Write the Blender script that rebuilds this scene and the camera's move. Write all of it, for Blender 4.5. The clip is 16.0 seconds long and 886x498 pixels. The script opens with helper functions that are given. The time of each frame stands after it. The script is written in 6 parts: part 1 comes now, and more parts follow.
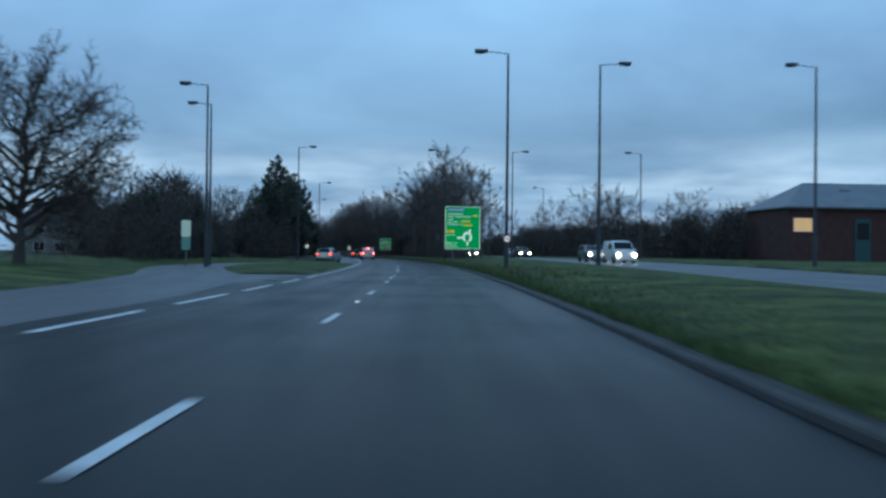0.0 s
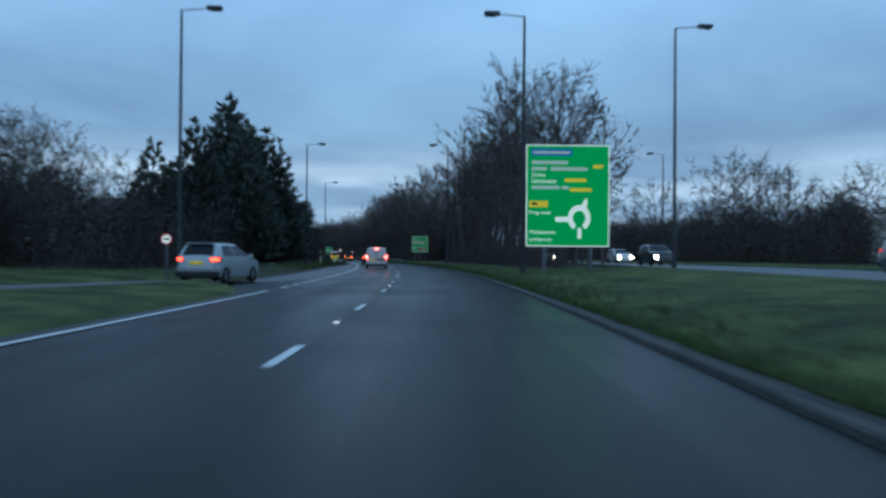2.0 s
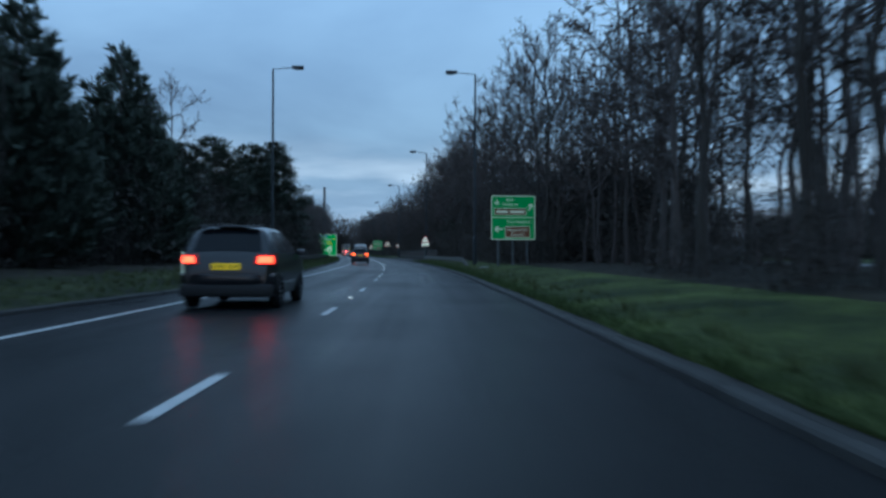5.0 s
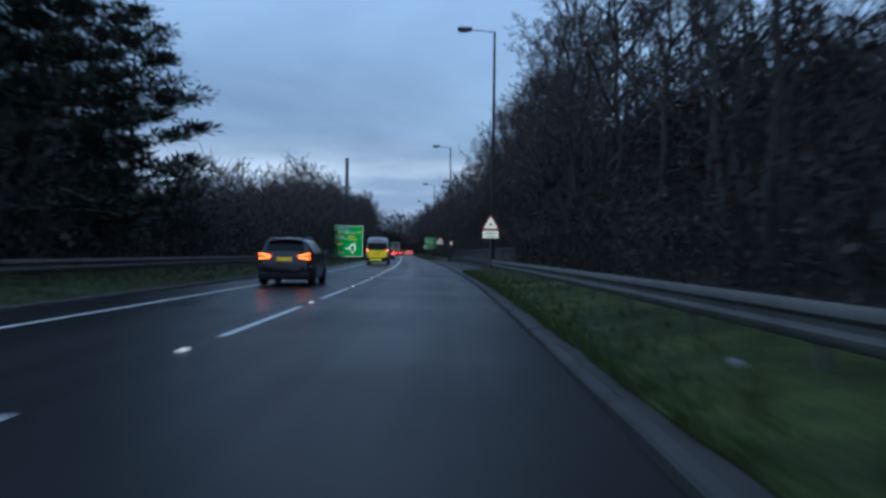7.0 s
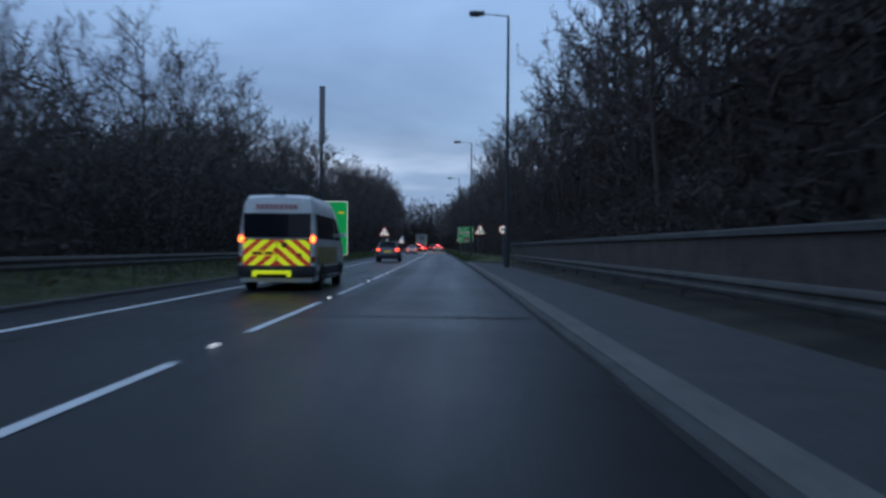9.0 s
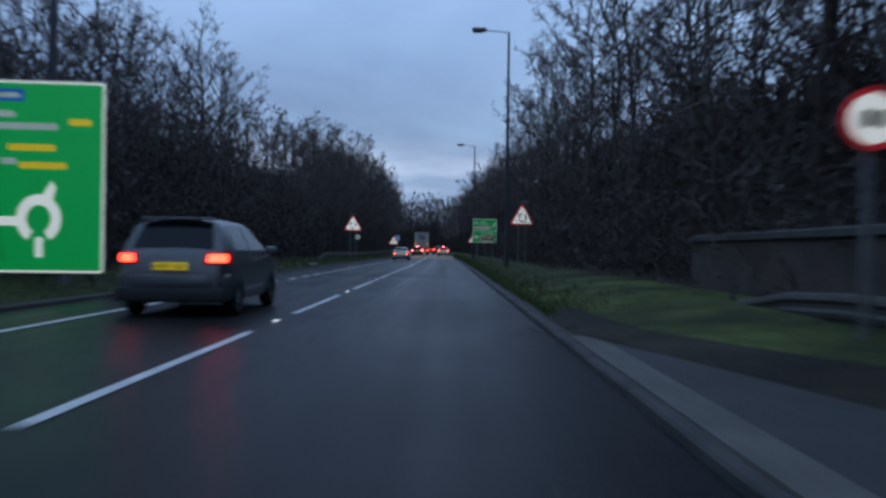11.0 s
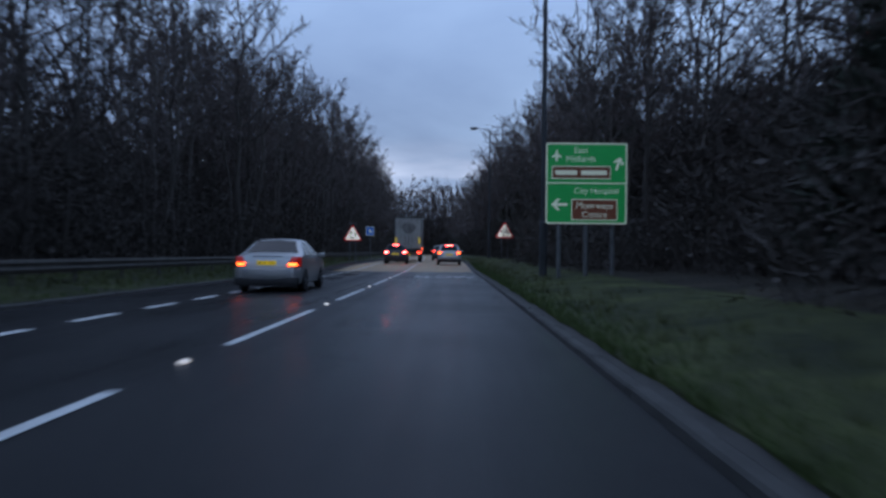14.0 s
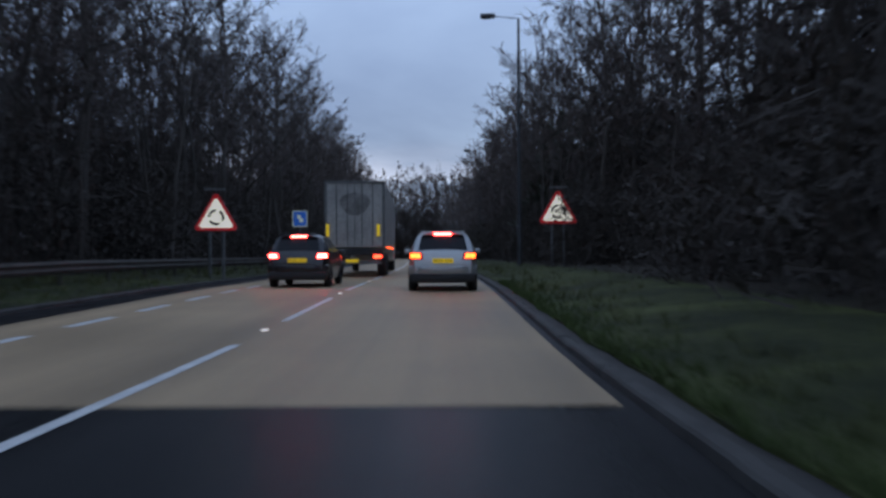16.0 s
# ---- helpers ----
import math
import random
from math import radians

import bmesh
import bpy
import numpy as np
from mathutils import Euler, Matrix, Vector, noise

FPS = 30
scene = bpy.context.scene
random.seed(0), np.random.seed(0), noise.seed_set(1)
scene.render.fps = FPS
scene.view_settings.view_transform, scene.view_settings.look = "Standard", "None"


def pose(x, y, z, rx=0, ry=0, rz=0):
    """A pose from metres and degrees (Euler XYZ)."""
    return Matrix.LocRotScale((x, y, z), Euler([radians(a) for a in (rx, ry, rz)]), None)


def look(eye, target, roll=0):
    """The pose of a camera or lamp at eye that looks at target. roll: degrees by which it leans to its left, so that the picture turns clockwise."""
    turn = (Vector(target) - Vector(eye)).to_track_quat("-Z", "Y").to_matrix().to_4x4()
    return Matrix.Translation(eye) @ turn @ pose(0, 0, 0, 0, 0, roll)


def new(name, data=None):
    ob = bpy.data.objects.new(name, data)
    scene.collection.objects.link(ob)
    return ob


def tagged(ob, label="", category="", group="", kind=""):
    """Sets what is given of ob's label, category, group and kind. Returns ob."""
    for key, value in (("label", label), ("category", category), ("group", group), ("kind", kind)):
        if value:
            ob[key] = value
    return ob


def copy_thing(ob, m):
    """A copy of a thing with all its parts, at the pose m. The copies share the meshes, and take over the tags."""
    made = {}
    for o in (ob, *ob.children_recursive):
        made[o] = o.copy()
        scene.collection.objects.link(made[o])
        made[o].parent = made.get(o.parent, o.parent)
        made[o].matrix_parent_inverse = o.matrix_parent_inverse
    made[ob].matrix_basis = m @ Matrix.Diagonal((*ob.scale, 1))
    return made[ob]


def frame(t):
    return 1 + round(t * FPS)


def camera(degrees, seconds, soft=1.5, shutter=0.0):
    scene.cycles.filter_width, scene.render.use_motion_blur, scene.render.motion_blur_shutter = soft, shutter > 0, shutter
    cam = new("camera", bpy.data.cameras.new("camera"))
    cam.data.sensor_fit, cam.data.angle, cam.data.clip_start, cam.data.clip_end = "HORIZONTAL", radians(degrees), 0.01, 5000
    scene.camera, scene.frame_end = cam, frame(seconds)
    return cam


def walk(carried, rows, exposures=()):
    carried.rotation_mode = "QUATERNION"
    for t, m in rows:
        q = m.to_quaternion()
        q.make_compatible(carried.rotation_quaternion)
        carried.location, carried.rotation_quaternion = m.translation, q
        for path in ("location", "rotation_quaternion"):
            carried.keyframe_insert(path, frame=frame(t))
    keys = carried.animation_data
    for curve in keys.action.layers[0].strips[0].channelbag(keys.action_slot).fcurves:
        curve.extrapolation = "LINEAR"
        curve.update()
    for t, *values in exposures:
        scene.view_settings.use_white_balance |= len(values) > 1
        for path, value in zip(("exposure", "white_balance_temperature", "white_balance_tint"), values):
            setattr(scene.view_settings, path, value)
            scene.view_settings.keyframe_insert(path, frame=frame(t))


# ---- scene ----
# Dusk on a dual carriageway: the camera rides in the outer lane along a gentle left bend.
cam = camera(54.0, 16.0, soft=2.8, shutter=0.4)
PATH = [
    (0.0, 0.000, 0.000, 1.047, 90.31, -0.55, 0.00),
    (0.5, -0.045, 14.484, 1.045, 90.56, -0.58, 0.75),
    (1.0, -0.208, 28.972, 1.031, 90.48, -0.51, 1.69),
    (1.5, -0.583, 43.541, 1.069, 90.50, -0.55, 2.69),
    (2.0, -1.266, 57.877, 1.053, 90.54, -0.43, 3.37),
    (2.5, -2.102, 72.878, 1.072, 90.44, -0.66, 4.16),
    (3.0, -3.119, 87.759, 1.085, 90.43, -0.72, 4.89),
    (3.5, -4.297, 102.490, 1.051, 90.55, -0.36, 5.78),
    (5.8, -12.731, 166.330, 1.032, 90.14, -0.67, 9.87),
    (6.0, -13.507, 172.262, 1.065, 90.23, -0.79, 10.32),
    (6.5, -16.103, 185.924, 1.055, 90.32, -0.69, 11.45),
    (7.0, -18.816, 199.406, 1.044, 90.29, -0.65, 12.70),
    (7.5, -21.694, 212.499, 1.070, 90.29, -0.88, 13.76),
    (8.0, -24.768, 225.360, 1.050, 90.11, -0.79, 14.56),
    (8.5, -27.897, 238.059, 1.109, 89.91, -0.48, 14.77),
    (9.0, -31.094, 250.634, 1.068, 89.93, -0.43, 15.03),
    (9.5, -34.365, 263.163, 1.069, 89.97, -0.48, 15.32),
    (11.8, -49.323, 319.160, 1.059, 90.15, -0.75, 15.60),
    (12.0, -50.574, 323.800, 1.030, 90.11, -0.63, 15.67),
    (12.5, -53.632, 334.600, 1.064, 90.19, -1.01, 15.63),
    (13.0, -56.580, 345.344, 1.058, 90.14, -1.02, 15.78),
    (13.5, -59.433, 355.855, 1.058, 90.19, -0.84, 15.97),
    (14.0, -62.335, 366.290, 1.046, 90.27, -0.57, 16.18),
    (14.5, -65.270, 376.609, 1.059, 90.30, -0.67, 15.95),
    (15.0, -68.051, 386.813, 1.049, 90.32, -0.37, 15.87),
    (15.5, -70.870, 396.870, 1.049, 90.53, -0.19, 15.90),
    (16.0, -73.693, 406.579, 1.047, 90.49, 0.24, 15.81),
]
walk(cam, [(t, pose(*p)) for t, *p in PATH], exposures=[(0.0, 0.0, 5700, -1), (2.5, 0.0, 5750, 2), (3.5, 0.0, 6350, 12), (5.8, 0.0, 5600, -2), (7.2, 0.0, 6050, 12), (9.0, 0.0, 6150, 15), (14.5, 0.0, 6350, 22), (16.0, 0.05, 6850, 22)])

# ---- world and light ----
world = bpy.data.worlds.new("dusk_sky")
scene.world = world
world.use_nodes = True
nt = world.node_tree
N, K = nt.nodes, nt.links
bg = N["Background"]
tc = N.new("ShaderNodeTexCoord")
sep = N.new("ShaderNodeSeparateXYZ")
K.new(tc.outputs["Generated"], sep.inputs[0])
sky = N.new("ShaderNodeTexSky")
sky.sky_type = "NISHITA"
sky.sun_disc = False
sky.sun_elevation, sky.sun_rotation = radians(3.0), radians(190)
# cloud sheets: the direction is divided by its height, so that the clouds lie flat overhead
zc = N.new("ShaderNodeMath"); zc.operation = "MAXIMUM"; zc.inputs[1].default_value = 0.0
K.new(sep.outputs["Z"], zc.inputs[0])
za = N.new("ShaderNodeMath"); za.operation = "ADD"; za.inputs[1].default_value = 0.13
K.new(zc.outputs[0], za.inputs[0])
dx = N.new("ShaderNodeMath"); dx.operation = "DIVIDE"
dy = N.new("ShaderNodeMath"); dy.operation = "DIVIDE"
K.new(sep.outputs["X"], dx.inputs[0]); K.new(za.outputs[0], dx.inputs[1])
K.new(sep.outputs["Y"], dy.inputs[0]); K.new(za.outputs[0], dy.inputs[1])
flat = N.new("ShaderNodeCombineXYZ")
K.new(dx.outputs[0], flat.inputs[0]); K.new(dy.outputs[0], flat.inputs[1])
cl = N.new("ShaderNodeTexNoise")
cl.inputs["Scale"].default_value = 0.55
cl.inputs["Detail"].default_value = 7
cl.inputs["Roughness"].default_value = 0.52
cl.inputs["Distortion"].default_value = 0.35
K.new(flat.outputs[0], cl.inputs["Vector"])
cr = N.new("ShaderNodeValToRGB")
cr.color_ramp.elements[0].position, cr.color_ramp.elements[0].color = 0.34, (0.135, 0.22, 0.37, 1)
cr.color_ramp.elements[1].position, cr.color_ramp.elements[1].color = 0.68, (0.255, 0.395, 0.58, 1)
K.new(cl.outputs["Fac"], cr.inputs[0])
# brighter, greyer streaks low down, where the cloud thins towards the horizon
st = N.new("ShaderNodeTexNoise")
st.inputs["Scale"].default_value = 0.9
st.inputs["Detail"].default_value = 5
K.new(flat.outputs[0], st.inputs["Vector"])
low = N.new("ShaderNodeValToRGB")
low.color_ramp.elements[0].position, low.color_ramp.elements[0].color = 0.02, (0.35, 0.35, 0.35, 1)
low.color_ramp.elements[1].position, low.color_ramp.elements[1].color = 0.135, (0, 0, 0, 1)
mid = low.color_ramp.elements.new(0.085)
mid.color = (1, 1, 1, 1)
K.new(sep.outputs["Z"], low.inputs[0])
stm = N.new("ShaderNodeValToRGB")
stm.color_ramp.elements[0].position, stm.color_ramp.elements[0].color = 0.42, (0, 0, 0, 1)
stm.color_ramp.elements[1].position, stm.color_ramp.elements[1].color = 0.66, (1, 1, 1, 1)
K.new(st.outputs["Fac"], stm.inputs[0])
fac = N.new("ShaderNodeMath"); fac.operation = "MULTIPLY"
K.new(low.outputs[0], fac.inputs[0]); K.new(stm.outputs[0], fac.inputs[1])
mx = N.new("ShaderNodeMixRGB")
# the cloud cover thins, and brightens, from the low bank upwards
up = N.new("ShaderNodeValToRGB")
up.color_ramp.elements[0].position, up.color_ramp.elements[0].color = 0.12, (0.70, 0.70, 0.70, 1)
up.color_ramp.elements[1].position, up.color_ramp.elements[1].color = 0.30, (1, 1, 1, 1)
K.new(sep.outputs["Z"], up.inputs[0])
thin = N.new("ShaderNodeMixRGB"); thin.blend_type = "MULTIPLY"; thin.inputs[0].default_value = 1.0
K.new(cr.outputs[0], thin.inputs[1]); K.new(up.outputs[0], thin.inputs[2])
K.new(fac.outputs[0], mx.inputs[0]); K.new(thin.outputs[0], mx.inputs[1])
mx.inputs[2].default_value = (0.37, 0.45, 0.56, 1)
# a little of the clear sky behind
ad = N.new("ShaderNodeMixRGB"); ad.blend_type = "ADD"; ad.inputs[0].default_value = 0.012
K.new(mx.outputs[0], ad.inputs[1]); K.new(sky.outputs[0], ad.inputs[2])
K.new(ad.outputs[0], bg.inputs["Color"])
bg.inputs["Strength"].default_value = 1.6

sun = new("sun", bpy.data.lights.new("sun", "SUN"))
sun.data.energy, sun.data.angle, sun.data.color = 0.12, radians(40), (0.85, 0.92, 1.0)
sun.matrix_world = look((0, 0, 50), (10, -40, 0))
tagged(sun, kind="structure")

# ---- the road's line, in metres along it (s) and to its right (o), from the line between the two lanes ----
HEAD = [(-120, -4.0), (0, -0.2), (40, 1.9), (80, 4.3), (120, 6.9), (160, 9.6), (200, 11.9), (240, 13.7), (280, 14.9), (320, 15.3),
        (360, 15.3), (400, 15.7), (440, 16.2), (480, 16.9), (560, 19.0), (900, 30.0)]


def mix(table, s):
    for (a, p), (b, q) in zip(table, table[1:]):
        if s <= b:
            return p + (q - p) * max(0.0, (s - a) / (b - a))
    return table[-1][1]


def heading(s):
    return radians(mix(HEAD, s))


LINE = {0: (-1.86, 0.0)}
for k in range(0, 900):
    h = heading(k + 0.5)
    LINE[k + 1] = (LINE[k][0] - math.sin(h), LINE[k][1] + math.cos(h))
for k in range(0, -120, -1):
    h = heading(k - 0.5)
    LINE[k - 1] = (LINE[k][0] + math.sin(h), LINE[k][1] - math.cos(h))
DRIFT = [(-120, 0.1), (0, 0.1), (60, 0.25), (115, 0.38), (190, 0.3), (250, 0.08), (330, 0.0), (900, 0.0)]


CLIMB = [(-120, 0.0), (424, 0.0), (437, 0.17), (452, 0.2), (600, 0.5), (900, 0.6)]


def at(s, o=0.0, z=0.0):
    s = max(-119.5, min(899.0, s))
    z += mix(CLIMB, s)
    k = math.floor(s)
    h = heading(s)
    o += mix(DRIFT, s)
    return Vector((LINE[k][0] - math.sin(h) * (s - k) + math.cos(h) * o, LINE[k][1] + math.cos(h) * (s - k) + math.sin(h) * o, z))


def place(s, o, z=0.0, turn=0.0):
    """A pose on the road: x to the right, y along it."""
    return Matrix.Translation(at(s, o, z)) @ Matrix.Rotation(heading(s) + radians(turn), 4, "Z")


KERB_R = [(-120, 4.1), (110, 4.15), (170, 3.7), (225, 3.85), (420, 3.8), (470, 4.1), (900, 4.1)]
EDGE_L = [(-120, -3.5), (110, -3.45), (180, -3.3), (230, -3.0), (900, -3.0)]
KERB_L = [(-120, -7.3), (12, -7.2), (30, -5.0), (43, -4.0), (82, -4.0), (92, -6.2), (140, -6.2), (178, -4.0), (210, -4.6), (330, -4.7), (365, -5.2), (900, -4.9)]
OPP_N = [(-120, 13.0), (30, 13.2), (100, 15.0), (200, 20.0), (900, 34.0)]
OPP_F = [(-120, 22.0), (30, 22.5), (100, 26.0), (200, 30.0), (900, 44.0)]


def rise(s):
    """How high the far carriageway lies."""
    return mix([(-120, 0.0), (20, 0.08), (60, 0.33), (110, 0.5), (900, 0.5)], s)


# ---- materials ----
def nodes(name):
    m = bpy.data.materials.new(name)
    m.use_nodes = True
    t = m.node_tree
    return m, t, t.nodes["Principled BSDF"]


def plain(name, c, rough=0.6, metal=0.0, vary=0.15, scale=6.0, bump=0.0, coat=0.0):
    """A surface with two scales of variation in its colour, and a little relief."""
    m, t, p = nodes(name)
    p.inputs["Roughness"].default_value, p.inputs["Metallic"].default_value = rough, metal
    p.inputs["Coat Weight"].default_value = coat
    co = t.nodes.new("ShaderNodeTexCoord")
    n1 = t.nodes.new("ShaderNodeTexNoise"); n1.inputs["Scale"].default_value = scale; n1.inputs["Detail"].default_value = 6
    n2 = t.nodes.new("ShaderNodeTexNoise"); n2.inputs["Scale"].default_value = scale * 9; n2.inputs["Detail"].default_value = 3
    t.links.new(co.outputs["Object"], n1.inputs["Vector"]); t.links.new(co.outputs["Object"], n2.inputs["Vector"])
    a = t.nodes.new("ShaderNodeMath"); a.operation = "ADD"
    t.links.new(n1.outputs["Fac"], a.inputs[0]); t.links.new(n2.outputs["Fac"], a.inputs[1])
    r = t.nodes.new("ShaderNodeValToRGB")
    r.color_ramp.elements[0].position, r.color_ramp.elements[1].position = 0.7, 1.3
    r.color_ramp.elements[0].position = 0.35; r.color_ramp.elements[1].position = 0.65
    h = t.nodes.new("ShaderNodeMath"); h.operation = "MULTIPLY"; h.inputs[1].default_value = 0.5
    t.links.new(a.outputs[0], h.inputs[0]); t.links.new(h.outputs[0], r.inputs[0])
    r.color_ramp.elements[0].color = (*[v * (1 - vary) for v in c], 1)
    r.color_ramp.elements[1].color = (*[min(1, v * (1 + vary)) for v in c], 1)
    t.links.new(r.outputs[0], p.inputs["Base Color"])
    if bump:
        b = t.nodes.new("ShaderNodeBump"); b.inputs["Strength"].default_value = bump; b.inputs["Distance"].default_value = 0.02
        t.links.new(n2.outputs["Fac"], b.inputs["Height"]); t.links.new(b.outputs[0], p.inputs["Normal"])
    return m


def lit(name, c, strength):
    m, t, p = nodes(name)
    p.inputs["Base Color"].default_value = (*c, 1)
    p.inputs["Emission Color"].default_value = (*c, 1)
    p.inputs["Emission Strength"].default_value = strength
    p.inputs["Roughness"].default_value = 0.3
    return m


def asphalt(name, c, wet, gloss=0.085):
    m, t, p = nodes(name)
    co = t.nodes.new("ShaderNodeTexCoord")
    big = t.nodes.new("ShaderNodeTexNoise"); big.inputs["Scale"].default_value = 0.22; big.inputs["Detail"].default_value = 5
    fine = t.nodes.new("ShaderNodeTexNoise"); fine.inputs["Scale"].default_value = 55; fine.inputs["Detail"].default_value = 2
    uv = t.nodes.new("ShaderNodeUVMap"); uv.uv_map = "along"
    sp = t.nodes.new("ShaderNodeSeparateXYZ"); t.links.new(uv.outputs[0], sp.inputs[0])
    # wheel tracks run along the lanes: a wave across the road
    wv = t.nodes.new("ShaderNodeMath"); wv.operation = "MULTIPLY"; wv.inputs[1].default_value = 2 * math.pi / 1.85
    t.links.new(sp.outputs[0], wv.inputs[0])
    sn = t.nodes.new("ShaderNodeMath"); sn.operation = "SINE"; t.links.new(wv.outputs[0], sn.inputs[0])
    st = t.nodes.new("ShaderNodeMapping"); st.inputs["Scale"].default_value = (1.2, 0.02, 1)
    t.links.new(uv.outputs[0], st.inputs[0])
    stripe = t.nodes.new("ShaderNodeTexNoise"); stripe.inputs["Scale"].default_value = 1.0; stripe.inputs["Detail"].default_value = 4
    t.links.new(st.outputs[0], stripe.inputs["Vector"])
    t.links.new(co.outputs["Object"], big.inputs["Vector"]); t.links.new(co.outputs["Object"], fine.inputs["Vector"])
    s1 = t.nodes.new("ShaderNodeMath"); s1.operation = "MULTIPLY_ADD"; s1.inputs[1].default_value = 0.05
    t.links.new(sn.outputs[0], s1.inputs[0]); t.links.new(big.outputs["Fac"], s1.inputs[2])
    s2 = t.nodes.new("ShaderNodeMath"); s2.operation = "ADD"
    t.links.new(s1.outputs[0], s2.inputs[0]); t.links.new(stripe.outputs["Fac"], s2.inputs[1])
    s3 = t.nodes.new("ShaderNodeMath"); s3.operation = "ADD"
    t.links.new(s2.outputs[0], s3.inputs[0]); t.links.new(fine.outputs["Fac"], s3.inputs[1])
    s4 = t.nodes.new("ShaderNodeMath"); s4.operation = "MULTIPLY"; s4.inputs[1].default_value = 1 / 3
    t.links.new(s3.outputs[0], s4.inputs[0])
    p.inputs["Specular IOR Level"].default_value = gloss
    r = t.nodes.new("ShaderNodeValToRGB")
    r.color_ramp.elements[0].position, r.color_ramp.elements[1].position = 0.36, 0.64
    r.color_ramp.elements[0].color = (*[v * 0.66 for v in c], 1)
    r.color_ramp.elements[1].color = (*[v * 1.35 for v in c], 1)
    t.links.new(s4.outputs[0], r.inputs[0]); t.links.new(r.outputs[0], p.inputs["Base Color"])
    q = t.nodes.new("ShaderNodeMapRange"); q.inputs["To Min"].default_value, q.inputs["To Max"].default_value = wet, wet + 0.22
    q.inputs["From Min"].default_value, q.inputs["From Max"].default_value = 0.38, 0.62
    t.links.new(s4.outputs[0], q.inputs["Value"]); t.links.new(q.outputs[0], p.inputs["Roughness"])
    b = t.nodes.new("ShaderNodeBump"); b.inputs["Strength"].default_value = 0.5; b.inputs["Distance"].default_value = 0.008
    t.links.new(fine.outputs["Fac"], b.inputs["Height"]); t.links.new(b.outputs[0], p.inputs["Normal"])
    return m


def turf(name, a, b):
    m, t, p = nodes(name)
    p.inputs["Roughness"].default_value = 0.85
    p.inputs["Specular IOR Level"].default_value = 0.2
    co = t.nodes.new("ShaderNodeTexCoord")
    n1 = t.nodes.new("ShaderNodeTexNoise"); n1.inputs["Scale"].default_value = 0.5; n1.inputs["Detail"].default_value = 8
    n2 = t.nodes.new("ShaderNodeTexNoise"); n2.inputs["Scale"].default_value = 22; n2.inputs["Detail"].default_value = 4
    t.links.new(co.outputs["Object"], n1.inputs["Vector"]); t.links.new(co.outputs["Object"], n2.inputs["Vector"])
    s = t.nodes.new("ShaderNodeMath"); s.operation = "MULTIPLY_ADD"; s.inputs[1].default_value = 0.55
    n3 = t.nodes.new("ShaderNodeTexNoise"); n3.inputs["Scale"].default_value = 2.4; n3.inputs["Detail"].default_value = 5; n3.inputs["Roughness"].default_value = 0.65
    t.links.new(co.outputs["Object"], n3.inputs["Vector"])
    mid_patch = t.nodes.new("ShaderNodeMath"); mid_patch.operation = "MULTIPLY_ADD"; mid_patch.inputs[1].default_value = 0.5; mid_patch.inputs[2].default_value = -0.25
    t.links.new(n3.outputs["Fac"], mid_patch.inputs[0])
    both = t.nodes.new("ShaderNodeMath"); both.operation = "ADD"
    t.links.new(mid_patch.outputs[0], both.inputs[0]); t.links.new(n1.outputs["Fac"], both.inputs[1])
    t.links.new(n2.outputs["Fac"], s.inputs[0]); t.links.new(both.outputs[0], s.inputs[2])
    r = t.nodes.new("ShaderNodeValToRGB")
    r.color_ramp.elements[0].position, r.color_ramp.elements[1].position = 0.6, 0.98
    r.color_ramp.elements[0].color, r.color_ramp.elements[1].color = (*a, 1), (*b, 1)
    e = r.color_ramp.elements.new(0.8); e.color = (*[(x + y) * 0.45 for x, y in zip(a, b)], 1)
    t.links.new(s.outputs[0], r.inputs[0]); t.links.new(r.outputs[0], p.inputs["Base Color"])
    bp = t.nodes.new("ShaderNodeBump"); bp.inputs["Strength"].default_value = 0.9; bp.inputs["Distance"].default_value = 0.08
    t.links.new(n2.outputs["Fac"], bp.inputs["Height"]); t.links.new(bp.outputs[0], p.inputs["Normal"])
    return m


def leafy(name, c, vary=0.35):
    """Bark or foliage that differs from piece to piece and from plant to plant."""
    m, t, p = nodes(name)
    p.inputs["Roughness"].default_value = 0.8
    p.inputs["Specular IOR Level"].default_value = 0.15
    g = t.nodes.new("ShaderNodeNewGeometry")
    ob = t.nodes.new("ShaderNodeObjectInfo")
    a = t.nodes.new("ShaderNodeMath"); a.operation = "MULTIPLY_ADD"; a.inputs[1].default_value = 0.6
    t.links.new(g.outputs["Random Per Island"], a.inputs[0])
    b = t.nodes.new("ShaderNodeMath"); b.operation = "MULTIPLY"; b.inputs[1].default_value = 0.4
    t.links.new(ob.outputs["Random"], b.inputs[0]); t.links.new(b.outputs[0], a.inputs[2])
    r = t.nodes.new("ShaderNodeValToRGB")
    r.color_ramp.elements[0].color = (*[v * (1 - vary) for v in c], 1)
    r.color_ramp.elements[1].color = (*[v * (1 + vary) for v in c], 1)
    t.links.new(a.outputs[0], r.inputs[0]); t.links.new(r.outputs[0], p.inputs["Base Color"])
    return m


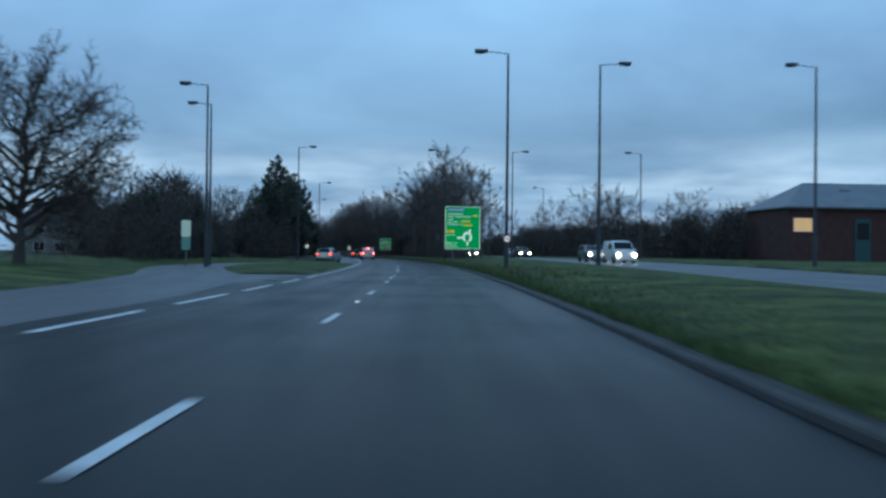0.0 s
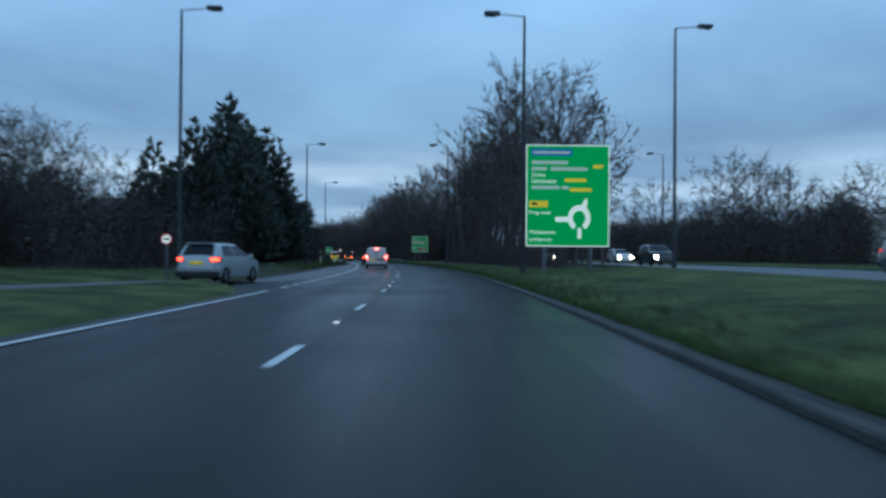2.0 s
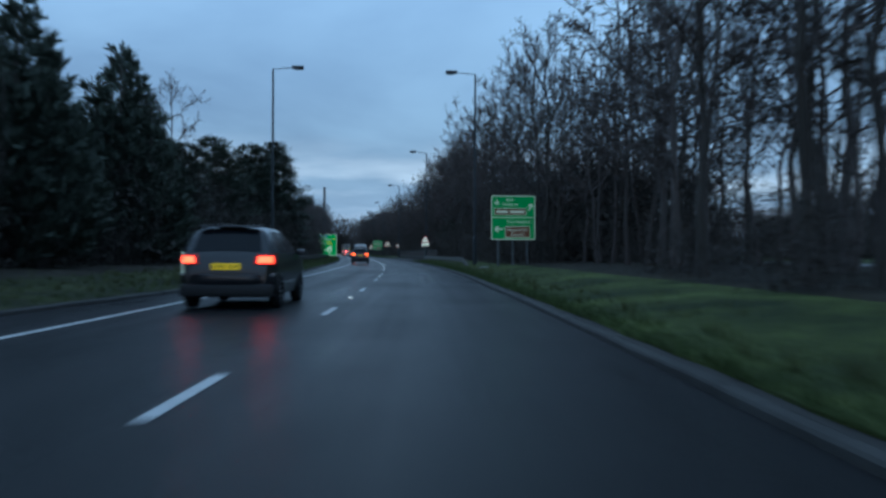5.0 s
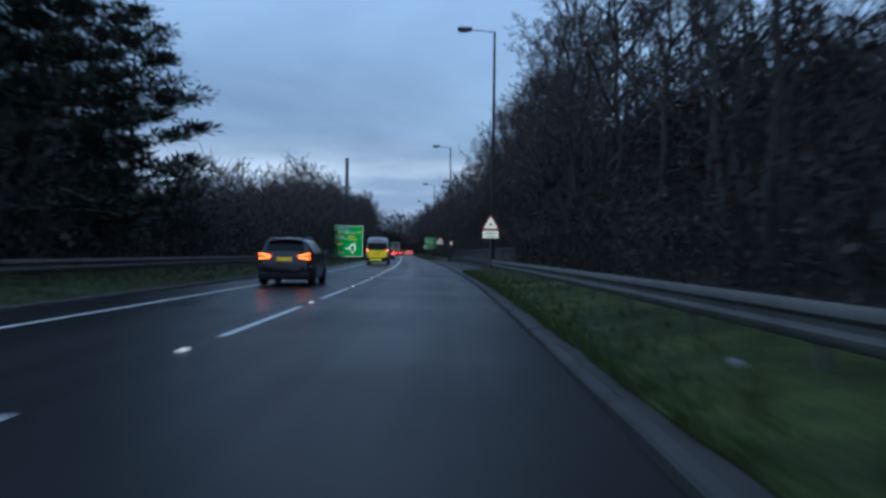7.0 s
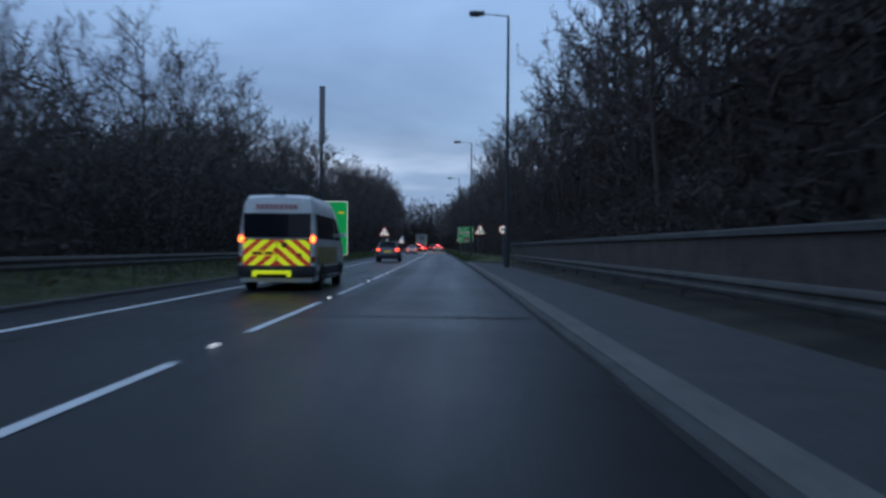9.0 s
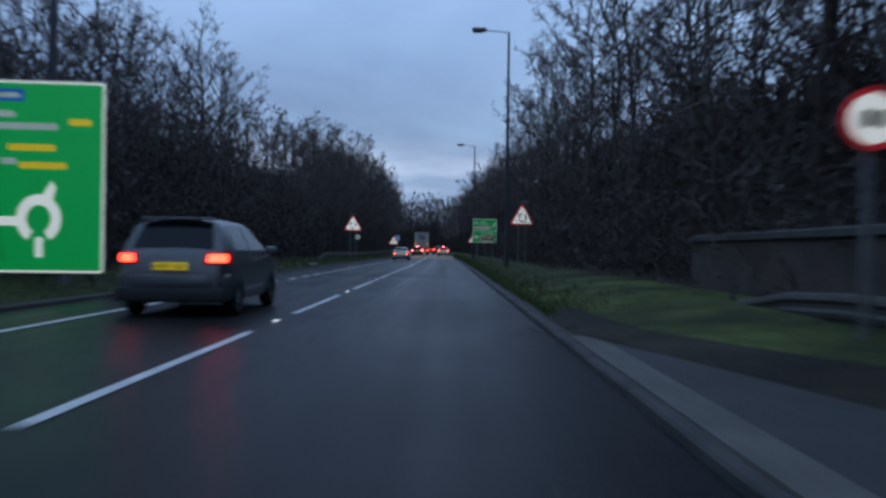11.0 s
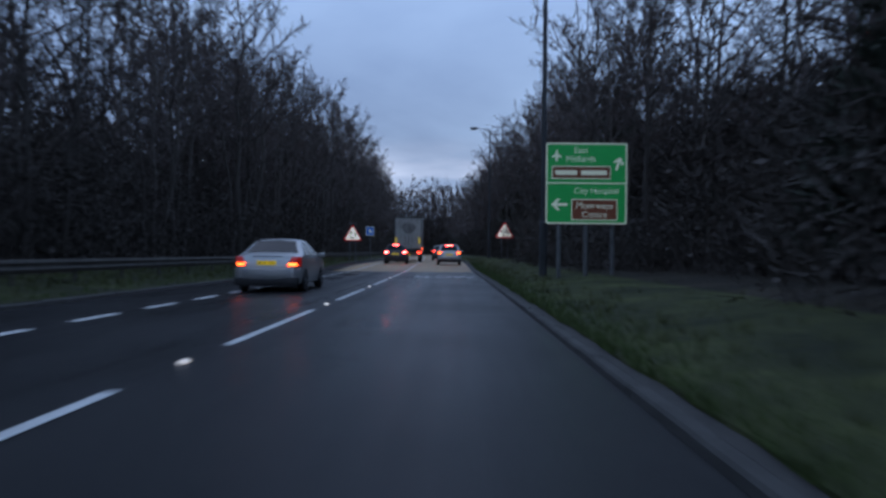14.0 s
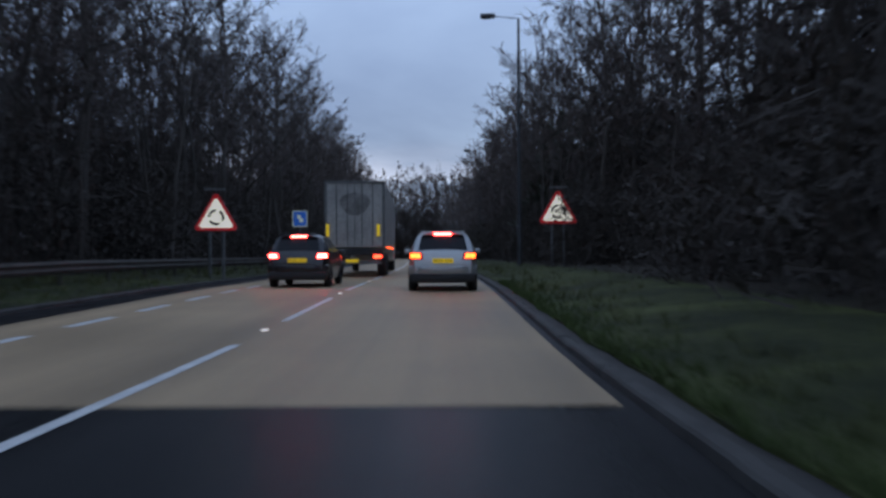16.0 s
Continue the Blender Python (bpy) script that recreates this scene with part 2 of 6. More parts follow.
ASPHALT = asphalt("asphalt", (0.018, 0.018, 0.019), 0.24, 0.05)
BUFF = asphalt("buff_surfacing", (0.40, 0.285, 0.175), 0.45, 0.12)
OLD_ASPHALT = asphalt("worn_asphalt", (0.075, 0.076, 0.08), 0.4, 0.4)
PAVING = plain("footway_asphalt", (0.032, 0.032, 0.033), 0.8, vary=0.3, scale=1.5, bump=0.4)
PAINT = plain("road_paint", (0.62, 0.63, 0.62), 0.55, vary=0.3, scale=2.5, bump=0.2)
BACKING = plain("dirty_concrete_strip", (0.04, 0.038, 0.035), 0.9, vary=0.45, scale=1.6, bump=0.5)
KERBSTONE = plain("kerb_stone", (0.048, 0.047, 0.044), 0.85, vary=0.4, scale=1.2, bump=0.4)
SLAB = plain("channel_slab", (0.105, 0.1, 0.088), 0.85, vary=0.3, scale=1.2, bump=0.4)
CONCRETE = plain("concrete", (0.065, 0.064, 0.06), 0.85, vary=0.35, scale=1.2, bump=0.4)
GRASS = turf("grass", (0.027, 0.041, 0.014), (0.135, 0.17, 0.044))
ROUGH_GRASS = turf("rough_grass", (0.03, 0.042, 0.018), (0.085, 0.1, 0.04))
SOIL = turf("leaf_litter", (0.02, 0.018, 0.014), (0.06, 0.05, 0.034))
BLADE = leafy("grass_blades", (0.07, 0.098, 0.034), 0.5)
TUSSOCK = leafy("pale_grass", (0.105, 0.115, 0.05), 0.55)
RAIL = plain("weathered_rail", (0.14, 0.132, 0.118), 0.75, 0.0, 0.35, 1.4, bump=0.2)
# the same rail steel, with tree shade put into a darker colour
SHADED_RAIL = plain("shaded_rail", (0.07, 0.065, 0.057), 0.85, 0.0, 0.4, 1.4, bump=0.2)
# left verge turf, its colour darkened where tall trees keep light off
VERGE = turf("shaded_verge", (0.018, 0.022, 0.011), (0.075, 0.085, 0.03))
# darker copy of the grass for median_shaded: shade put into the colour
SHADED_GRASS = turf("shaded_grass", (0.022, 0.029, 0.012), (0.095, 0.11, 0.036))
GALV = plain("galvanised_steel", (0.15, 0.155, 0.155), 0.6, 0.3, 0.25, 3.0)
COLUMN = plain("painted_column", (0.05, 0.055, 0.06), 0.6, 0.2, 0.25, 2.0)
BARK = leafy("bark", (0.08, 0.07, 0.062), 0.4)
TWIG = leafy("twigs", (0.105, 0.087, 0.08), 0.45)
NEEDLE = leafy("needles", (0.085, 0.1, 0.08), 0.45)
BRAMBLE = leafy("bramble", (0.072, 0.062, 0.055), 0.5)
RUBBER = plain("rubber", (0.018, 0.018, 0.019), 0.85, vary=0.3)
RIM = plain("alloy_rim", (0.35, 0.36, 0.37), 0.35, 0.8, 0.15)
GLASS = plain("tinted_glass", (0.010, 0.012, 0.016), 0.12, 0.0, 0.1)
GLASS.node_tree.nodes["Principled BSDF"].inputs["Specular IOR Level"].default_value = 0.2
PAPER = plain("dirty_paper", (0.3, 0.3, 0.28), 0.7, vary=0.3, scale=9.0)
BLACK = plain("black_plastic", (0.02, 0.02, 0.022), 0.6, vary=0.25)
SILVER = plain("silver_paint", (0.42, 0.43, 0.43), 0.35, 0.55, 0.06, 1.5, coat=0.4)
PALE = plain("pale_silver_paint", (0.42, 0.46, 0.48), 0.4, 0.35, 0.06, 1.5, coat=0.3)
WHITE = plain("white_paint", (0.62, 0.62, 0.60), 0.45, 0.0, 0.14, 1.5, coat=0.2)
DARK = plain("dark_paint", (0.022, 0.022, 0.026), 0.3, 0.2, 0.15, 1.5, coat=0.5)
GREY = plain("grey_paint", (0.12, 0.125, 0.13), 0.4, 0.3, 0.1, 1.5, coat=0.3)
CURTAIN = plain("trailer_panel", (0.36, 0.35, 0.33), 0.6, 0.0, 0.25, 0.8)
TAIL = lit("tail_light", (1.0, 0.05, 0.02), 8.0)
BRAKE = lit("brake_light", (1.0, 0.05, 0.04), 42.0)
AMBER = lit("warm_tail_light", (1.0, 0.11, 0.015), 8.0)
HEADLAMP = lit("headlamp", (1.0, 0.86, 0.6), 60.0)
GLOW_LENS = lit("glowing_red_lens", (0.3, 0.008, 0.006), 0.4)
LENS = plain("red_lens", (0.20, 0.015, 0.012), 0.25, vary=0.1)
# plates glow by emission, standing in for the light that falls on them
PLATE = lit("lit_number_plate", (0.75, 0.55, 0.02), 0.35)
PLATE_BAR = plain("plate_characters", (0.03, 0.03, 0.02), 0.6)


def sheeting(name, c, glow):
    """Reflecting sign sheeting; emission stands in for the headlamp light it sends back."""
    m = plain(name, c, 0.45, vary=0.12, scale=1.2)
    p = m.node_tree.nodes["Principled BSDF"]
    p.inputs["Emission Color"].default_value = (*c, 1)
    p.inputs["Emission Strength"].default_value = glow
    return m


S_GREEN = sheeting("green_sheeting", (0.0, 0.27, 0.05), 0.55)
# the DIM copies hold less returned headlamp light, in colour and emission
S_GREEN_DIM = sheeting("dim_green_sheeting", (0.0, 0.23, 0.052), 0.26)
S_WHITE_DIM = sheeting("dim_white_sheeting", (0.46, 0.56, 0.46), 0.26)
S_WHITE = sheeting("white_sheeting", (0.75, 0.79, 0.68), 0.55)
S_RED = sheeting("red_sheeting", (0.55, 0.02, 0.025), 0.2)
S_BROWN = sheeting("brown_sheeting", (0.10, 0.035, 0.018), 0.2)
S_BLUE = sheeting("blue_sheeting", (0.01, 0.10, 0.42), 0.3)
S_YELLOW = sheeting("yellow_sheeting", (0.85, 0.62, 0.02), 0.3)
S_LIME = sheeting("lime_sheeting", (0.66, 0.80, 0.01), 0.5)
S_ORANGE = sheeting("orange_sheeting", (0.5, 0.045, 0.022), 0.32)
# studs emit light themselves, in place of headlamps shining back from them
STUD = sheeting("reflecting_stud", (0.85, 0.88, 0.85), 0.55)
S_BLACK = plain("black_sheeting", (0.015, 0.015, 0.015), 0.6)
S_BACK = plain("sign_back", (0.22, 0.23, 0.23), 0.6, 0.3)


# ---- mesh helpers ----
def mesh_of(name, verts, faces, material, smooth=False):
    me = bpy.data.meshes.new(name)
    me.from_pydata([tuple(v) for v in verts], [], faces)
    me.materials.append(material)
    if smooth:
        me.polygons.foreach_set("use_smooth", [True] * len(me.polygons))
        me.set_sharp_from_angle(angle=radians(38))
    me.update()
    return me


def part(name, bm, material, parent, label="", smooth=False):
    """Links a bmesh as one mesh object under a thing or a part."""
    me = bpy.data.meshes.new(name)
    bm.normal_update()
    bm.to_mesh(me)
    bm.free()
    me.materials.append(material)
    if smooth:
        me.polygons.foreach_set("use_smooth", [True] * len(me.polygons))
        me.set_sharp_from_angle(angle=radians(38))
    ob = new(name, me)
    ob.parent = parent
    return tagged(ob, label)


def thing(name, m, label, category, group=""):
    ob = new(name)
    ob.empty_display_size = 0.2
    ob.matrix_world = m
    return tagged(ob, label, category, group)


def box(bm, c, size, bevel=0.0, turn=None):
    r = bmesh.ops.create_cube(bm, size=1.0)
    vs = r["verts"]
    for v in vs:
        v.co = Vector((v.co.x * size[0], v.co.y * size[1], v.co.z * size[2]))
    if bevel:
        es = list({e for v in vs for e in v.link_edges})
        r = bmesh.ops.bevel(bm, geom=es, offset=bevel, segments=2, affect="EDGES", profile=0.6)
        vs = list({v for f in r["faces"] for v in f.verts} | {v for v in vs if v.is_valid})
    for v in vs:
        if turn:
            v.co = turn @ v.co
        v.co += Vector(c)
    return vs


def rod(bm, a, b, r0, r1=None, sides=10):
    """A tapered round bar from a to b, with its ends closed."""
    a, b = Vector(a), Vector(b)
    d = b - a
    r = bmesh.ops.create_cone(bm, cap_ends=True, segments=sides, radius1=r0, radius2=r0 if r1 is None else r1, depth=d.length)
    q = d.to_track_quat("Z", "Y").to_matrix()
    for v in r["verts"]:
        v.co = q @ v.co + (a + b) / 2


def plate(bm, outline, y0, y1):
    """An upright plate with the outline (x, z), from y0 to y1."""
    a = [bm.verts.new((x, y0, z)) for x, z in outline]
    b = [bm.verts.new((x, y1, z)) for x, z in outline]
    n = len(a)
    bm.faces.new(a)
    bm.faces.new(b[::-1])
    for i in range(n):
        bm.faces.new((a[i], b[i], b[(i + 1) % n], a[(i + 1) % n]))
    bmesh.ops.recalc_face_normals(bm, faces=bm.faces)


def strip(name, material, s0, s1, edges, step=2.0, kind="structure", thick=0.0):
    """A sheet along the road. edges: functions of s that give (o, z), from left to right."""
    n = max(1, math.ceil((s1 - s0) / step))
    m = len(edges)
    verts, uvs = [], []
    for i in range(n + 1):
        s = s0 + (s1 - s0) * i / n
        for e in edges:
            o, z = e(s)
            verts.append(at(s, o, z))
            uvs.append((o, s))
    faces = [(i * m + j, i * m + j + 1, (i + 1) * m + j + 1, (i + 1) * m + j) for i in range(n) for j in range(m - 1)]
    me = mesh_of(name, verts, faces, material)
    lay = me.uv_layers.new(name="along")
    for lp in me.loops:
        lay.data[lp.index].uv = uvs[lp.vertex_index]
    return tagged(new(name, me), kind=kind)


def lettering(words, size, x, z, y, align="LEFT", squeeze=1.0):
    """The built-in font as a flat mesh on an upright face: x and z of its foot."""
    cu = bpy.data.curves.new("lettering", "FONT")
    cu.body, cu.size, cu.align_x, cu.extrude = words, size, align, 0.0
    ob = bpy.data.objects.new("lettering", cu)
    scene.collection.objects.link(ob)
    bpy.context.view_layer.update()
    me = bpy.data.meshes.new_from_object(ob.evaluated_get(bpy.context.evaluated_depsgraph_get()))
    bpy.data.objects.remove(ob)
    me.transform(Matrix.Translation((x, y, z)) @ Matrix.Rotation(radians(90), 4, "X") @ Matrix.Diagonal((squeeze, 1, 1, 1)))
    return me


def words_on(parent, words, size, x, z, y, material, align="LEFT", squeeze=1.0):
    me = lettering(words, size, x, z, y, align, squeeze)
    me.materials.clear()
    me.materials.append(material)
    # each letter becomes a piece of its own
    bm = bmesh.new()
    bm.from_mesh(me)
    left = set(bm.verts)
    while left:
        todo, island = [min(left, key=lambda v: v.co.x)], set()
        while todo:
            v = todo.pop()
            if v in island:
                continue
            island.add(v)
            todo += [e.other_vert(v) for e in v.link_edges]
        left -= island
        idx = {v: i for i, v in enumerate(island)}
        fs = [[idx[v] for v in f.verts] for f in bm.faces if f.verts[0] in island]
        ob = new("letter", mesh_of("letter", [v.co.copy() for v in island], fs, material))
        ob.parent = parent
    bm.free()

# ---- ground, roads, kerbs and verges ----
S0, S1 = -110, 880
me = mesh_of("ground", [(-3500, -3000, -0.12), (3500, -3000, -0.12), (3500, 4500, -0.12), (-3500, 4500, -0.12)], [(0, 1, 2, 3)], ROUGH_GRASS)
tagged(new("ground", me), kind="structure")


def kr(s): return mix(KERB_R, s)
def kl(s): return mix(KERB_L, s)


strip("road", ASPHALT, S0, S1, [lambda s: (kl(s), -0.02), lambda s: (-2.0, 0.0), lambda s: (0.0, 0.0), lambda s: (2.0, 0.0), lambda s: (kr(s), -0.01)])
strip("road_buff_surfacing", BUFF, 420.4, 640, [lambda s: (-4.1, 0.003), lambda s: (0.0, 0.0045), lambda s: (kr(s) - 0.12, 0.003)])
strip("far_carriageway", OLD_ASPHALT, S0, 620, [lambda s: (mix(OPP_N, s), rise(s)), lambda s: ((mix(OPP_N, s) + mix(OPP_F, s)) / 2, rise(s) + 0.05), lambda s: (mix(OPP_F, s), rise(s))])


# the exit and the joining slip road behind the grass island
SLIP = [(-2, -6.3), (16, -6.6), (28, -7.6), (40, -9.6), (50, -12.4), (60, -14.6), (70, -15.4), (80, -14.2), (88, -10.6), (95, -7.4), (106, -5.4), (120, -4.6)]


def slip_strip(name, material, half, z):
    verts, faces, uvs = [], [], []
    for i, (s, o) in enumerate(SLIP):
        a, b = SLIP[max(i - 1, 0)], SLIP[min(i + 1, len(SLIP) - 1)]
        d = (at(*b) - at(*a)).normalized()
        n = Vector((d.y, -d.x, 0))
        for k in (-half, 0.0, half):
            verts.append(at(s, o, z + (0.02 if k == 0 else 0)) + n * k)
            uvs.append((k, s))
    faces = [(3 * i + j, 3 * i + j + 1, 3 * i + j + 4, 3 * i + j + 3) for i in range(len(SLIP) - 1) for j in (0, 1)]
    me = mesh_of(name, verts, faces, material)
    lay = me.uv_layers.new(name="along")
    for lp in me.loops:
        lay.data[lp.index].uv = uvs[lp.vertex_index]
    tagged(new(name, me), kind="structure")


def slip_o(s):
    return mix(SLIP, s)


# grass: the near island, the outer verge, and the long verges
strip("grass_island", GRASS, 42, 88, [lambda s: (min(slip_o(s) + 2.6, kl(s) - 0.4), -0.05), lambda s: (min(slip_o(s) + 3.0, kl(s) - 0.05), 0.07 * min(1, max(0, s - 41.6) / 2)), lambda s: ((min(slip_o(s) + 3.0, kl(s) - 0.05) + kl(s)) / 2, 0.24 * min(1, max(0, s - 41.6) / 4)), lambda s: (kl(s) - 0.25, 0.07 * min(1, max(0, s - 41.6) / 2)), lambda s: (kl(s) + 0.02, -0.03)], 1.5)
strip("verge_outer", GRASS, S0, 113, [lambda s: (-95, 0.5), lambda s: (-40, 0.5), lambda s: (min(slip_o(s) - 7.0, kl(s) - 8), 0.34), lambda s: (min(slip_o(s) - 2.5, kl(s)), 0.05), lambda s: (min(slip_o(s) - 2.1, kl(s)) + 0.02, -0.05)], 1.5)
def ramp(s):
    return mix([(-120, 0.0), (94, 0.0), (112, 1.0), (900, 1.0)], s)


strip("verge_left", VERGE, 94, S1, [lambda s: (-70, 0.4 * ramp(s)), lambda s: (kl(s) - 9.0, 0.5 * ramp(s)), lambda s: (kl(s) - 4.5, 0.36 * ramp(s)), lambda s: (kl(s) - 0.6, 0.12 * ramp(s)), lambda s: (kl(s) - 0.128, 0.02 + 0.062 * ramp(s)), lambda s: (kl(s) - 0.122, -0.03)])
slip_strip("slip_road", OLD_ASPHALT, 2.6, -0.012)
strip("slip_gore", OLD_ASPHALT, 20, 50, [lambda s: (slip_o(s) + 1.2, -0.026), lambda s: (kl(s) + 0.5, -0.034)])


def paved(s):
    """How far the footway behind the right kerb reaches, in metres."""
    return mix([(-120, 0.0), (246, 0.0), (256, 1.9), (306, 1.9), (314, 0.0), (900, 0.0)], s)


def ragged(s):
    """The uneven edge of the turf behind the kerb."""
    return 0.018 * math.sin(s * 1.3) + 0.02 * math.sin(s * 3.7 + 1.0) - 0.06


MEDIAN = [lambda s: (kr(s) + 0.30 + ragged(s) + paved(s), 0.03), lambda s: (kr(s) + 0.31 + ragged(s) + paved(s), 0.1), lambda s: (kr(s) + 0.7 + paved(s), 0.14), lambda s: (kr(s) + 2.6 + paved(s) * 0.6, (0.20 + 0.3 * rise(s)) * (1 - paved(s) / 2.6)),
                               lambda s: ((kr(s) + mix(OPP_N, s)) / 2 + 1.0, 0.22 + 0.7 * rise(s)), lambda s: (mix(OPP_N, s) - 0.5, rise(s) + 0.1), lambda s: (mix(OPP_N, s), rise(s) + 0.02), lambda s: (mix(OPP_N, s) + 0.02, rise(s) - 0.1)]
strip("kerb_backing", BACKING, -40, 250, [lambda s: (kr(s) + 0.124, 0.02), lambda s: (kr(s) + 0.13, 0.07), lambda s: (kr(s) + 0.45, 0.078)], 1.0)
strip("kerb_backing_far", BACKING, 314, 640, [lambda s: (kr(s) + 0.124, 0.02), lambda s: (kr(s) + 0.13, 0.07), lambda s: (kr(s) + 0.45, 0.078)], 1.0)
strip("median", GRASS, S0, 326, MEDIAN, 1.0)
strip("median_shaded", SHADED_GRASS, 326, S1, MEDIAN, 1.0)
strip("verge_far", GRASS, S0, 640, [lambda s: (mix(OPP_F, s), rise(s) - 0.05), lambda s: (mix(OPP_F, s) + 0.1, rise(s) + 0.1), lambda s: (mix(OPP_F, s) + 6, rise(s) + 0.2), lambda s: (mix(OPP_F, s) + 80, 0.4)], 4)
strip("footway", PAVING, 246, 314, [lambda s: (kr(s) + 0.38, 0.094), lambda s: (kr(s) + 0.26 + paved(s), 0.112), lambda s: (kr(s) + 0.32 + paved(s), 0.04)])
strip("dirt_strip", SOIL, 247, 318, [lambda s: (kr(s) + 0.2 + paved(s), 0.08), lambda s: (kr(s) + 0.3 + paved(s), 0.13), lambda s: (kr(s) + 0.75 + paved(s), 0.185), lambda s: (kr(s) + 0.8 + paved(s) + 1.2 * mix([(0, 0), (247, 0), (260, 1), (304, 1), (317, 0), (900, 0)], s), 0.24 - 0.09 * mix([(0, 1), (247, 1), (260, 0), (304, 0), (317, 1), (900, 1)], s))])
strip("channel_slabs", SLAB, 240, 314, [lambda s: (kr(s) + 0.105, 0.06), lambda s: (kr(s) + 0.11, 0.094), lambda s: (kr(s) + 0.41, 0.1), lambda s: (kr(s) + 0.42, 0.05)])
strip("leaf_litter_left", SOIL, 104, S1, [lambda s: (kl(s) - 60, 0.56 * ramp(s) - 0.04), lambda s: (kl(s) - 9.2, 0.58 * ramp(s) - 0.04), lambda s: (kl(s) - 4.4, 0.42 * ramp(s) - 0.04), lambda s: (kl(s) - 3.9, 0.36 * ramp(s) - 0.04)])
strip("leaf_litter_right", SOIL, 108, S1, [lambda s: (kr(s) + 3.6 + paved(s), 0.22 + 0.3 * rise(s)), lambda s: (kr(s) + 4.4 + paved(s), 0.30 + 0.3 * rise(s)), lambda s: ((kr(s) + mix(OPP_N, s)) / 2 + 1.0, 0.27 + 0.7 * rise(s)), lambda s: (mix(OPP_N, s) - 1.6, rise(s) + 0.14)])


def kerb(name, edge, side, s0, s1):
    """Kerbstones 0.9 m long with open joints, a bull-nosed top and a step of about 0.1 m."""
    verts, faces = [], []
    prof = [(0.0, -0.05), (0.012, 0.045), (0.034, 0.066), (0.125, 0.074), (0.13, -0.05)]
    s = s0
    rnd = random.Random(7)
    while s < s1:
        lift = rnd.uniform(-0.006, 0.006)
        push = rnd.uniform(-0.008, 0.008)
        b = len(verts)
        for q in (s + 0.006, s + 0.905):
            for x, z in prof:
                verts.append(at(q, edge(q) + side * (x + push), z + (lift if z > 0 else 0)))
        n = len(prof)
        for i in range(n - 1):
            faces.append((b + i, b + i + 1, b + n + i + 1, b + n + i) if side < 0 else (b + i, b + n + i, b + n + i + 1, b + i + 1))
        faces.append(tuple(b + i for i in range(n)))
        faces.append(tuple(b + n + i for i in range(n)))
        s += 0.915
    tagged(new(name, mesh_of(name, verts, faces, KERBSTONE)), kind="structure")


kerb("kerb_right", kr, 1, -40, 640)
kerb("kerb_left", kl, -1, 95, 640)


# ---- road markings ----
def mark(s0, s1, o0, o1, z=0.006, taper=0.0):
    verts, faces = [], []
    n = max(1, math.ceil((s1 - s0) / 3))
    for i in range(n + 1):
        s = s0 + (s1 - s0) * i / n
        verts += [at(s, o0, z), at(s, o1, z)]
        if i:
            faces.append((2 * i - 2, 2 * i - 1, 2 * i + 1, 2 * i))
    return verts, faces


lane = thing("lane_marking", Matrix.Identity(4), "worn white broken lane line painted on asphalt", "road marking")
tagged(lane, kind="structure")
dash_s = [12.9 + 8.85 * k for k in range(-6, 13)] + [131 + 9.06 * j for j in range(0, 9)]
long_s = [210.7 + 8.8 * j for j in range(8)] + [281.5 + 9.15 * j for j in range(7)] + [345.5 + 9.15 * j for j in range(34)]
for s, n in [(s, 2.0) for s in dash_s] + [(s, 5.9) for s in long_s]:
    v, f = mark(s, s + n, -0.06, 0.06, 0.008)
    ob = new("dash", mesh_of("dash", v, f, PAINT))
    ob.parent = lane

studs = thing("road_studs", Matrix.Identity(4), "white reflecting road studs set between the lane dashes", "road stud")
tagged(studs, kind="structure")
bm = bmesh.new()
box(bm, (0, 0, 0.012), (0.085, 0.09, 0.03), 0.006)
stud_mesh = bpy.data.meshes.new("stud")
bm.to_mesh(stud_mesh); bm.free()
stud_mesh.materials.append(STUD)
for s in [dash_s[k] + 5.5 for k in range(0, len(dash_s), 2)] + [s - 1.55 for s in long_s]:
    ob = new("stud", stud_mesh)
    ob.parent = studs
    ob.matrix_world = place(s, 0.0, 0.002)

for nm, a, b in (("edge_line_island", 41, 84), ("edge_line_left", 104, 332)):
    n = int((b - a) / 2)
    verts, faces = [], []
    for i in range(n + 1):
        s = a + (b - a) * i / n
        e = mix(EDGE_L, s)
        verts += [at(s, e - 0.07, 0.004), at(s, e + 0.07, 0.004)]
        if i:
            faces.append((2 * i - 2, 2 * i - 1, 2 * i + 1, 2 * i))
    tagged(new(nm, mesh_of(nm, verts, faces, PAINT)), kind="structure")
edge = thing("edge_dashes", Matrix.Identity(4), "broken white edge line painted on asphalt", "road marking")
tagged(edge, kind="structure")
for s, n in [(11.0 + 6.2 * k, 4.2) for k in range(-4, 5)] + [(86.5 + 2.6 * k, 1.4) for k in range(7)] + [(334 + 3.0 * k, 1.7) for k in range(40)]:
    v, f = mark(s, s + n, mix(EDGE_L, s) - 0.09, mix(EDGE_L, s) + 0.09, 0.005)
    ob = new("dash", mesh_of("dash", v, f, PAINT))
    ob.parent = edge

v, f = mark(266.0, 266.2, -3.0, 3.75, 0.005)
tagged(new("bridge_joint", mesh_of("bridge_joint", v, f, CONCRETE)), kind="structure")

# the word on the road, stretched along the way that the traffic goes
me = lettering("SLOW", 1.0, 0, 0, 0, "CENTER")
me.transform(Matrix.Rotation(radians(-90), 4, "X"))
me.transform(Matrix.Diagonal((0.95, 3.9, 1, 1)))
me.materials.clear(); me.materials.append(PAINT)
ob = new("road_word", me)
ob.matrix_world = place(409.1, 2.2, 0.007)
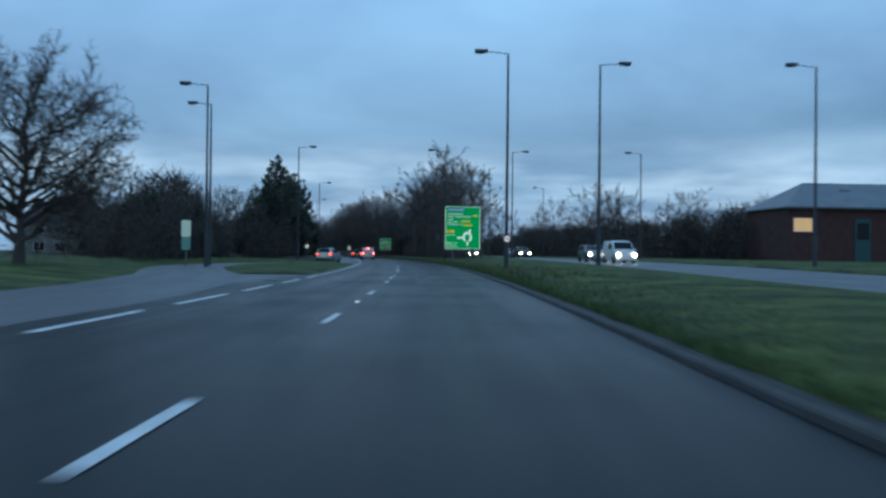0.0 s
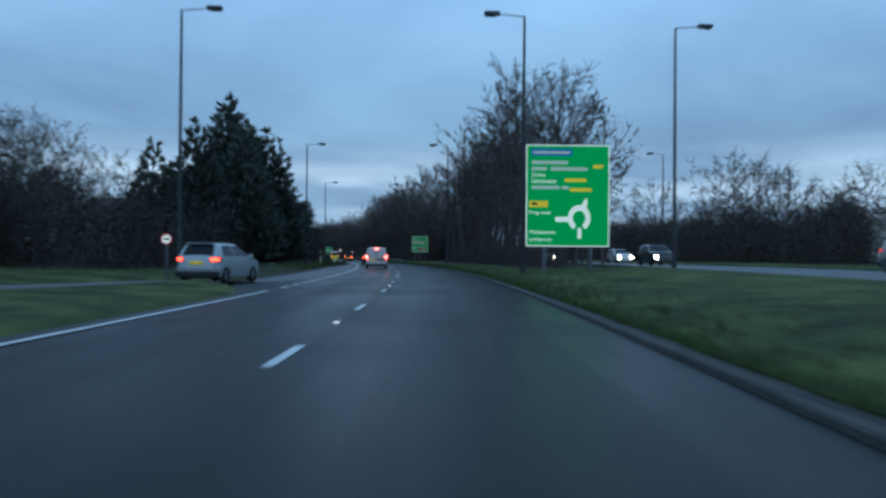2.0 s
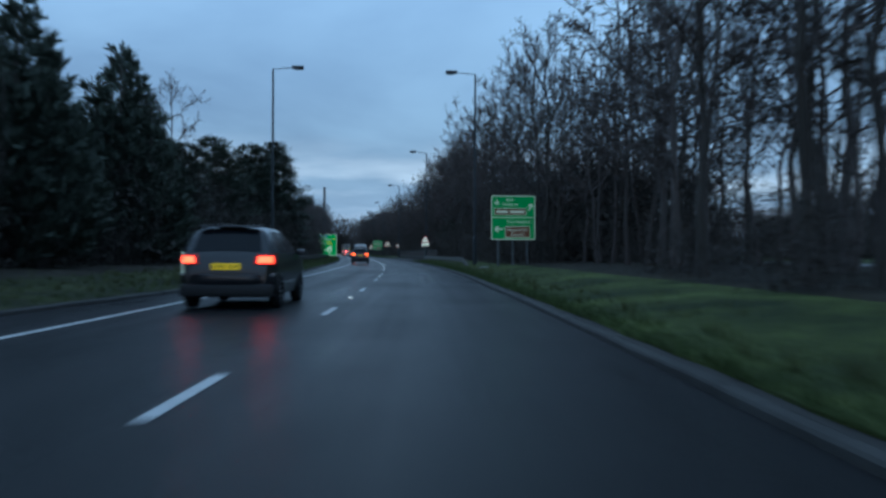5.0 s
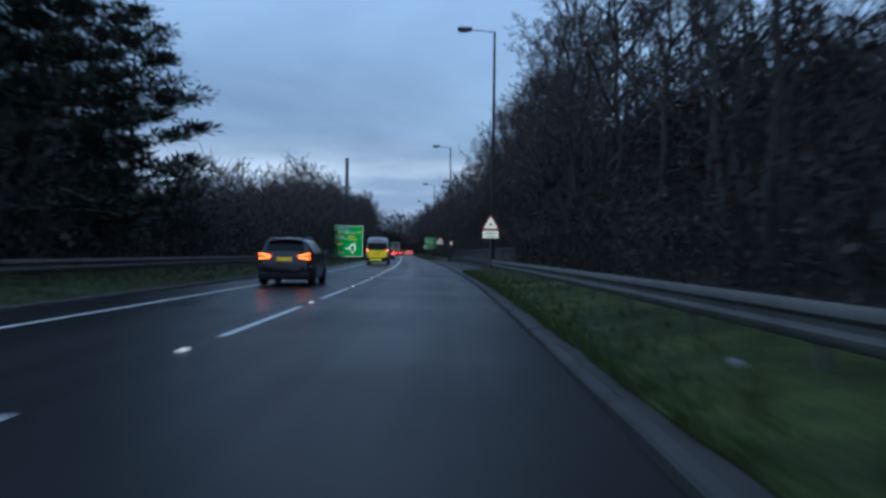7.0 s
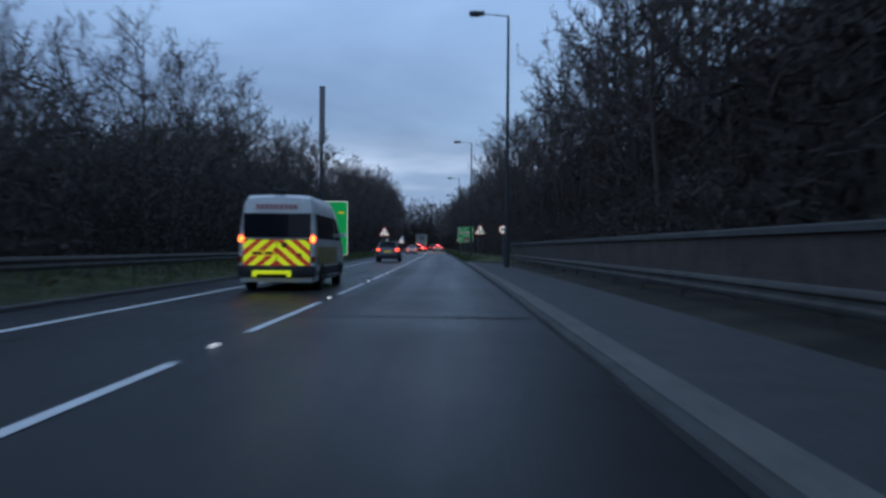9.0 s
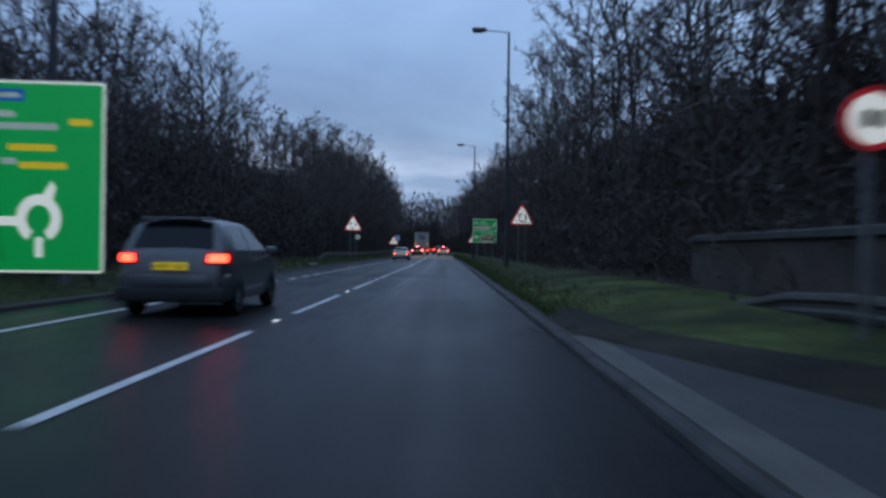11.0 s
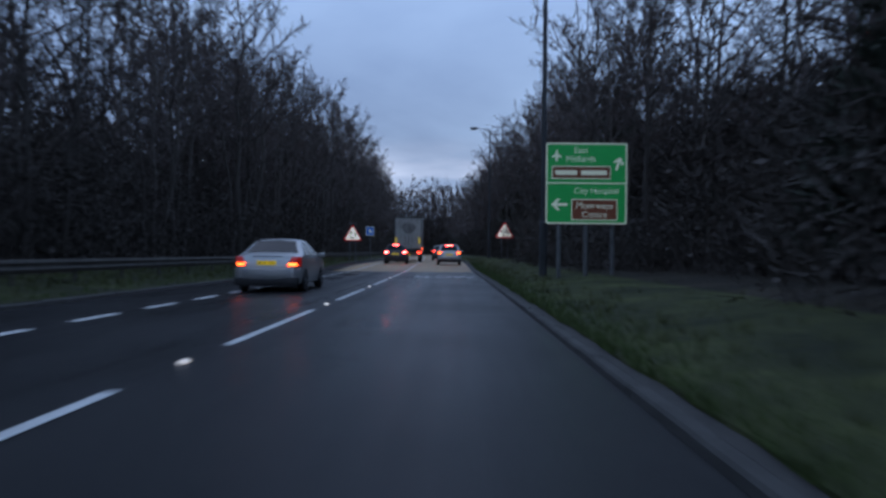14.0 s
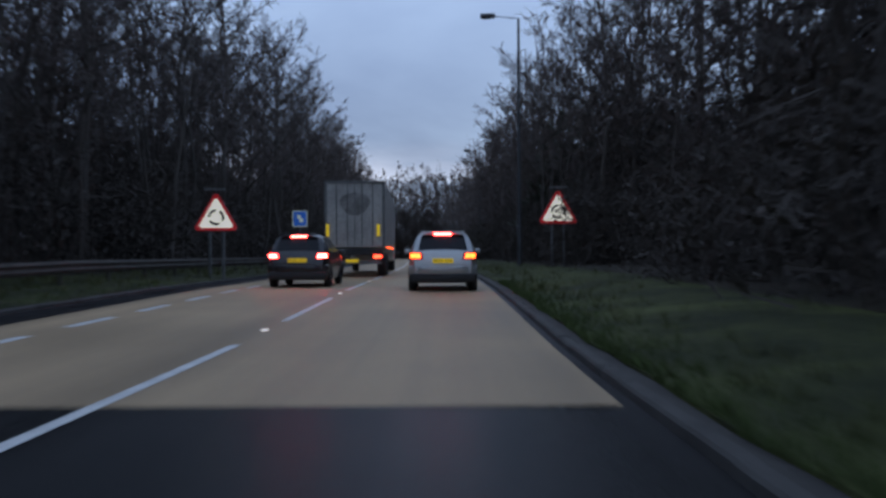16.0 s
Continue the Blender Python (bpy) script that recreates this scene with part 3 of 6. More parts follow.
tagged(ob, "white word painted large across the asphalt lane", "road marking", kind="structure")


# ---- safety fences and the parapet ----
def fence(s0, s1, o, label, lift=0.1, steel=None):
    f = thing("safety_fence", Matrix.Identity(4), label, "crash barrier")
    prof = [(0.0, 0.40), (0.035, 0.44), (0.04, 0.49), (0.0, 0.53), (0.0, 0.58), (0.04, 0.62), (0.035, 0.67), (0.0, 0.71)]
    side = -1 if o(s0) > 0 else 1
    n = int((s1 - s0) / 1.6)
    verts, faces = [], []
    for i in range(n + 1):
        s = s0 + (s1 - s0) * i / n
        drop = max(0.0, 0.45 - 0.12 * (s - s0)) if s - s0 < 4 else max(0.0, 0.45 - 0.12 * (s1 - s)) if s1 - s < 4 else 0.0
        for x, z in prof:
            verts.append(at(s, o(s) + side * x, z + lift - drop))
        for x, z in prof[::-1]:
            verts.append(at(s, o(s) + side * (x - 0.004), z + lift - drop))
    m = len(prof) * 2
    for i in range(n):
        for j in range(m):
            faces.append((i * m + j, i * m + (j + 1) % m, (i + 1) * m + (j + 1) % m, (i + 1) * m + j))
    ob = new("beam", mesh_of("beam", verts, faces, steel or RAIL, True))
    ob.parent = f
    bm = bmesh.new()
    box(bm, (0, 0, 0.3), (0.06, 0.11, 0.86), 0.008)
    pm = bpy.data.meshes.new("post")
    bm.to_mesh(pm); bm.free(); pm.materials.append(steel or RAIL)
    s = s0 + 1.0
    while s < s1 - 0.8:
        ob = new("post", pm)
        ob.parent = f
        ob.matrix_world = place(s, o(s) - side * 0.06, lift - 0.05)
        s += 3.2
    return f


fence(199, 254, lambda s: mix([(0, 5.35), (240, 5.35), (254, 6.1), (900, 6.1)], s), "weathered steel safety fence standing on the grass verge", 0.03)
fence(252, 318, lambda s: mix([(0, 6.2), (262, 6.75), (900, 6.75)], s), "darkened steel safety fence in front of the parapet", -0.04, SHADED_RAIL)
fence(194, 300, lambda s: kl(s) - 2.0, "steel safety fence along the hedge, coloured for tree shade", steel=SHADED_RAIL)
fence(368, 520, lambda s: kl(s) - 1.9, "steel safety fence along the wood, coloured for tree shade", steel=SHADED_RAIL)

slab = thing("drain_cover", place(218, 4.62, 0.1), "flat grey concrete drain cover set in the verge", "drain cover")
bm = bmesh.new(); box(bm, (0, 0, 0.0), (0.62, 0.5, 0.1), 0.012); part("frame", bm, CONCRETE, slab)
bm = bmesh.new(); box(bm, (0, 0, 0.045), (0.45, 0.34, 0.03), 0.008); part("lid", bm, OLD_ASPHALT, slab)

pw = thing("parapet_wall", Matrix.Identity(4), "dark brick parapet wall with a pale concrete coping", "wall")
tagged(pw, kind="structure")


def ribbon(name, parent, material, s0, s1, ring):
    n = int((s1 - s0) / 2)
    verts, faces, m = [], [], len(ring)
    for i in range(n + 1):
        s = s0 + (s1 - s0) * i / n
        verts += [at(s, o, z) for o, z in ring]
    for i in range(n):
        for j in range(m):
            faces.append((i * m + j, i * m + (j + 1) % m, (i + 1) * m + (j + 1) % m, (i + 1) * m + j))
    faces += [tuple(range(m)), tuple(range(n * m, n * m + m))]
    ob = new(name, mesh_of(name, verts, faces, material))
    ob.parent = parent
    return ob


BRICK_DARK = plain("dark_brick", (0.07, 0.05, 0.042), 0.9, vary=0.45, scale=1.6, bump=0.6)
ribbon("wall_face", pw, BRICK_DARK, 252, 322, [(7.6, -0.1), (7.6, 1.32), (7.95, 1.32), (7.95, -0.1)])
ribbon("coping", pw, CONCRETE, 252, 322, [(7.53, 1.32), (7.53, 1.42), (7.75, 1.46), (8.02, 1.42), (8.02, 1.32)])
ribbon("base_kerb", pw, CONCRETE, 252, 322, [(7.42, 0.0), (7.42, 0.22), (7.6, 0.24), (7.6, 0.0)])


# ---- street lamps ----
def street_lamp(s, o, z, arm, label, tall=12.6):
    t = thing("street_lamp", place(s, o, z), label, "street lamp", "columns along the carriageway")
    bm = bmesh.new()
    rod(bm, (0, 0, -0.3), (0, 0, 1.9), 0.14, 0.135, 12)
    rod(bm, (0, 0, 1.88), (0, 0, tall), 0.098, 0.06, 12)
    rod(bm, (0, 0, 1.86), (0, 0, 1.96), 0.15, 0.10, 12)
    part("column", bm, COLUMN, t, smooth=True)
    bm = bmesh.new()
    rod(bm, (0, 0, tall - 0.1), (0, 0, tall + 0.16), 0.05, 0.05, 8)
    rod(bm, (0, 0, tall + 0.13), (arm * 0.88, 0, tall + 0.26), 0.03, 0.026, 8)
    part("bracket_arm", bm, COLUMN, t, smooth=True)
    bm = bmesh.new()
    vs = box(bm, (arm, 0, tall + 0.27), (0.78, 0.34, 0.2), 0.06)
    head = part("lantern", bm, COLUMN, t, "dark unlit lantern", True)
    bm = bmesh.new()
    box(bm, (arm * 1.05, 0, tall + 0.155), (0.5, 0.25, 0.06), 0.02)
    part("bowl", bm, GLASS, head, smooth=True)
    bm = bmesh.new()
    box(bm, (0, -0.137, 0.95), (0.13, 0.012, 0.62), 0.003)
    part("service_door", bm, COLUMN, t)
    return t


LAMP = "tall dark grey street lamp column with an unlit lantern"
for s, o, z in ((51, 6.4, 0.15), (100.3, 6.2, 0.2), (151, 6.2, 0.25), (201.3, 6.0, 0.2), (246.6, 5.75, 0.2), (296.8, 5.55, 0.1), (351.0, 5.7, 0.2), (402.6, 5.65, 0.25), (459.5, 6.7, 0.49), (521, 8.8, 0.86)):
    street_lamp(s, o, z, -1.6, LAMP)
for s, o in ((100.6, -10.6), (152.3, -8.9), (201.1, -7.3)):
    street_lamp(s, o, 0.3, 1.6, LAMP)
for s, o, a in ((60, -13.1, -1.5), (68, -14.5, -1.4)):
    street_lamp(s, o, 0.25, a, LAMP, 12.0)
for s in (55, 103.3, 158, 210):
    street_lamp(s, mix(OPP_N, s) - 0.5 if s > 80 else 12.8, 0.3 + rise(s) * 0.6, 1.6, LAMP)
    street_lamp(s - 1, mix(OPP_F, s) + (2.7 if s < 80 else 4.1), rise(s) + 0.1, -1.6, LAMP)

mast = thing("phone_mast", place(326.6, -7.9, 0.4), "slim grey phone mast with a thicker antenna shroud", "mast")
bm = bmesh.new(); rod(bm, (0, 0, -0.3), (0, 0, 9.6), 0.14, 0.11, 14); part("pole", bm, COLUMN, mast, smooth=True)
bm = bmesh.new(); rod(bm, (0, 0, 9.5), (0, 0, 14.3), 0.25, 0.25, 16); rod(bm, (0, 0, 9.35), (0, 0, 9.5), 0.14, 0.25, 16); part("antenna_shroud", bm, GREY, mast, smooth=True)


# ---- signs ----
def panel(bm, x0, x1, z0, z1, y0, y1, r=0.06):
    pts = []
    for cx, cz, a in ((x1 - r, z1 - r, 0), (x0 + r, z1 - r, 90), (x0 + r, z0 + r, 180), (x1 - r, z0 + r, 270)):
        for q in (0, 45, 90):
            pts.append((cx + r * math.cos(radians(a + q)), cz + r * math.sin(radians(a + q))))
    plate(bm, pts, y0, y1)


def rect(parent, name, x0, x1, z0, z1, y, material, r=0.02):
    bm = bmesh.new()
    panel(bm, x0, x1, z0, z1, y - 0.003, y, r)
    return part(name, bm, material, parent)


def posts(parent, xs, top, foot, r=0.07):
    for x in xs:
        bm = bmesh.new()
        rod(bm, (x, 0.1, foot), (x, 0.1, top), r, r, 10)
        part("post", bm, GALV, parent, smooth=True)


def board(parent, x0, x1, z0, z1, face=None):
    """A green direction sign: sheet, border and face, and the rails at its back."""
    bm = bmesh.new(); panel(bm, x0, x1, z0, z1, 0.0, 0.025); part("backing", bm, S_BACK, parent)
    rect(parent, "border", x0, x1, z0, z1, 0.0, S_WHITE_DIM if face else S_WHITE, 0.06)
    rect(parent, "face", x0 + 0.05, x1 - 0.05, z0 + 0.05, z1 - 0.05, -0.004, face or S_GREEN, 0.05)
    bm = bmesh.new()
    for z in (z0 + 0.3, z1 - 0.3):
        box(bm, ((x0 + x1) / 2, 0.045, z), (x1 - x0 - 0.1, 0.04, 0.06))
    part("rail", bm, GALV, parent)


def arrow(parent, x, z, size, turn, y=-0.009, material=None):
    bm = bmesh.new()
    pts = [(-0.09, -0.55), (0.09, -0.55), (0.09, 0.12), (0.36, -0.1), (0.36, 0.12), (0.0, 0.5), (-0.36, 0.12), (-0.36, -0.1), (-0.09, 0.12)]
    c, s = math.cos(radians(turn)), math.sin(radians(turn))
    plate(bm, [(x + size * (a * c - b * s), z + size * (a * s + b * c)) for a, b in pts], y - 0.002, y)
    part("arrow", bm, material or S_WHITE, parent)


def roundabout_map(parent, cx, cz, r, y=-0.009):
    """The plan of a roundabout, with the ways on and off as broad bars."""
    bm = bmesh.new()
    n = 26
    pts = []
    for i in range(n + 1):
        a = radians(-60 + 300 * i / n + 0)
        pts.append((a, r))
    w = r * 0.27
    ring_o = [(cx + (r + w) * math.cos(a), cz + 1.15 * (r + w) * math.sin(a)) for a, _ in pts]
    ring_i = [(cx + (r - w) * math.cos(a), cz + 1.15 * (r - w) * math.sin(a)) for a, _ in pts]
    vo = [bm.verts.new((x, y, z)) for x, z in ring_o]
    vi = [bm.verts.new((x, y, z)) for x, z in ring_i]
    for i in range(n):
        bm.faces.new((vo[i], vo[i + 1], vi[i + 1], vi[i]))
    part("roundabout_ring", bm, S_WHITE, parent)
    rect(parent, "road_bar", cx - 0.62 * w, cx + 0.9 * w, cz - 2.3 * r, cz - 1.1 * r, y - 0.001, S_WHITE)
    rect(parent, "road_bar", cx - 2.7 * r, cx - 1.0 * r, cz - 0.42 * r, cz + 0.12 * r, y - 0.002, S_WHITE)
    bm = bmesh.new()
    plate(bm, [(cx + 0.15 * r, cz + 1.25 * r), (cx + 0.75 * r, cz + 1.0 * r), (cx + 0.95 * r, cz + 1.8 * r), (cx + 0.78 * r, cz + 2.3 * r), (cx + 0.5 * r, cz + 1.9 * r)], y - 0.004, y - 0.002)
    part("road_bar", bm, S_WHITE, parent)


def bars(parent, rows, material, y=-0.009, h=0.2):
    for x0, x1, z in rows:
        rect(parent, "text_bar", x0, x1, z, z + h, y, material, 0.04)


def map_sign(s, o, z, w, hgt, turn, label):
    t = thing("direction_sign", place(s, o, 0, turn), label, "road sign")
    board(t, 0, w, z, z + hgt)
    posts(t, (w * 0.22, w * 0.78), z + hgt - 0.2, -0.2, 0.09)
    k = hgt / 4.8
    q = w / 4.0
    top = z + hgt
    rect(t, "blue_panel", 0.25 * q, 2.2 * q, top - 0.52 * k, top - 0.2 * k, -0.008, S_BLUE, 0.04)
    bars(t, [(0.32 * q, 2.1 * q, top - 0.43 * k)], S_WHITE_DIM, -0.012, 0.13 * k)
    bars(t, [(0.25 * q, 2.0 * q, top - 0.92 * k), (0.25 * q, 1.0 * q, top - 1.22 * k), (1.15 * q, 2.95 * q, top - 1.22 * k), (0.25 * q, 1.6 * q, top - 2.1 * k), (1.7 * q, 2.05 * q, top - 2.1 * k)], S_WHITE_DIM, -0.009, 0.17 * k)
    words_on(t, "Stoke", 0.3 * k, 0.25 * q, top - 1.52 * k, -0.012, S_WHITE)
    words_on(t, "Uttoxeter", 0.3 * k, 0.25 * q, top - 1.81 * k, -0.012, S_WHITE)
    bars(t, [(3.2 * q, 3.7 * q, top - 1.1 * k), (1.85 * q, 2.9 * q, top - 1.75 * k), (2.1 * q, 3.15 * q, top - 2.2 * k)], S_YELLOW, -0.009, 0.17 * k)
    rect(t, "yellow_panel", 0.15 * q, 1.05 * q, top - 2.95 * k, top - 2.65 * k, -0.008, S_YELLOW, 0.03)
    bars(t, [(0.25 * q, 0.55 * q, top - 2.84 * k)], S_BLACK, -0.012, 0.1 * k)
    words_on(t, "Ring road", 0.26 * k, 0.15 * q, top - 3.28 * k, -0.012, S_WHITE)
    words_on(t, "Mickleover", 0.29 * k, 0.15 * q, top - 4.22 * k, -0.012, S_WHITE)
    words_on(t, "Littleover", 0.29 * k, 0.15 * q, top - 4.56 * k, -0.012, S_WHITE)
    roundabout_map(t, 2.55 * q, top - 3.45 * k, 0.42 * k)
    return t


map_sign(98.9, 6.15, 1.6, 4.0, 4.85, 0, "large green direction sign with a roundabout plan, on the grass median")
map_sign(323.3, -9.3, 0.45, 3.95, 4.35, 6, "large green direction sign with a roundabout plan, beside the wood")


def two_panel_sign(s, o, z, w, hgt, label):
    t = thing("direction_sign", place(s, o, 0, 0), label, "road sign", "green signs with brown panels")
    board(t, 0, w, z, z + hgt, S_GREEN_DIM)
    posts(t, (w * 0.17, w * 0.5, w * 0.83), z + hgt - 0.2, -0.2, 0.07)
    k = w / 2.6
    top = z + hgt
    rect(t, "divider", 0.05, w - 0.05, top - 1.31 * k, top - 1.27 * k, -0.008, S_WHITE_DIM)
    words_on(t, "East", 0.27 * k, 1.12 * k, top - 0.32 * k, -0.009, S_WHITE_DIM, "CENTER")
    words_on(t, "Midlands", 0.27 * k, 1.12 * k, top - 0.6 * k, -0.009, S_WHITE_DIM, "CENTER")
    # aeroplane symbol
    bm = bmesh.new()
    plate(bm, [(0.34 * k + k * a, top - 0.42 * k + k * b) for a, b in ((-0.03, -0.16), (0.03, -0.16), (0.04, -0.03), (0.16, -0.06), (0.16, -0.01), (0.04, 0.06), (0.03, 0.17), (0.0, 0.2), (-0.03, 0.17), (-0.04, 0.06), (-0.16, -0.01), (-0.16, -0.06), (-0.04, -0.03))], -0.011, -0.009)
    part("aeroplane_symbol", bm, S_WHITE_DIM, t)
    rect(t, "brown_border", 0.18 * k, 2.08 * k, top - 1.16 * k, top - 0.74 * k, -0.008, S_WHITE_DIM)
    rect(t, "brown_panel", 0.21 * k, 2.05 * k, top - 1.13 * k, top - 0.77 * k, -0.012, S_BROWN)
    bars(t, [(0.3 * k, 1.0 * k, top - 1.03 * k), (1.12 * k, 1.95 * k, top - 1.03 * k)], S_WHITE_DIM, -0.016, 0.15 * k)
    arrow(t, 2.32 * k, top - 0.65 * k, 0.42 * k, -18, material=S_WHITE_DIM)
    words_on(t, "City Hospital", 0.27 * k, 1.62 * k, top - 1.62 * k, -0.009, S_WHITE_DIM, "CENTER")
    rect(t, "brown_border", 0.82 * k, 2.3 * k, top - 2.48 * k, top - 1.8 * k, -0.008, S_WHITE_DIM)
    rect(t, "brown_panel", 0.85 * k, 2.27 * k, top - 2.45 * k, top - 1.83 * k, -0.012, S_BROWN)
    words_on(t, "Moorways", 0.28 * k, 1.56 * k, top - 2.1 * k, -0.016, S_WHITE_DIM, "CENTER")
    words_on(t, "Centre", 0.28 * k, 1.56 * k, top - 2.38 * k, -0.016, S_WHITE_DIM, "CENTER")
    arrow(t, 0.42 * k, top - 1.98 * k, 0.5 * k, 90, material=S_WHITE_DIM)
    return t


two_panel_sign(191.7, 5.95, 1.8, 2.45, 2.45, "green direction sign with brown panels, standing before bare trees")
two_panel_sign(400.6, 5.5, 2.03, 2.62, 2.62, "green direction sign with brown panels, on the grass verge")


def triangle_sign(s, o, z, w, foot, label, symbol="ring", lamp=True, under=None):
    """A red-bordered warning triangle on two posts; z is its foot."""
    t = thing("warning_sign", place(s, o, 0, 0), label, "road sign", "warning triangles")
    hgt = w * 0.86

    def tri(k, y0, y1, name, material):
        cz = z + hgt * 0.36
        pts = []
        for a in (90, 210, 330):
            cx, cy = k * w * 0.5 * math.cos(radians(a)), k * w * 0.5 * math.sin(radians(a))
            for d in (-50, 0, 50):
                pts.append((cx + k * w * 0.07 * math.cos(radians(a + d)), cz + cy + k * w * 0.07 * math.sin(radians(a + d))))
        bm = bmesh.new()
        plate(bm, pts, y0, y1)
        return part(name, bm, material, t)
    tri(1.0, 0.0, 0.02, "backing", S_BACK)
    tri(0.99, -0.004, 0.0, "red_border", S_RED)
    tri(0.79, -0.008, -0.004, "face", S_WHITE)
    cz = z + hgt * 0.36
    if symbol == "ring":
        for q in range(3):
            bm = bmesh.new()
            r0, r1 = w * 0.135, w * 0.195
            a0 = 90 + 120 * q
            pts = [(r1 * math.cos(radians(a0 + 10 * i)), cz + r1 * math.sin(radians(a0 + 10 * i))) for i in range(10)]
            pts += [(r0 * math.cos(radians(a0 + 10 * i)), cz + r0 * math.sin(radians(a0 + 10 * i))) for i in range(9, -1, -1)]
            plate(bm, pts, -0.012, -0.008)
            part("ring_arrow", bm, S_BLACK, t)
    else:
        bm = bmesh.new()
        box(bm, (0, -0.01, cz - 0.02), (w * 0.2, 0.004, w * 0.07))
        box(bm, (0, -0.01, cz + 0.05), (w * 0.13, 0.004, w * 0.06))
        part("car_symbol", bm, S_BLACK, t)
    posts(t, (-w * 0.16, w * 0.16) if w > 1.2 else (0.0,), z + hgt * 0.8, -0.2, 0.055)
    if lamp:
        bm = bmesh.new()
        box(bm, (0, -0.16, z + hgt + 0.16), (w * 0.48, 0.16, 0.07), 0.02)
        rod(bm, (0, 0.1, z + hgt * 0.75), (0, 0.02, z + hgt + 0.17), 0.02, 0.02, 6)
        part("sign_light", bm, GALV, t, "slim lighting unit on an arm")
    if under == "plate":
        rect(t, "sub_plate_border", -w * 0.5, w * 0.5, z - w * 0.56, z - w * 0.06, 0.0, S_BLACK)
        rect(t, "sub_plate", -w * 0.48, w * 0.48, z - w * 0.54, z - w * 0.08, -0.004, S_WHITE)
        bars(t, [(-w * 0.36, w * 0.3, z - w * 0.27), (-w * 0.3, w * 0.34, z - w * 0.47)], S_BACK, -0.009, w * 0.06)
    if under == "disc":
        bm = bmesh.new()
        rod(bm, (w * 0.28, 0.0, z - 0.58), (w * 0.28, 0.02, z - 0.58), 0.21, 0.21, 20)
        part("small_disc", bm, S_WHITE_DIM, t)
        rect(t, "disc_symbol", w * 0.28 - 0.08, w * 0.28 + 0.08, z - 0.66, z - 0.50, -0.003, S_BLACK, 0.08)
    return t


triangle_sign(246.0, 5.6, 2.34, 0.86, 0.1, "warning triangle with a car symbol over a white plate", "car", False, "plate")
triangle_sign(356.3, 7.0, 2.68, 1.42, 0.1, "roundabout warning triangle with its own light, on the verge")
triangle_sign(382.5, -6.0, 2.78, 1.6, 0.1, "roundabout warning triangle over a small disc, by the wood", under="disc")
triangle_sign(452.8, 7.75, 2.3, 1.65, 0.1, "roundabout warning triangle with its own light, on the verge")
triangle_sign(445.5, -5.55, 1.83, 1.5, 0.1, "roundabout warning triangle with its own light, by the fence")

t = thing("square_sign", place(466.5, -5.75, -0.22), "square blue sign with a white border on a post", "road sign")
bm = bmesh.new(); panel(bm, -0.44, 0.44, 2.85, 3.82, 0, 0.02); part("backing", bm, S_BACK, t)
rect(t, "border", -0.44, 0.44, 2.85, 3.82, 0.0, S_WHITE_DIM, 0.06)
rect(t, "face", -0.39, 0.39, 2.9, 3.77, -0.004, S_BLUE, 0.05)
bars(t, [(-0.16, 0.04, 3.32), (-0.04, 0.2, 3.12)], S_WHITE_DIM, -0.009, 0.24)
posts(t, (0.0,), 3.6, -0.2)


def disc_sign(s, o, z, r, label, tall=True):
    t = thing("round_sign", place(s, o, 0), label, "road sign")
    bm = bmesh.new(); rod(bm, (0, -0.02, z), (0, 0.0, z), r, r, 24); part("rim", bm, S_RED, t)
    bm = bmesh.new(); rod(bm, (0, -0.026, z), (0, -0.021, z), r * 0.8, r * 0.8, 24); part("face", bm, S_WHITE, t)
    bars(t, [(-r * 0.42, -r * 0.06, z - r * 0.3), (r * 0.06, r * 0.42, z - r * 0.3)], S_BLACK, -0.03, r * 0.6)
    if tall:
        posts(t, (0.0,), z + r * 0.8, -0.2, 0.045)
    return t


disc_sign(312, 6.45, 2.35, 0.3, "small white round sign with a red rim on a post")
disc_sign(50.8, 6.4, 1.95, 0.2, "small round reflector sign strapped to a lamp column", False)
disc_sign(93, -9.1, 1.7, 0.22, "small white round sign with a red rim by the slip road")

t = thing("stop_flag", place(61, -14.7, 0.2), "tall white and green stop flag on a post", "bus stop")
posts(t, (0.0,), 2.9, -0.2, 0.05)
rect(t, "white_panel", -0.32, 0.32, 1.85, 3.0, 0.03, S_WHITE_DIM, 0.1)
rect(t, "green_panel", -0.3, 0.3, 0.95, 1.84, 0.03, plain("pale_green_panel", (0.2, 0.4, 0.3), 0.5), 0.05)

def litter(s, o, z, size, turn):
    """A crushed paper cup or bag: a wrinkled lump, open on one side."""
    r = random.Random(int(s))
    t = thing("litter", place(s, o, z, turn), "crumpled pale litter lying in the verge grass", "litter", "litter on the verge")
    bm = bmesh.new()
    rings = []
    for i in range(6):
        a = i / 5
        rad = size * (0.30 + 0.16 * math.sin(math.pi * a)) * r.uniform(0.85, 1.1)
        rings.append([bm.verts.new((size * (a - 0.5) * 1.5, rad * math.cos(k * math.pi / 5) * r.uniform(0.8, 1.15), size * 0.24 + rad * 0.6 * math.sin(k * math.pi / 5) * r.uniform(0.7, 1.15))) for k in range(10)])
    for a, b in zip(rings, rings[1:]):
        for k in range(10):
            bm.faces.new((a[k], a[(k + 1) % 10], b[(k + 1) % 10], b[k]))
    bm.faces.new(rings[0][::-1])
    bmesh.ops.recalc_face_normals(bm, faces=bm.faces)
    part("wrapper", bm, PAPER, t)


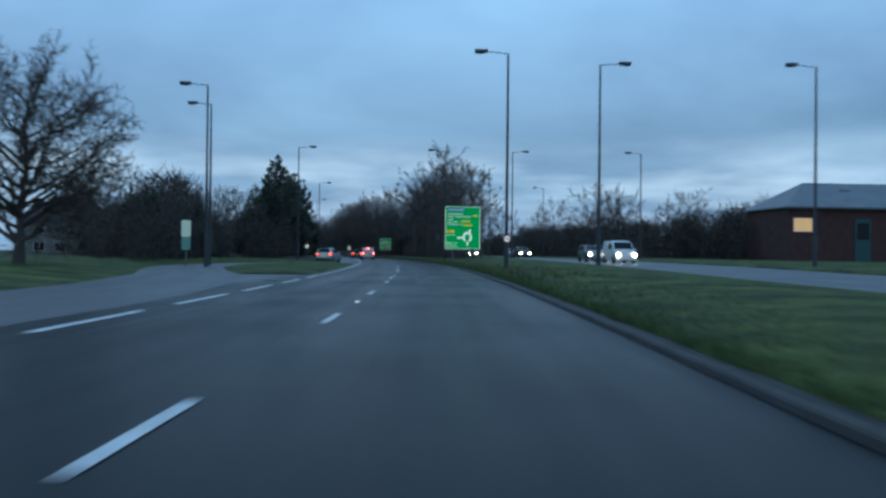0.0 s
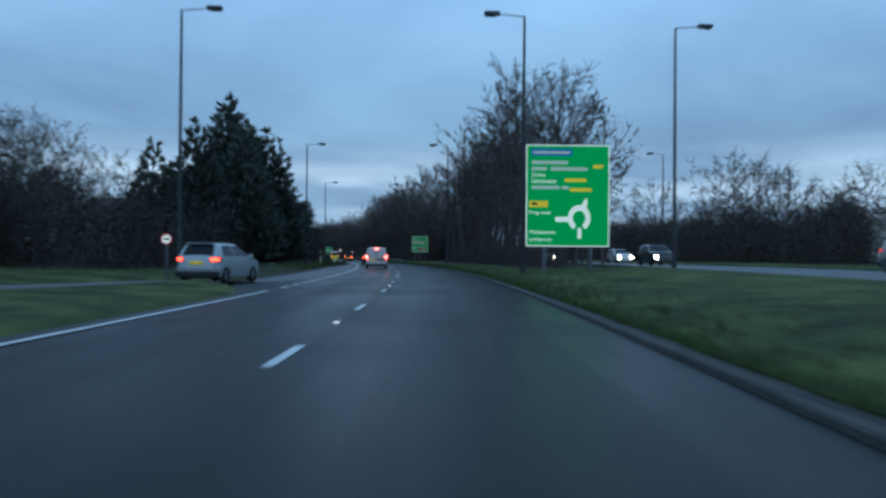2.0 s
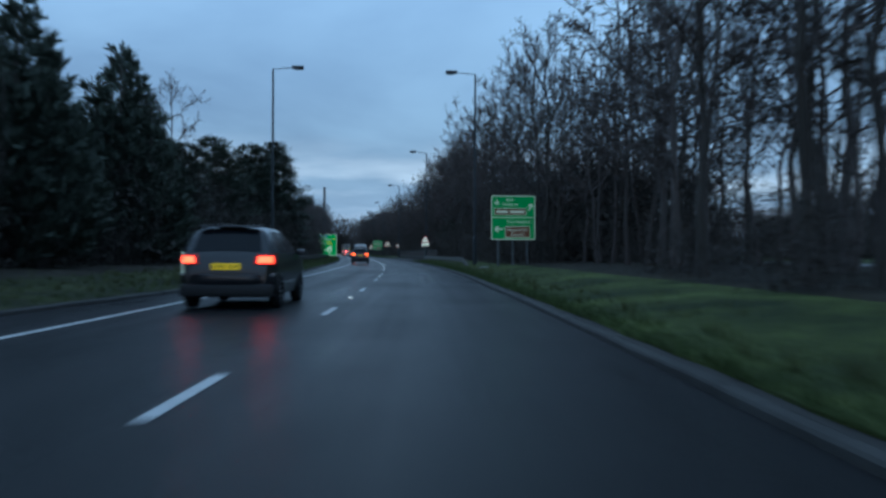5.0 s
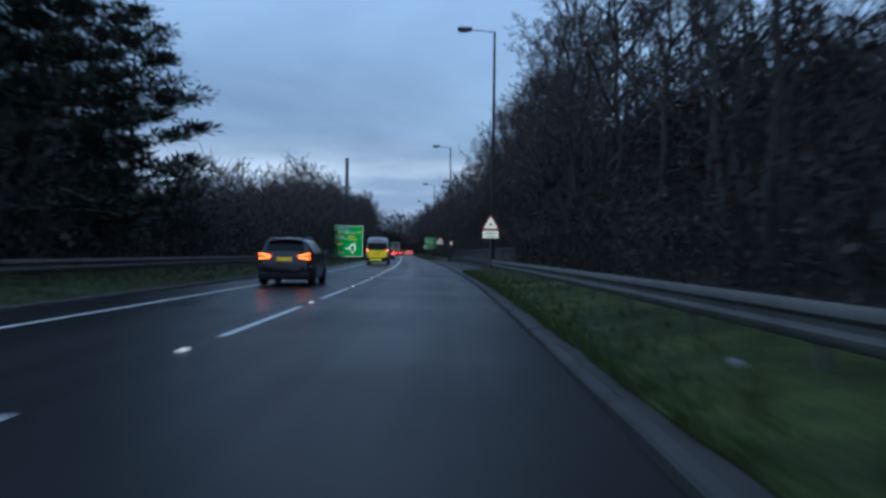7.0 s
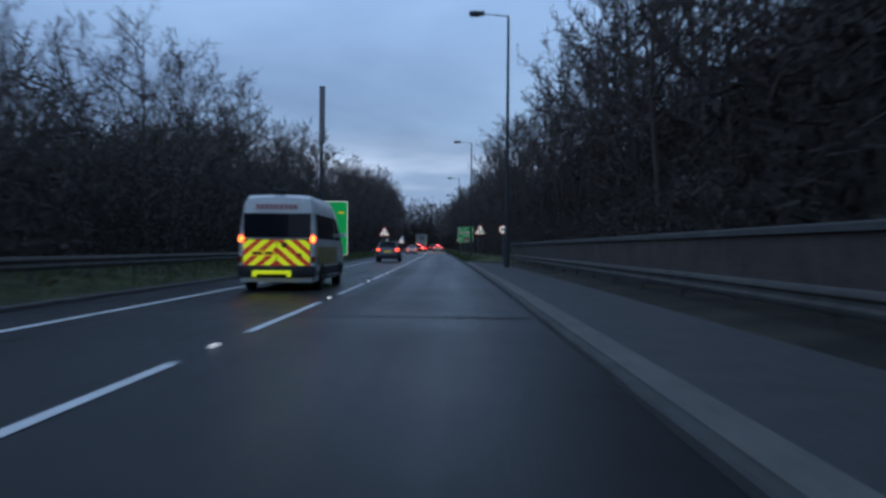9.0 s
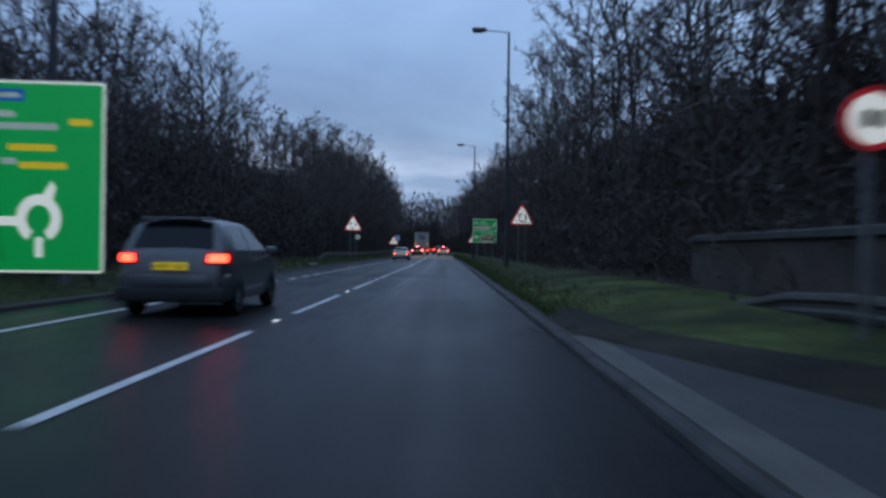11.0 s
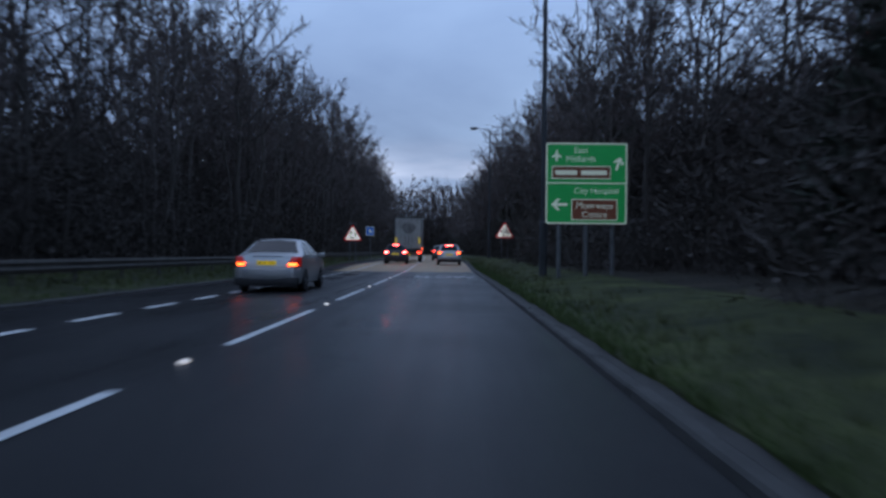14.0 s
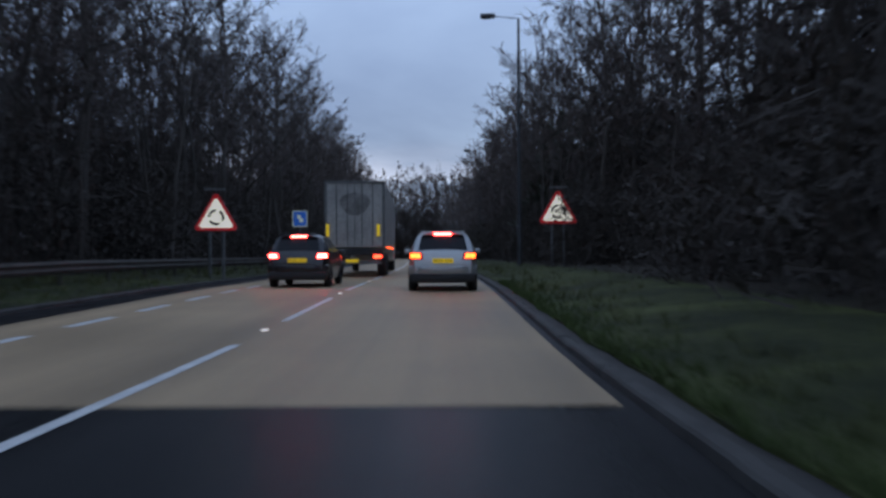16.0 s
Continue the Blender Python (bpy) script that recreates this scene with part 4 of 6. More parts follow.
for s, o, z, size, turn in ((190.7, 5.44, 0.17, 0.34, 10), (207.0, 5.0, 0.17, 0.15, 70), (367.2, 7.96, 0.3, 0.3, 35), (361.4, 4.92, 0.13, 0.15, 80), (129.2, -10.2, 0.3, 0.32, 20), (354.1, -5.25, 0.12, 0.3, 5)):
    litter(s, o, z, size, turn)

# small marker posts on the verge
for s, o in ((160, -7.6), (172, -6.0)):
    t = thing("marker_post", place(s, o, 0.1), "white verge marker post with a reflector", "marker post", "verge marker posts")
    bm = bmesh.new(); box(bm, (0, 0, 0.45), (0.1, 0.05, 1.0), 0.015); part("post", bm, S_WHITE_DIM, t)
    bm = bmesh.new(); box(bm, (0, -0.028, 0.78), (0.06, 0.008, 0.16), 0.003); part("reflector", bm, LENS, t)


# ---- vehicles ----
FADED = plain("faded_print", (0.2, 0.195, 0.185), 0.7, vary=0.5, scale=2.5)
FADED_RED = plain("faded_red_lettering", (0.42, 0.13, 0.12), 0.6)
class Shell:
    """A vehicle's skin: a side outline (y from the tail, z) with a width that narrows above the waist."""

    def __init__(self, line, width, waist, roof, belly=0.24, corner=0.16):
        self.line, self.w, self.waist, self.roof, self.belly, self.corner = line, width / 2, waist, roof, belly, corner
        self.top = max(z for _, z in line)
        self.length = line[-1][0]

    def z(self, y):
        return mix(self.line, y)

    def y_at(self, z):
        """Where the tail reaches the height z."""
        for (a, p), (b, q) in zip(self.line, self.line[1:]):
            if q >= z > p:
                return a + (b - a) * (z - p) / (q - p)
        return 0.0

    def half(self, y, z):
        w = self.w
        if z > self.waist:
            w -= (z - self.waist) / (self.top - self.waist) * (self.w - self.roof)
        elif z < 0.5:
            w -= 0.06 * (0.5 - z) / 0.3
        d = min(y, self.length - y)
        return w - self.corner * max(0.0, 1 - d / 0.55) ** 2

    def body(self, bm):
        ys = sorted({y for y, _ in self.line} | {self.length * i / 26 for i in range(27)} | {0.06, 0.15, 0.3, self.length - 0.06, self.length - 0.2})
        lv = (0.0, 0.18, 0.4, 0.62, 0.8, 0.94)
        grid = []
        for y in ys:
            t = self.z(y)
            row = []
            for k in lv:
                z = self.belly + (t - self.belly) * k
                row.append((self.half(y, z), z))
            e = self.half(y, t)
            row += [(e * 0.93, t - 0.012), (e * 0.6, t + 0.012), (e * 0.3, t + 0.02)]
            ring = [(-x, z) for x, z in row] + [(0.0, t + 0.022)] + row[::-1]
            grid.append([bm.verts.new((x, y, z)) for x, z in ring])
        n = len(grid[0])
        for a, b in zip(grid, grid[1:]):
            for j in range(n):
                bm.faces.new((a[j], a[(j + 1) % n], b[(j + 1) % n], b[j]))
        bm.faces.new(grid[0][::-1])
        bm.faces.new(grid[-1])
        bmesh.ops.recalc_face_normals(bm, faces=bm.faces)

    def top_patch(self, bm, y0, y1, frac, lift=0.014, n=6):
        rows = []
        for i in range(n + 1):
            y = y0 + (y1 - y0) * i / n
            t = self.z(y)
            d = (self.z(y + 0.01) - self.z(y - 0.01)) / 0.02
            nl = Vector((0, -d, 1)).normalized() * lift
            e = self.half(y, t) * frac
            rows.append([bm.verts.new(Vector((x * e, y, t + 0.02 - 0.03 * abs(x) ** 2)) + nl) for x in (-1, -0.5, 0, 0.5, 1)])
        for a, b in zip(rows, rows[1:]):
            for j in range(4):
                bm.faces.new((a[j], a[j + 1], b[j + 1], b[j]))

    def side_patch(self, bm, side, low, high, lift=0.008):
        """low and high: lists of (y, z) of the same length."""
        pairs = []
        for (ya, za), (yb, zb) in zip(low, high):
            col = []
            for k in (0, 0.5, 1):
                y, z = ya + (yb - ya) * k, za + (zb - za) * k
                col.append(bm.verts.new((side * (self.half(y, z) + lift), y, z)))
            pairs.append(col)
        for a, b in zip(pairs, pairs[1:]):
            for k in (0, 1):
                bm.faces.new((a[k], b[k], b[k + 1], a[k + 1]) if side > 0 else (a[k], a[k + 1], b[k + 1], b[k]))

    def tail_patch(self, bm, x0, x1, z0, z1, lift=0.012, n=3):
        """A patch on the tail between two heights."""
        rows = []
        for i in range(n + 1):
            z = z0 + (z1 - z0) * i / n
            y = self.y_at(z)
            row = []
            for x in (x0, (2 * x0 + x1) / 3, (x0 + 2 * x1) / 3, x1):
                e = self.half(max(y, 0.0), z)
                dy = min(0.05, self.corner * 0.4) * max(0.0, abs(x) / e - 0.72) / 0.28 if e else 0
                row.append(bm.verts.new((x, y - lift + dy, z)))
            rows.append(row)
        for a, b in zip(rows, rows[1:]):
            for j in range(3):
                bm.faces.new((a[j], a[j + 1], b[j + 1], b[j]))
        # a rim that gives the patch its depth
        r = bmesh.ops.extrude_face_region(bm, geom=list(bm.faces))
        for g in r["geom"]:
            if isinstance(g, bmesh.types.BMVert):
                g.co.y += 0.03
        bmesh.ops.recalc_face_normals(bm, faces=bm.faces)


def wrap_lamp(bm, sh, sd, x0, z0, z1, back, lift=0.014, slope=0.0):
    """A lamp that runs from x0 on the tail round the corner and along the flank as far as back."""
    rows = []
    for i in range(5):
        z = z0 + (z1 - z0) * i / 4
        yt = max(sh.y_at(z), 0.0)
        e = sh.half(yt, z)
        a = x0 + slope * i / 4
        pts = [(a + (e - 0.05 - a) * k / 3, yt - lift - 0.014) for k in range(4)]
        for k in range(6):
            y = yt + 0.01 + (back - yt) * k / 5
            pts.append((sh.half(y, z) + lift, y - lift * (1 - k / 5)))
        rows.append([bm.verts.new((sd * x, y, z)) for x, y in pts])
    for a, b in zip(rows, rows[1:]):
        for j in range(len(a) - 1):
            bm.faces.new((a[j], a[j + 1], b[j + 1], b[j]) if sd > 0 else (a[j], b[j], b[j + 1], a[j + 1]))
    r = bmesh.ops.extrude_face_region(bm, geom=list(bm.faces))
    for g in r["geom"]:
        if isinstance(g, bmesh.types.BMVert):
            g.co.y += 0.03
            g.co.x -= sd * 0.03
    bmesh.ops.recalc_face_normals(bm, faces=bm.faces)


def wheel(parent, x, y, r, w):
    bm = bmesh.new()
    prof = [(r * 0.62, -w / 2), (r * 0.93, -w / 2), (r, -w * 0.32), (r, w * 0.32), (r * 0.93, w / 2), (r * 0.62, w / 2)]
    n = 22
    rings = []
    for i in range(n):
        a = 2 * math.pi * i / n
        rings.append([bm.verts.new((x + k, y + q * math.cos(a), r + q * math.sin(a))) for q, k in prof])
    for i in range(n):
        a, b = rings[i], rings[(i + 1) % n]
        for j in range(len(prof)):
            bm.faces.new((a[j], a[(j + 1) % len(prof)], b[(j + 1) % len(prof)], b[j]))
    bmesh.ops.recalc_face_normals(bm, faces=bm.faces)
    tyre = part("wheel", bm, RUBBER, parent, smooth=True)
    bm = bmesh.new()
    sd = 1 if x > 0 else -1
    rod(bm, (x - sd * w * 0.3, y, r), (x + sd * w * 0.25, y, r), r * 0.63, r * 0.6, 20)
    for k in range(5):
        a = 2 * math.pi * k / 5
        box(bm, (x + sd * w * 0.3, y + r * 0.3 * math.cos(a), r + r * 0.3 * math.sin(a)), (0.03, r * 0.55, r * 0.16), 0.0, None)
    rod(bm, (x, y, r), (x + sd * w * 0.4, y, r), r * 0.16, r * 0.12, 10)
    part("rim", bm, RIM, tyre, smooth=True)


def number_plate(t, sh, z, w=0.52, h=0.115, x=0.0, lift=0.03):
    y = sh.y_at(z)
    bm = bmesh.new(); box(bm, (x, y - lift, z), (w, 0.012, h), 0.004)
    p = part("number_plate", bm, PLATE, t, "yellow rear number plate")
    bm = bmesh.new()
    for k in (-3.4, -2.4, -1.4, -0.4, 1.2, 2.2, 3.2):
        box(bm, (x + k * w * 0.122, y - lift - 0.008, z), (w * 0.05, 0.003, h * 0.6))
    part("plate_bar", bm, PLATE_BAR, p)


def vehicle(name, m, label, category, sh, paint, axles, r, rear=None, glass_side=(), front=None, lamps=(), lens=(), plate_z=0.9, headlights=False, mirrors=True, bumper=0.5, w_tyre=0.2, wrap=(), skirt=None, size=1.0):
    t = thing(name, m @ Matrix.Scale(size, 4), label, category)
    bm = bmesh.new(); sh.body(bm); part("body", bm, paint, t, smooth=True)
    if rear:
        bm = bmesh.new(); sh.top_patch(bm, rear[0], rear[1], rear[2]); part("rear_window", bm, GLASS, t, smooth=True)
    if front:
        bm = bmesh.new(); sh.top_patch(bm, front[0], front[1], front[2]); part("windscreen", bm, GLASS, t, smooth=True)
    for low, high in glass_side:
        for sd in (-1, 1):
            bm = bmesh.new(); sh.side_patch(bm, sd, low, high); part("side_window", bm, GLASS, t, smooth=True)
    for x in axles:
        for sd in (-1, 1):
            wheel(t, sd * (sh.w - w_tyre * 0.42), x, r, w_tyre)
            # dark arch round the wheel
            bm = bmesh.new()
            n = 14
            ra, rb = r * 1.02, r * 1.2
            xo = sd * (sh.w + 0.012)
            pa = [bm.verts.new((xo, x + ra * math.cos(math.pi * i / n), max(0.2, r + ra * math.sin(math.pi * i / n)))) for i in range(n + 1)]
            pb = [bm.verts.new((xo - sd * 0.02, x + rb * math.cos(math.pi * i / n), max(0.2, r + rb * math.sin(math.pi * i / n)))) for i in range(n + 1)]
            for i in range(n):
                bm.faces.new((pa[i], pa[i + 1], pb[i + 1], pb[i]))
            part("wheel_arch", bm, BLACK, t)
    for x0, x1, z0, z1, material, nm in lamps:
        for sd in (-1, 1):
            bm = bmesh.new(); sh.tail_patch(bm, sd * x0, sd * x1, z0, z1, 0.03); part(nm, bm, material, t)
    for x0, x1, z0, z1, material, nm in lens:
        bm = bmesh.new(); sh.tail_patch(bm, x0, x1, z0, z1, 0.02); part(nm, bm, material, t)
    for x0, z0, z1, back, material, nm, lift, slope in wrap:
        for sd in (-1, 1):
            bm = bmesh.new(); wrap_lamp(bm, sh, sd, x0, z0, z1, back, lift, slope); part(nm, bm, material, t, smooth=True)
    if plate_z:
        number_plate(t, sh, plate_z)
    bm = bmesh.new()
    box(bm, (0, 0.10, bumper - 0.15), (sh.w * 1.9, 0.30, 0.22), 0.05)
    part("lower_bumper", bm, BLACK, t, smooth=True)
    if skirt:
        # the painted bumper: a rounded band that bows round the corners
        bm = bmesh.new()
        rows = []
        for z, out in ((skirt[0], 0.03), (skirt[0] + 0.05, 0.055), ((skirt[0] + skirt[1]) / 2, 0.065), (skirt[1] - 0.03, 0.05), (skirt[1], 0.0)):
            ring = []
            for k in range(13):
                u = -1 + k / 6
                x = u * (sh.w - 0.02)
                ring.append(bm.verts.new((x * (1 + out * 0.2), -out + 0.24 * abs(u) ** 5, z)))
            rows.append(ring)
        for a, b in zip(rows, rows[1:]):
            for j in range(12):
                bm.faces.new((a[j], a[j + 1], b[j + 1], b[j]))
        part("rear_bumper", bm, paint, t, smooth=True)
    bm = bmesh.new()
    box(bm, (0, sh.length / 2, 0.26), (sh.w * 1.7, sh.length * 0.86, 0.1), 0.02)
    part("underside", bm, BLACK, t)
    if mirrors:
        ym = next((low[-1][0] for low, high in glass_side[-1:]), sh.length * 0.6)
        for sd in (-1, 1):
            bm = bmesh.new()
            box(bm, (sd * (sh.w + 0.1), ym, sh.waist + 0.06), (0.2, 0.1, 0.13), 0.035)
            part("door_mirror", bm, paint, t, smooth=True)
    if headlights:
        for sd in (-1, 1):
            bm = bmesh.new()
            bmesh.ops.create_uvsphere(bm, u_segments=12, v_segments=8, radius=0.12)
            for v in bm.verts:
                v.co = Vector((sd * sh.w * 0.74 + v.co.x * 1.2, sh.length + 0.0 + v.co.y * 0.5, 0.66 + v.co.z))
            part("headlight", bm, HEADLAMP, t, smooth=True)
    return t


saloon = lambda: Shell([(0, 0.62), (0.05, 0.86), (0.13, 1.0), (0.75, 1.06), (1.45, 1.42), (2.0, 1.47), (2.7, 1.45), (3.5, 1.02), (4.45, 0.86), (4.72, 0.66), (4.8, 0.5)], 1.82, 0.96, 0.60)
hatch = lambda: Shell([(0, 0.6), (0.04, 0.92), (0.1, 1.02), (0.42, 1.46), (0.9, 1.52), (2.1, 1.5), (2.95, 1.04), (3.75, 0.9), (4.05, 0.68), (4.15, 0.5)], 1.74, 0.98, 0.60)
suv = lambda: Shell([(0, 0.66), (0.04, 0.98), (0.12, 1.14), (0.42, 1.56), (0.95, 1.64), (2.3, 1.62), (3.15, 1.12), (4.1, 1.0), (4.35, 0.75), (4.45, 0.5)], 1.86, 1.08, 0.64)
small_van = lambda: Shell([(0, 0.66), (0.03, 1.2), (0.08, 1.74), (0.22, 1.84), (2.4, 1.86), (3.0, 1.72), (3.6, 1.1), (4.2, 0.98), (4.38, 0.75), (4.45, 0.5)], 1.82, 1.05, 0.80, corner=0.06)
minibus = lambda: Shell([(0, 0.66), (0.04, 1.4), (0.09, 2.2), (0.16, 2.46), (0.42, 2.55), (4.2, 2.55), (4.85, 2.28), (5.35, 1.5), (6.05, 1.2), (6.3, 0.8), (6.36, 0.5)], 2.06, 1.5, 0.88, corner=0.05)


def saloon_car(s, o, paint, label, turn=0.0):
    sh = saloon()
    return vehicle("saloon_car", place(s, o, 0, turn), label, "car", sh, paint, (0.98, 3.85), 0.32, rear=(0.8, 1.42, 0.86), front=(2.78, 3.44, 0.86),
                   glass_side=(([(1.12, 1.0), (1.6, 1.0), (2.2, 1.0)], [(1.62, 1.36), (1.75, 1.39), (2.18, 1.39)]), ([(2.26, 1.0), (2.8, 1.0), (3.3, 1.0)], [(2.26, 1.39), (2.6, 1.37), (2.78, 1.34)])),
                   wrap=((0.56, 0.70, 0.97, 0.34, GLOW_LENS, "tail_lens", 0.014, 0.14), (0.60, 0.725, 0.80, 0.08, AMBER, "tail_light", 0.022, 0.01)), lens=((-0.42, 0.42, 0.965, 0.985, BLACK, "boot_grip"),), plate_z=0.80, bumper=0.44, skirt=(0.34, 0.66), size=0.94)


def hatch_car(s, o, paint, label, turn=0.0, brake=False, z=0.0, lit_lamp=None, headlights=False):
    sh = hatch()
    lamp = lit_lamp or (BRAKE if brake else TAIL)
    t = vehicle("hatchback_car", place(s, o, z, turn), label, "car", sh, paint, (0.75, 3.3), 0.3, rear=(0.12, 0.40, 0.84), front=(2.18, 2.9, 0.86),
                glass_side=(([(0.55, 1.03), (1.0, 1.03), (1.5, 1.03)], [(0.72, 1.42), (1.05, 1.44), (1.5, 1.44)]), ([(1.58, 1.03), (2.1, 1.03), (2.75, 1.03)], [(1.58, 1.44), (1.9, 1.43), (2.15, 1.42)])),
                wrap=((0.52, 0.82, 1.0, 0.3, GLOW_LENS, "tail_lens", 0.014, 0.03), (0.56, 0.845, 0.965, 0.18, lamp, "tail_light", 0.022, 0.03)), plate_z=0.78, bumper=0.5, skirt=(0.44, 0.66), headlights=headlights)
    bm = bmesh.new(); box(bm, (0, 0.44, 1.515), (1.1, 0.3, 0.035), 0.014); part("roof_spoiler", bm, paint, t, smooth=True)
    if brake:
        bm = bmesh.new(); box(bm, (0, 0.36, 1.46), (0.44, 0.05, 0.05), 0.01); part("high_brake_light", bm, BRAKE, t)
    return t


def suv_car(s, o, paint, label, z=0.0, turn=0.0, headlights=False, slant=False, size=1.0):
    sh = suv()
    t = vehicle("suv_car", place(s, o, z, turn), label, "car", sh, paint, (0.82, 3.5), 0.35, rear=(0.15, 0.41, 0.82), front=(2.4, 3.1, 0.86),
                glass_side=(([(0.65, 1.12), (1.1, 1.12), (1.6, 1.12)], [(0.85, 1.5), (1.15, 1.54), (1.6, 1.55)]), ([(1.68, 1.12), (2.2, 1.12), (2.95, 1.12)], [(1.68, 1.55), (2.0, 1.55), (2.35, 1.53)])),
                wrap=() if slant else ((0.58, 0.94, 1.1, 0.3, GLOW_LENS, "tail_lens", 0.014, 0.0), (0.62, 0.97, 1.07, 0.15, TAIL, "tail_light", 0.022, 0.0)), plate_z=0.92, bumper=0.52, skirt=(0.4, 0.7), headlights=headlights, w_tyre=0.23, size=size)
    if slant:
        for sd in (-1, 1):
            for za, zb in ((1.10, 1.03), (0.94, 0.97)):
                bm = bmesh.new()
                plate(bm, [(sd * 0.48, zb - 0.015), (sd * 0.86, za - 0.025), (sd * 0.86, za + 0.025), (sd * 0.48, zb + 0.025)], sh.y_at(1.0) - 0.05, sh.y_at(1.0) + 0.06)
                part("tail_light", bm, AMBER, t, "slanted strip of a tail light")
        for x in (-0.62, 0.62):
            bm = bmesh.new()
            rod(bm, (x, 0.7, 1.66), (x, 2.3, 1.68), 0.02, 0.02, 6)
            part("roof_rail", bm, GALV, t)
        bm = bmesh.new(); box(bm, (0, 0.36, 1.6), (1.2, 0.24, 0.04), 0.015); part("roof_spoiler", bm, paint, t)
        bm = bmesh.new(); box(bm, (0.35, -0.015, 0.62), (0.14, 0.02, 0.05), 0.006); box(bm, (-0.35, -0.015, 0.62), (0.14, 0.02, 0.05), 0.006); part("bumper_reflector", bm, LENS, t)
    return t


# the silver estate waiting at the end of the slip road
hatch_car(90.2, -7.2, PALE, "pale silver hatchback waiting at the slip road's end", -12.0)

# the white van that brakes in the inner lane
sh = small_van()
t = vehicle("panel_van", place(133, -1.6, 0, 0), "small white panel van braking in the inner lane", "van", sh, WHITE, (0.75, 3.55), 0.31, front=(3.0, 3.55, 0.86),
            glass_side=(([(2.1, 1.12), (2.6, 1.12), (3.4, 1.12)], [(2.1, 1.6), (2.5, 1.62), (2.95, 1.58)]),),
            wrap=((0.77, 0.76, 1.24, 0.12, GLOW_LENS, "tail_lens", 0.012, 0.0), (0.785, 0.88, 1.16, 0.06, BRAKE, "brake_light", 0.02, 0.0)), plate_z=None, bumper=0.48)
number_plate(t, sh, 0.80, x=-0.3)
bm = bmesh.new(); box(bm, (0.32, sh.y_at(0.80) - 0.02, 0.80), (0.6, 0.03, 0.11), 0.01); part("handle_recess", bm, BLACK, t)
bm = bmesh.new(); box(bm, (0, sh.y_at(1.72) - 0.01, 1.74), (0.32, 0.05, 0.06), 0.01); part("high_brake_light", bm, BRAKE, t)
bm = bmesh.new(); box(bm, (0, sh.y_at(1.2) - 0.012, 1.15), (0.012, 0.02, 0.95)); part("door_seam", bm, BLACK, t)
hatch_car(159.5, -1.9, DARK, "dark hatchback with its tail lights on in the inner lane")

# the dark sport utility car, and the patient transport minibus
suv_car(226.4, -2.05, DARK, "black sport utility car with slanted tail lights", slant=True, size=0.89)

sh = minibus()
amb = vehicle("ambulance_minibus", place(273.6, -1.66, 0, 0), "white ambulance minibus with yellow and red chevrons on its doors", "ambulance", sh, WHITE, (1.2, 5.05), 0.36, front=(4.87, 5.33, 0.86),
              glass_side=(([(0.36, 1.4), (2.0, 1.39), (3.9, 1.38)], [(0.36, 2.06), (2.0, 2.06), (3.9, 2.05)]), ([(4.0, 1.38), (4.4, 1.38), (5.1, 1.38)], [(4.0, 2.05), (4.2, 2.05), (4.55, 2.02)])),
              wrap=((0.92, 1.30, 1.46, 0.06, AMBER, "tail_light", 0.014, 0.0),), lens=((0.90, 1.03, 0.75, 0.92, LENS, "lower_lens"), (-1.03, -0.90, 0.75, 0.92, LENS, "lower_lens")), plate_z=None, bumper=0.62, w_tyre=0.24, size=0.91)
bm = bmesh.new(); sh.tail_patch(bm, -0.9, 0.9, 1.42, 2.06, 0.03); part("rear_window", bm, GLASS, amb)


def chevrons(parent, half, z0, z1, y):
    """Slanting stripes that rise to the doors' middle, cut off at the panel's edges."""
    w = 0.19
    for sd in (-1, 1):
        for k in range(-3, 9):
            pts = []
            # a stripe: all (x, z) with k w < x' + (z - z0) * 1.15 < (k + 1) w, clipped to the panel
            poly = [(k * w - (z0 - z0) * 1.15, z0), ((k + 1) * w, z0), ((k + 1) * w - (z1 - z0) * 1.15, z1), (k * w - (z1 - z0) * 1.15, z1)]
            for lim, keep in ((0.01, 1), (half, -1)):
                out = []
                for i in range(len(poly)):
                    a, b = poly[i], poly[(i + 1) % len(poly)]
                    ia, ib = (a[0] - lim) * keep >= 0, (b[0] - lim) * keep >= 0
                    if ia:
                        out.append(a)
                    if ia != ib:
                        q = (lim - a[0]) / (b[0] - a[0])
                        out.append((lim, a[1] + q * (b[1] - a[1])))
                poly = out
                if len(poly) < 3:
                    break
            if len(poly) < 3:
                continue
            bm = bmesh.new()
            plate(bm, [(sd * x, z) for x, z in poly], y - 0.004, y)
            part("chevron_stripe", bm, S_LIME if k % 2 else S_ORANGE, parent)


chevrons(amb, 0.88, 0.68, 1.36, 0.035 - 0.06)
bm = bmesh.new(); box(bm, (0, -0.012, 1.02), (1.78, 0.03, 0.72), 0.01); part("door_panel", bm, BLACK, amb)
bm = bmesh.new(); box(bm, (-0.36, -0.036, 1.0), (0.62, 0.01, 0.14), 0.01); part("number_plate", bm, PLATE, amb, "yellow rear number plate")
bm = bmesh.new(); box(bm, (-0.5, -0.043, 1.0), (0.24, 0.003, 0.07)); box(bm, (-0.2, -0.043, 1.0), (0.2, 0.003, 0.07)); part("plate_bar", bm, PLATE_BAR, amb)
bm = bmesh.new(); box(bm, (0.2, -0.05, 1.22), (0.13, 0.05, 0.13), 0.02); part("door_latch", bm, BLACK, amb)
bm = bmesh.new(); box(bm, (0.62, -0.05, 0.95), (0.1, 0.05, 0.1), 0.02); part("door_latch", bm, BLACK, amb)
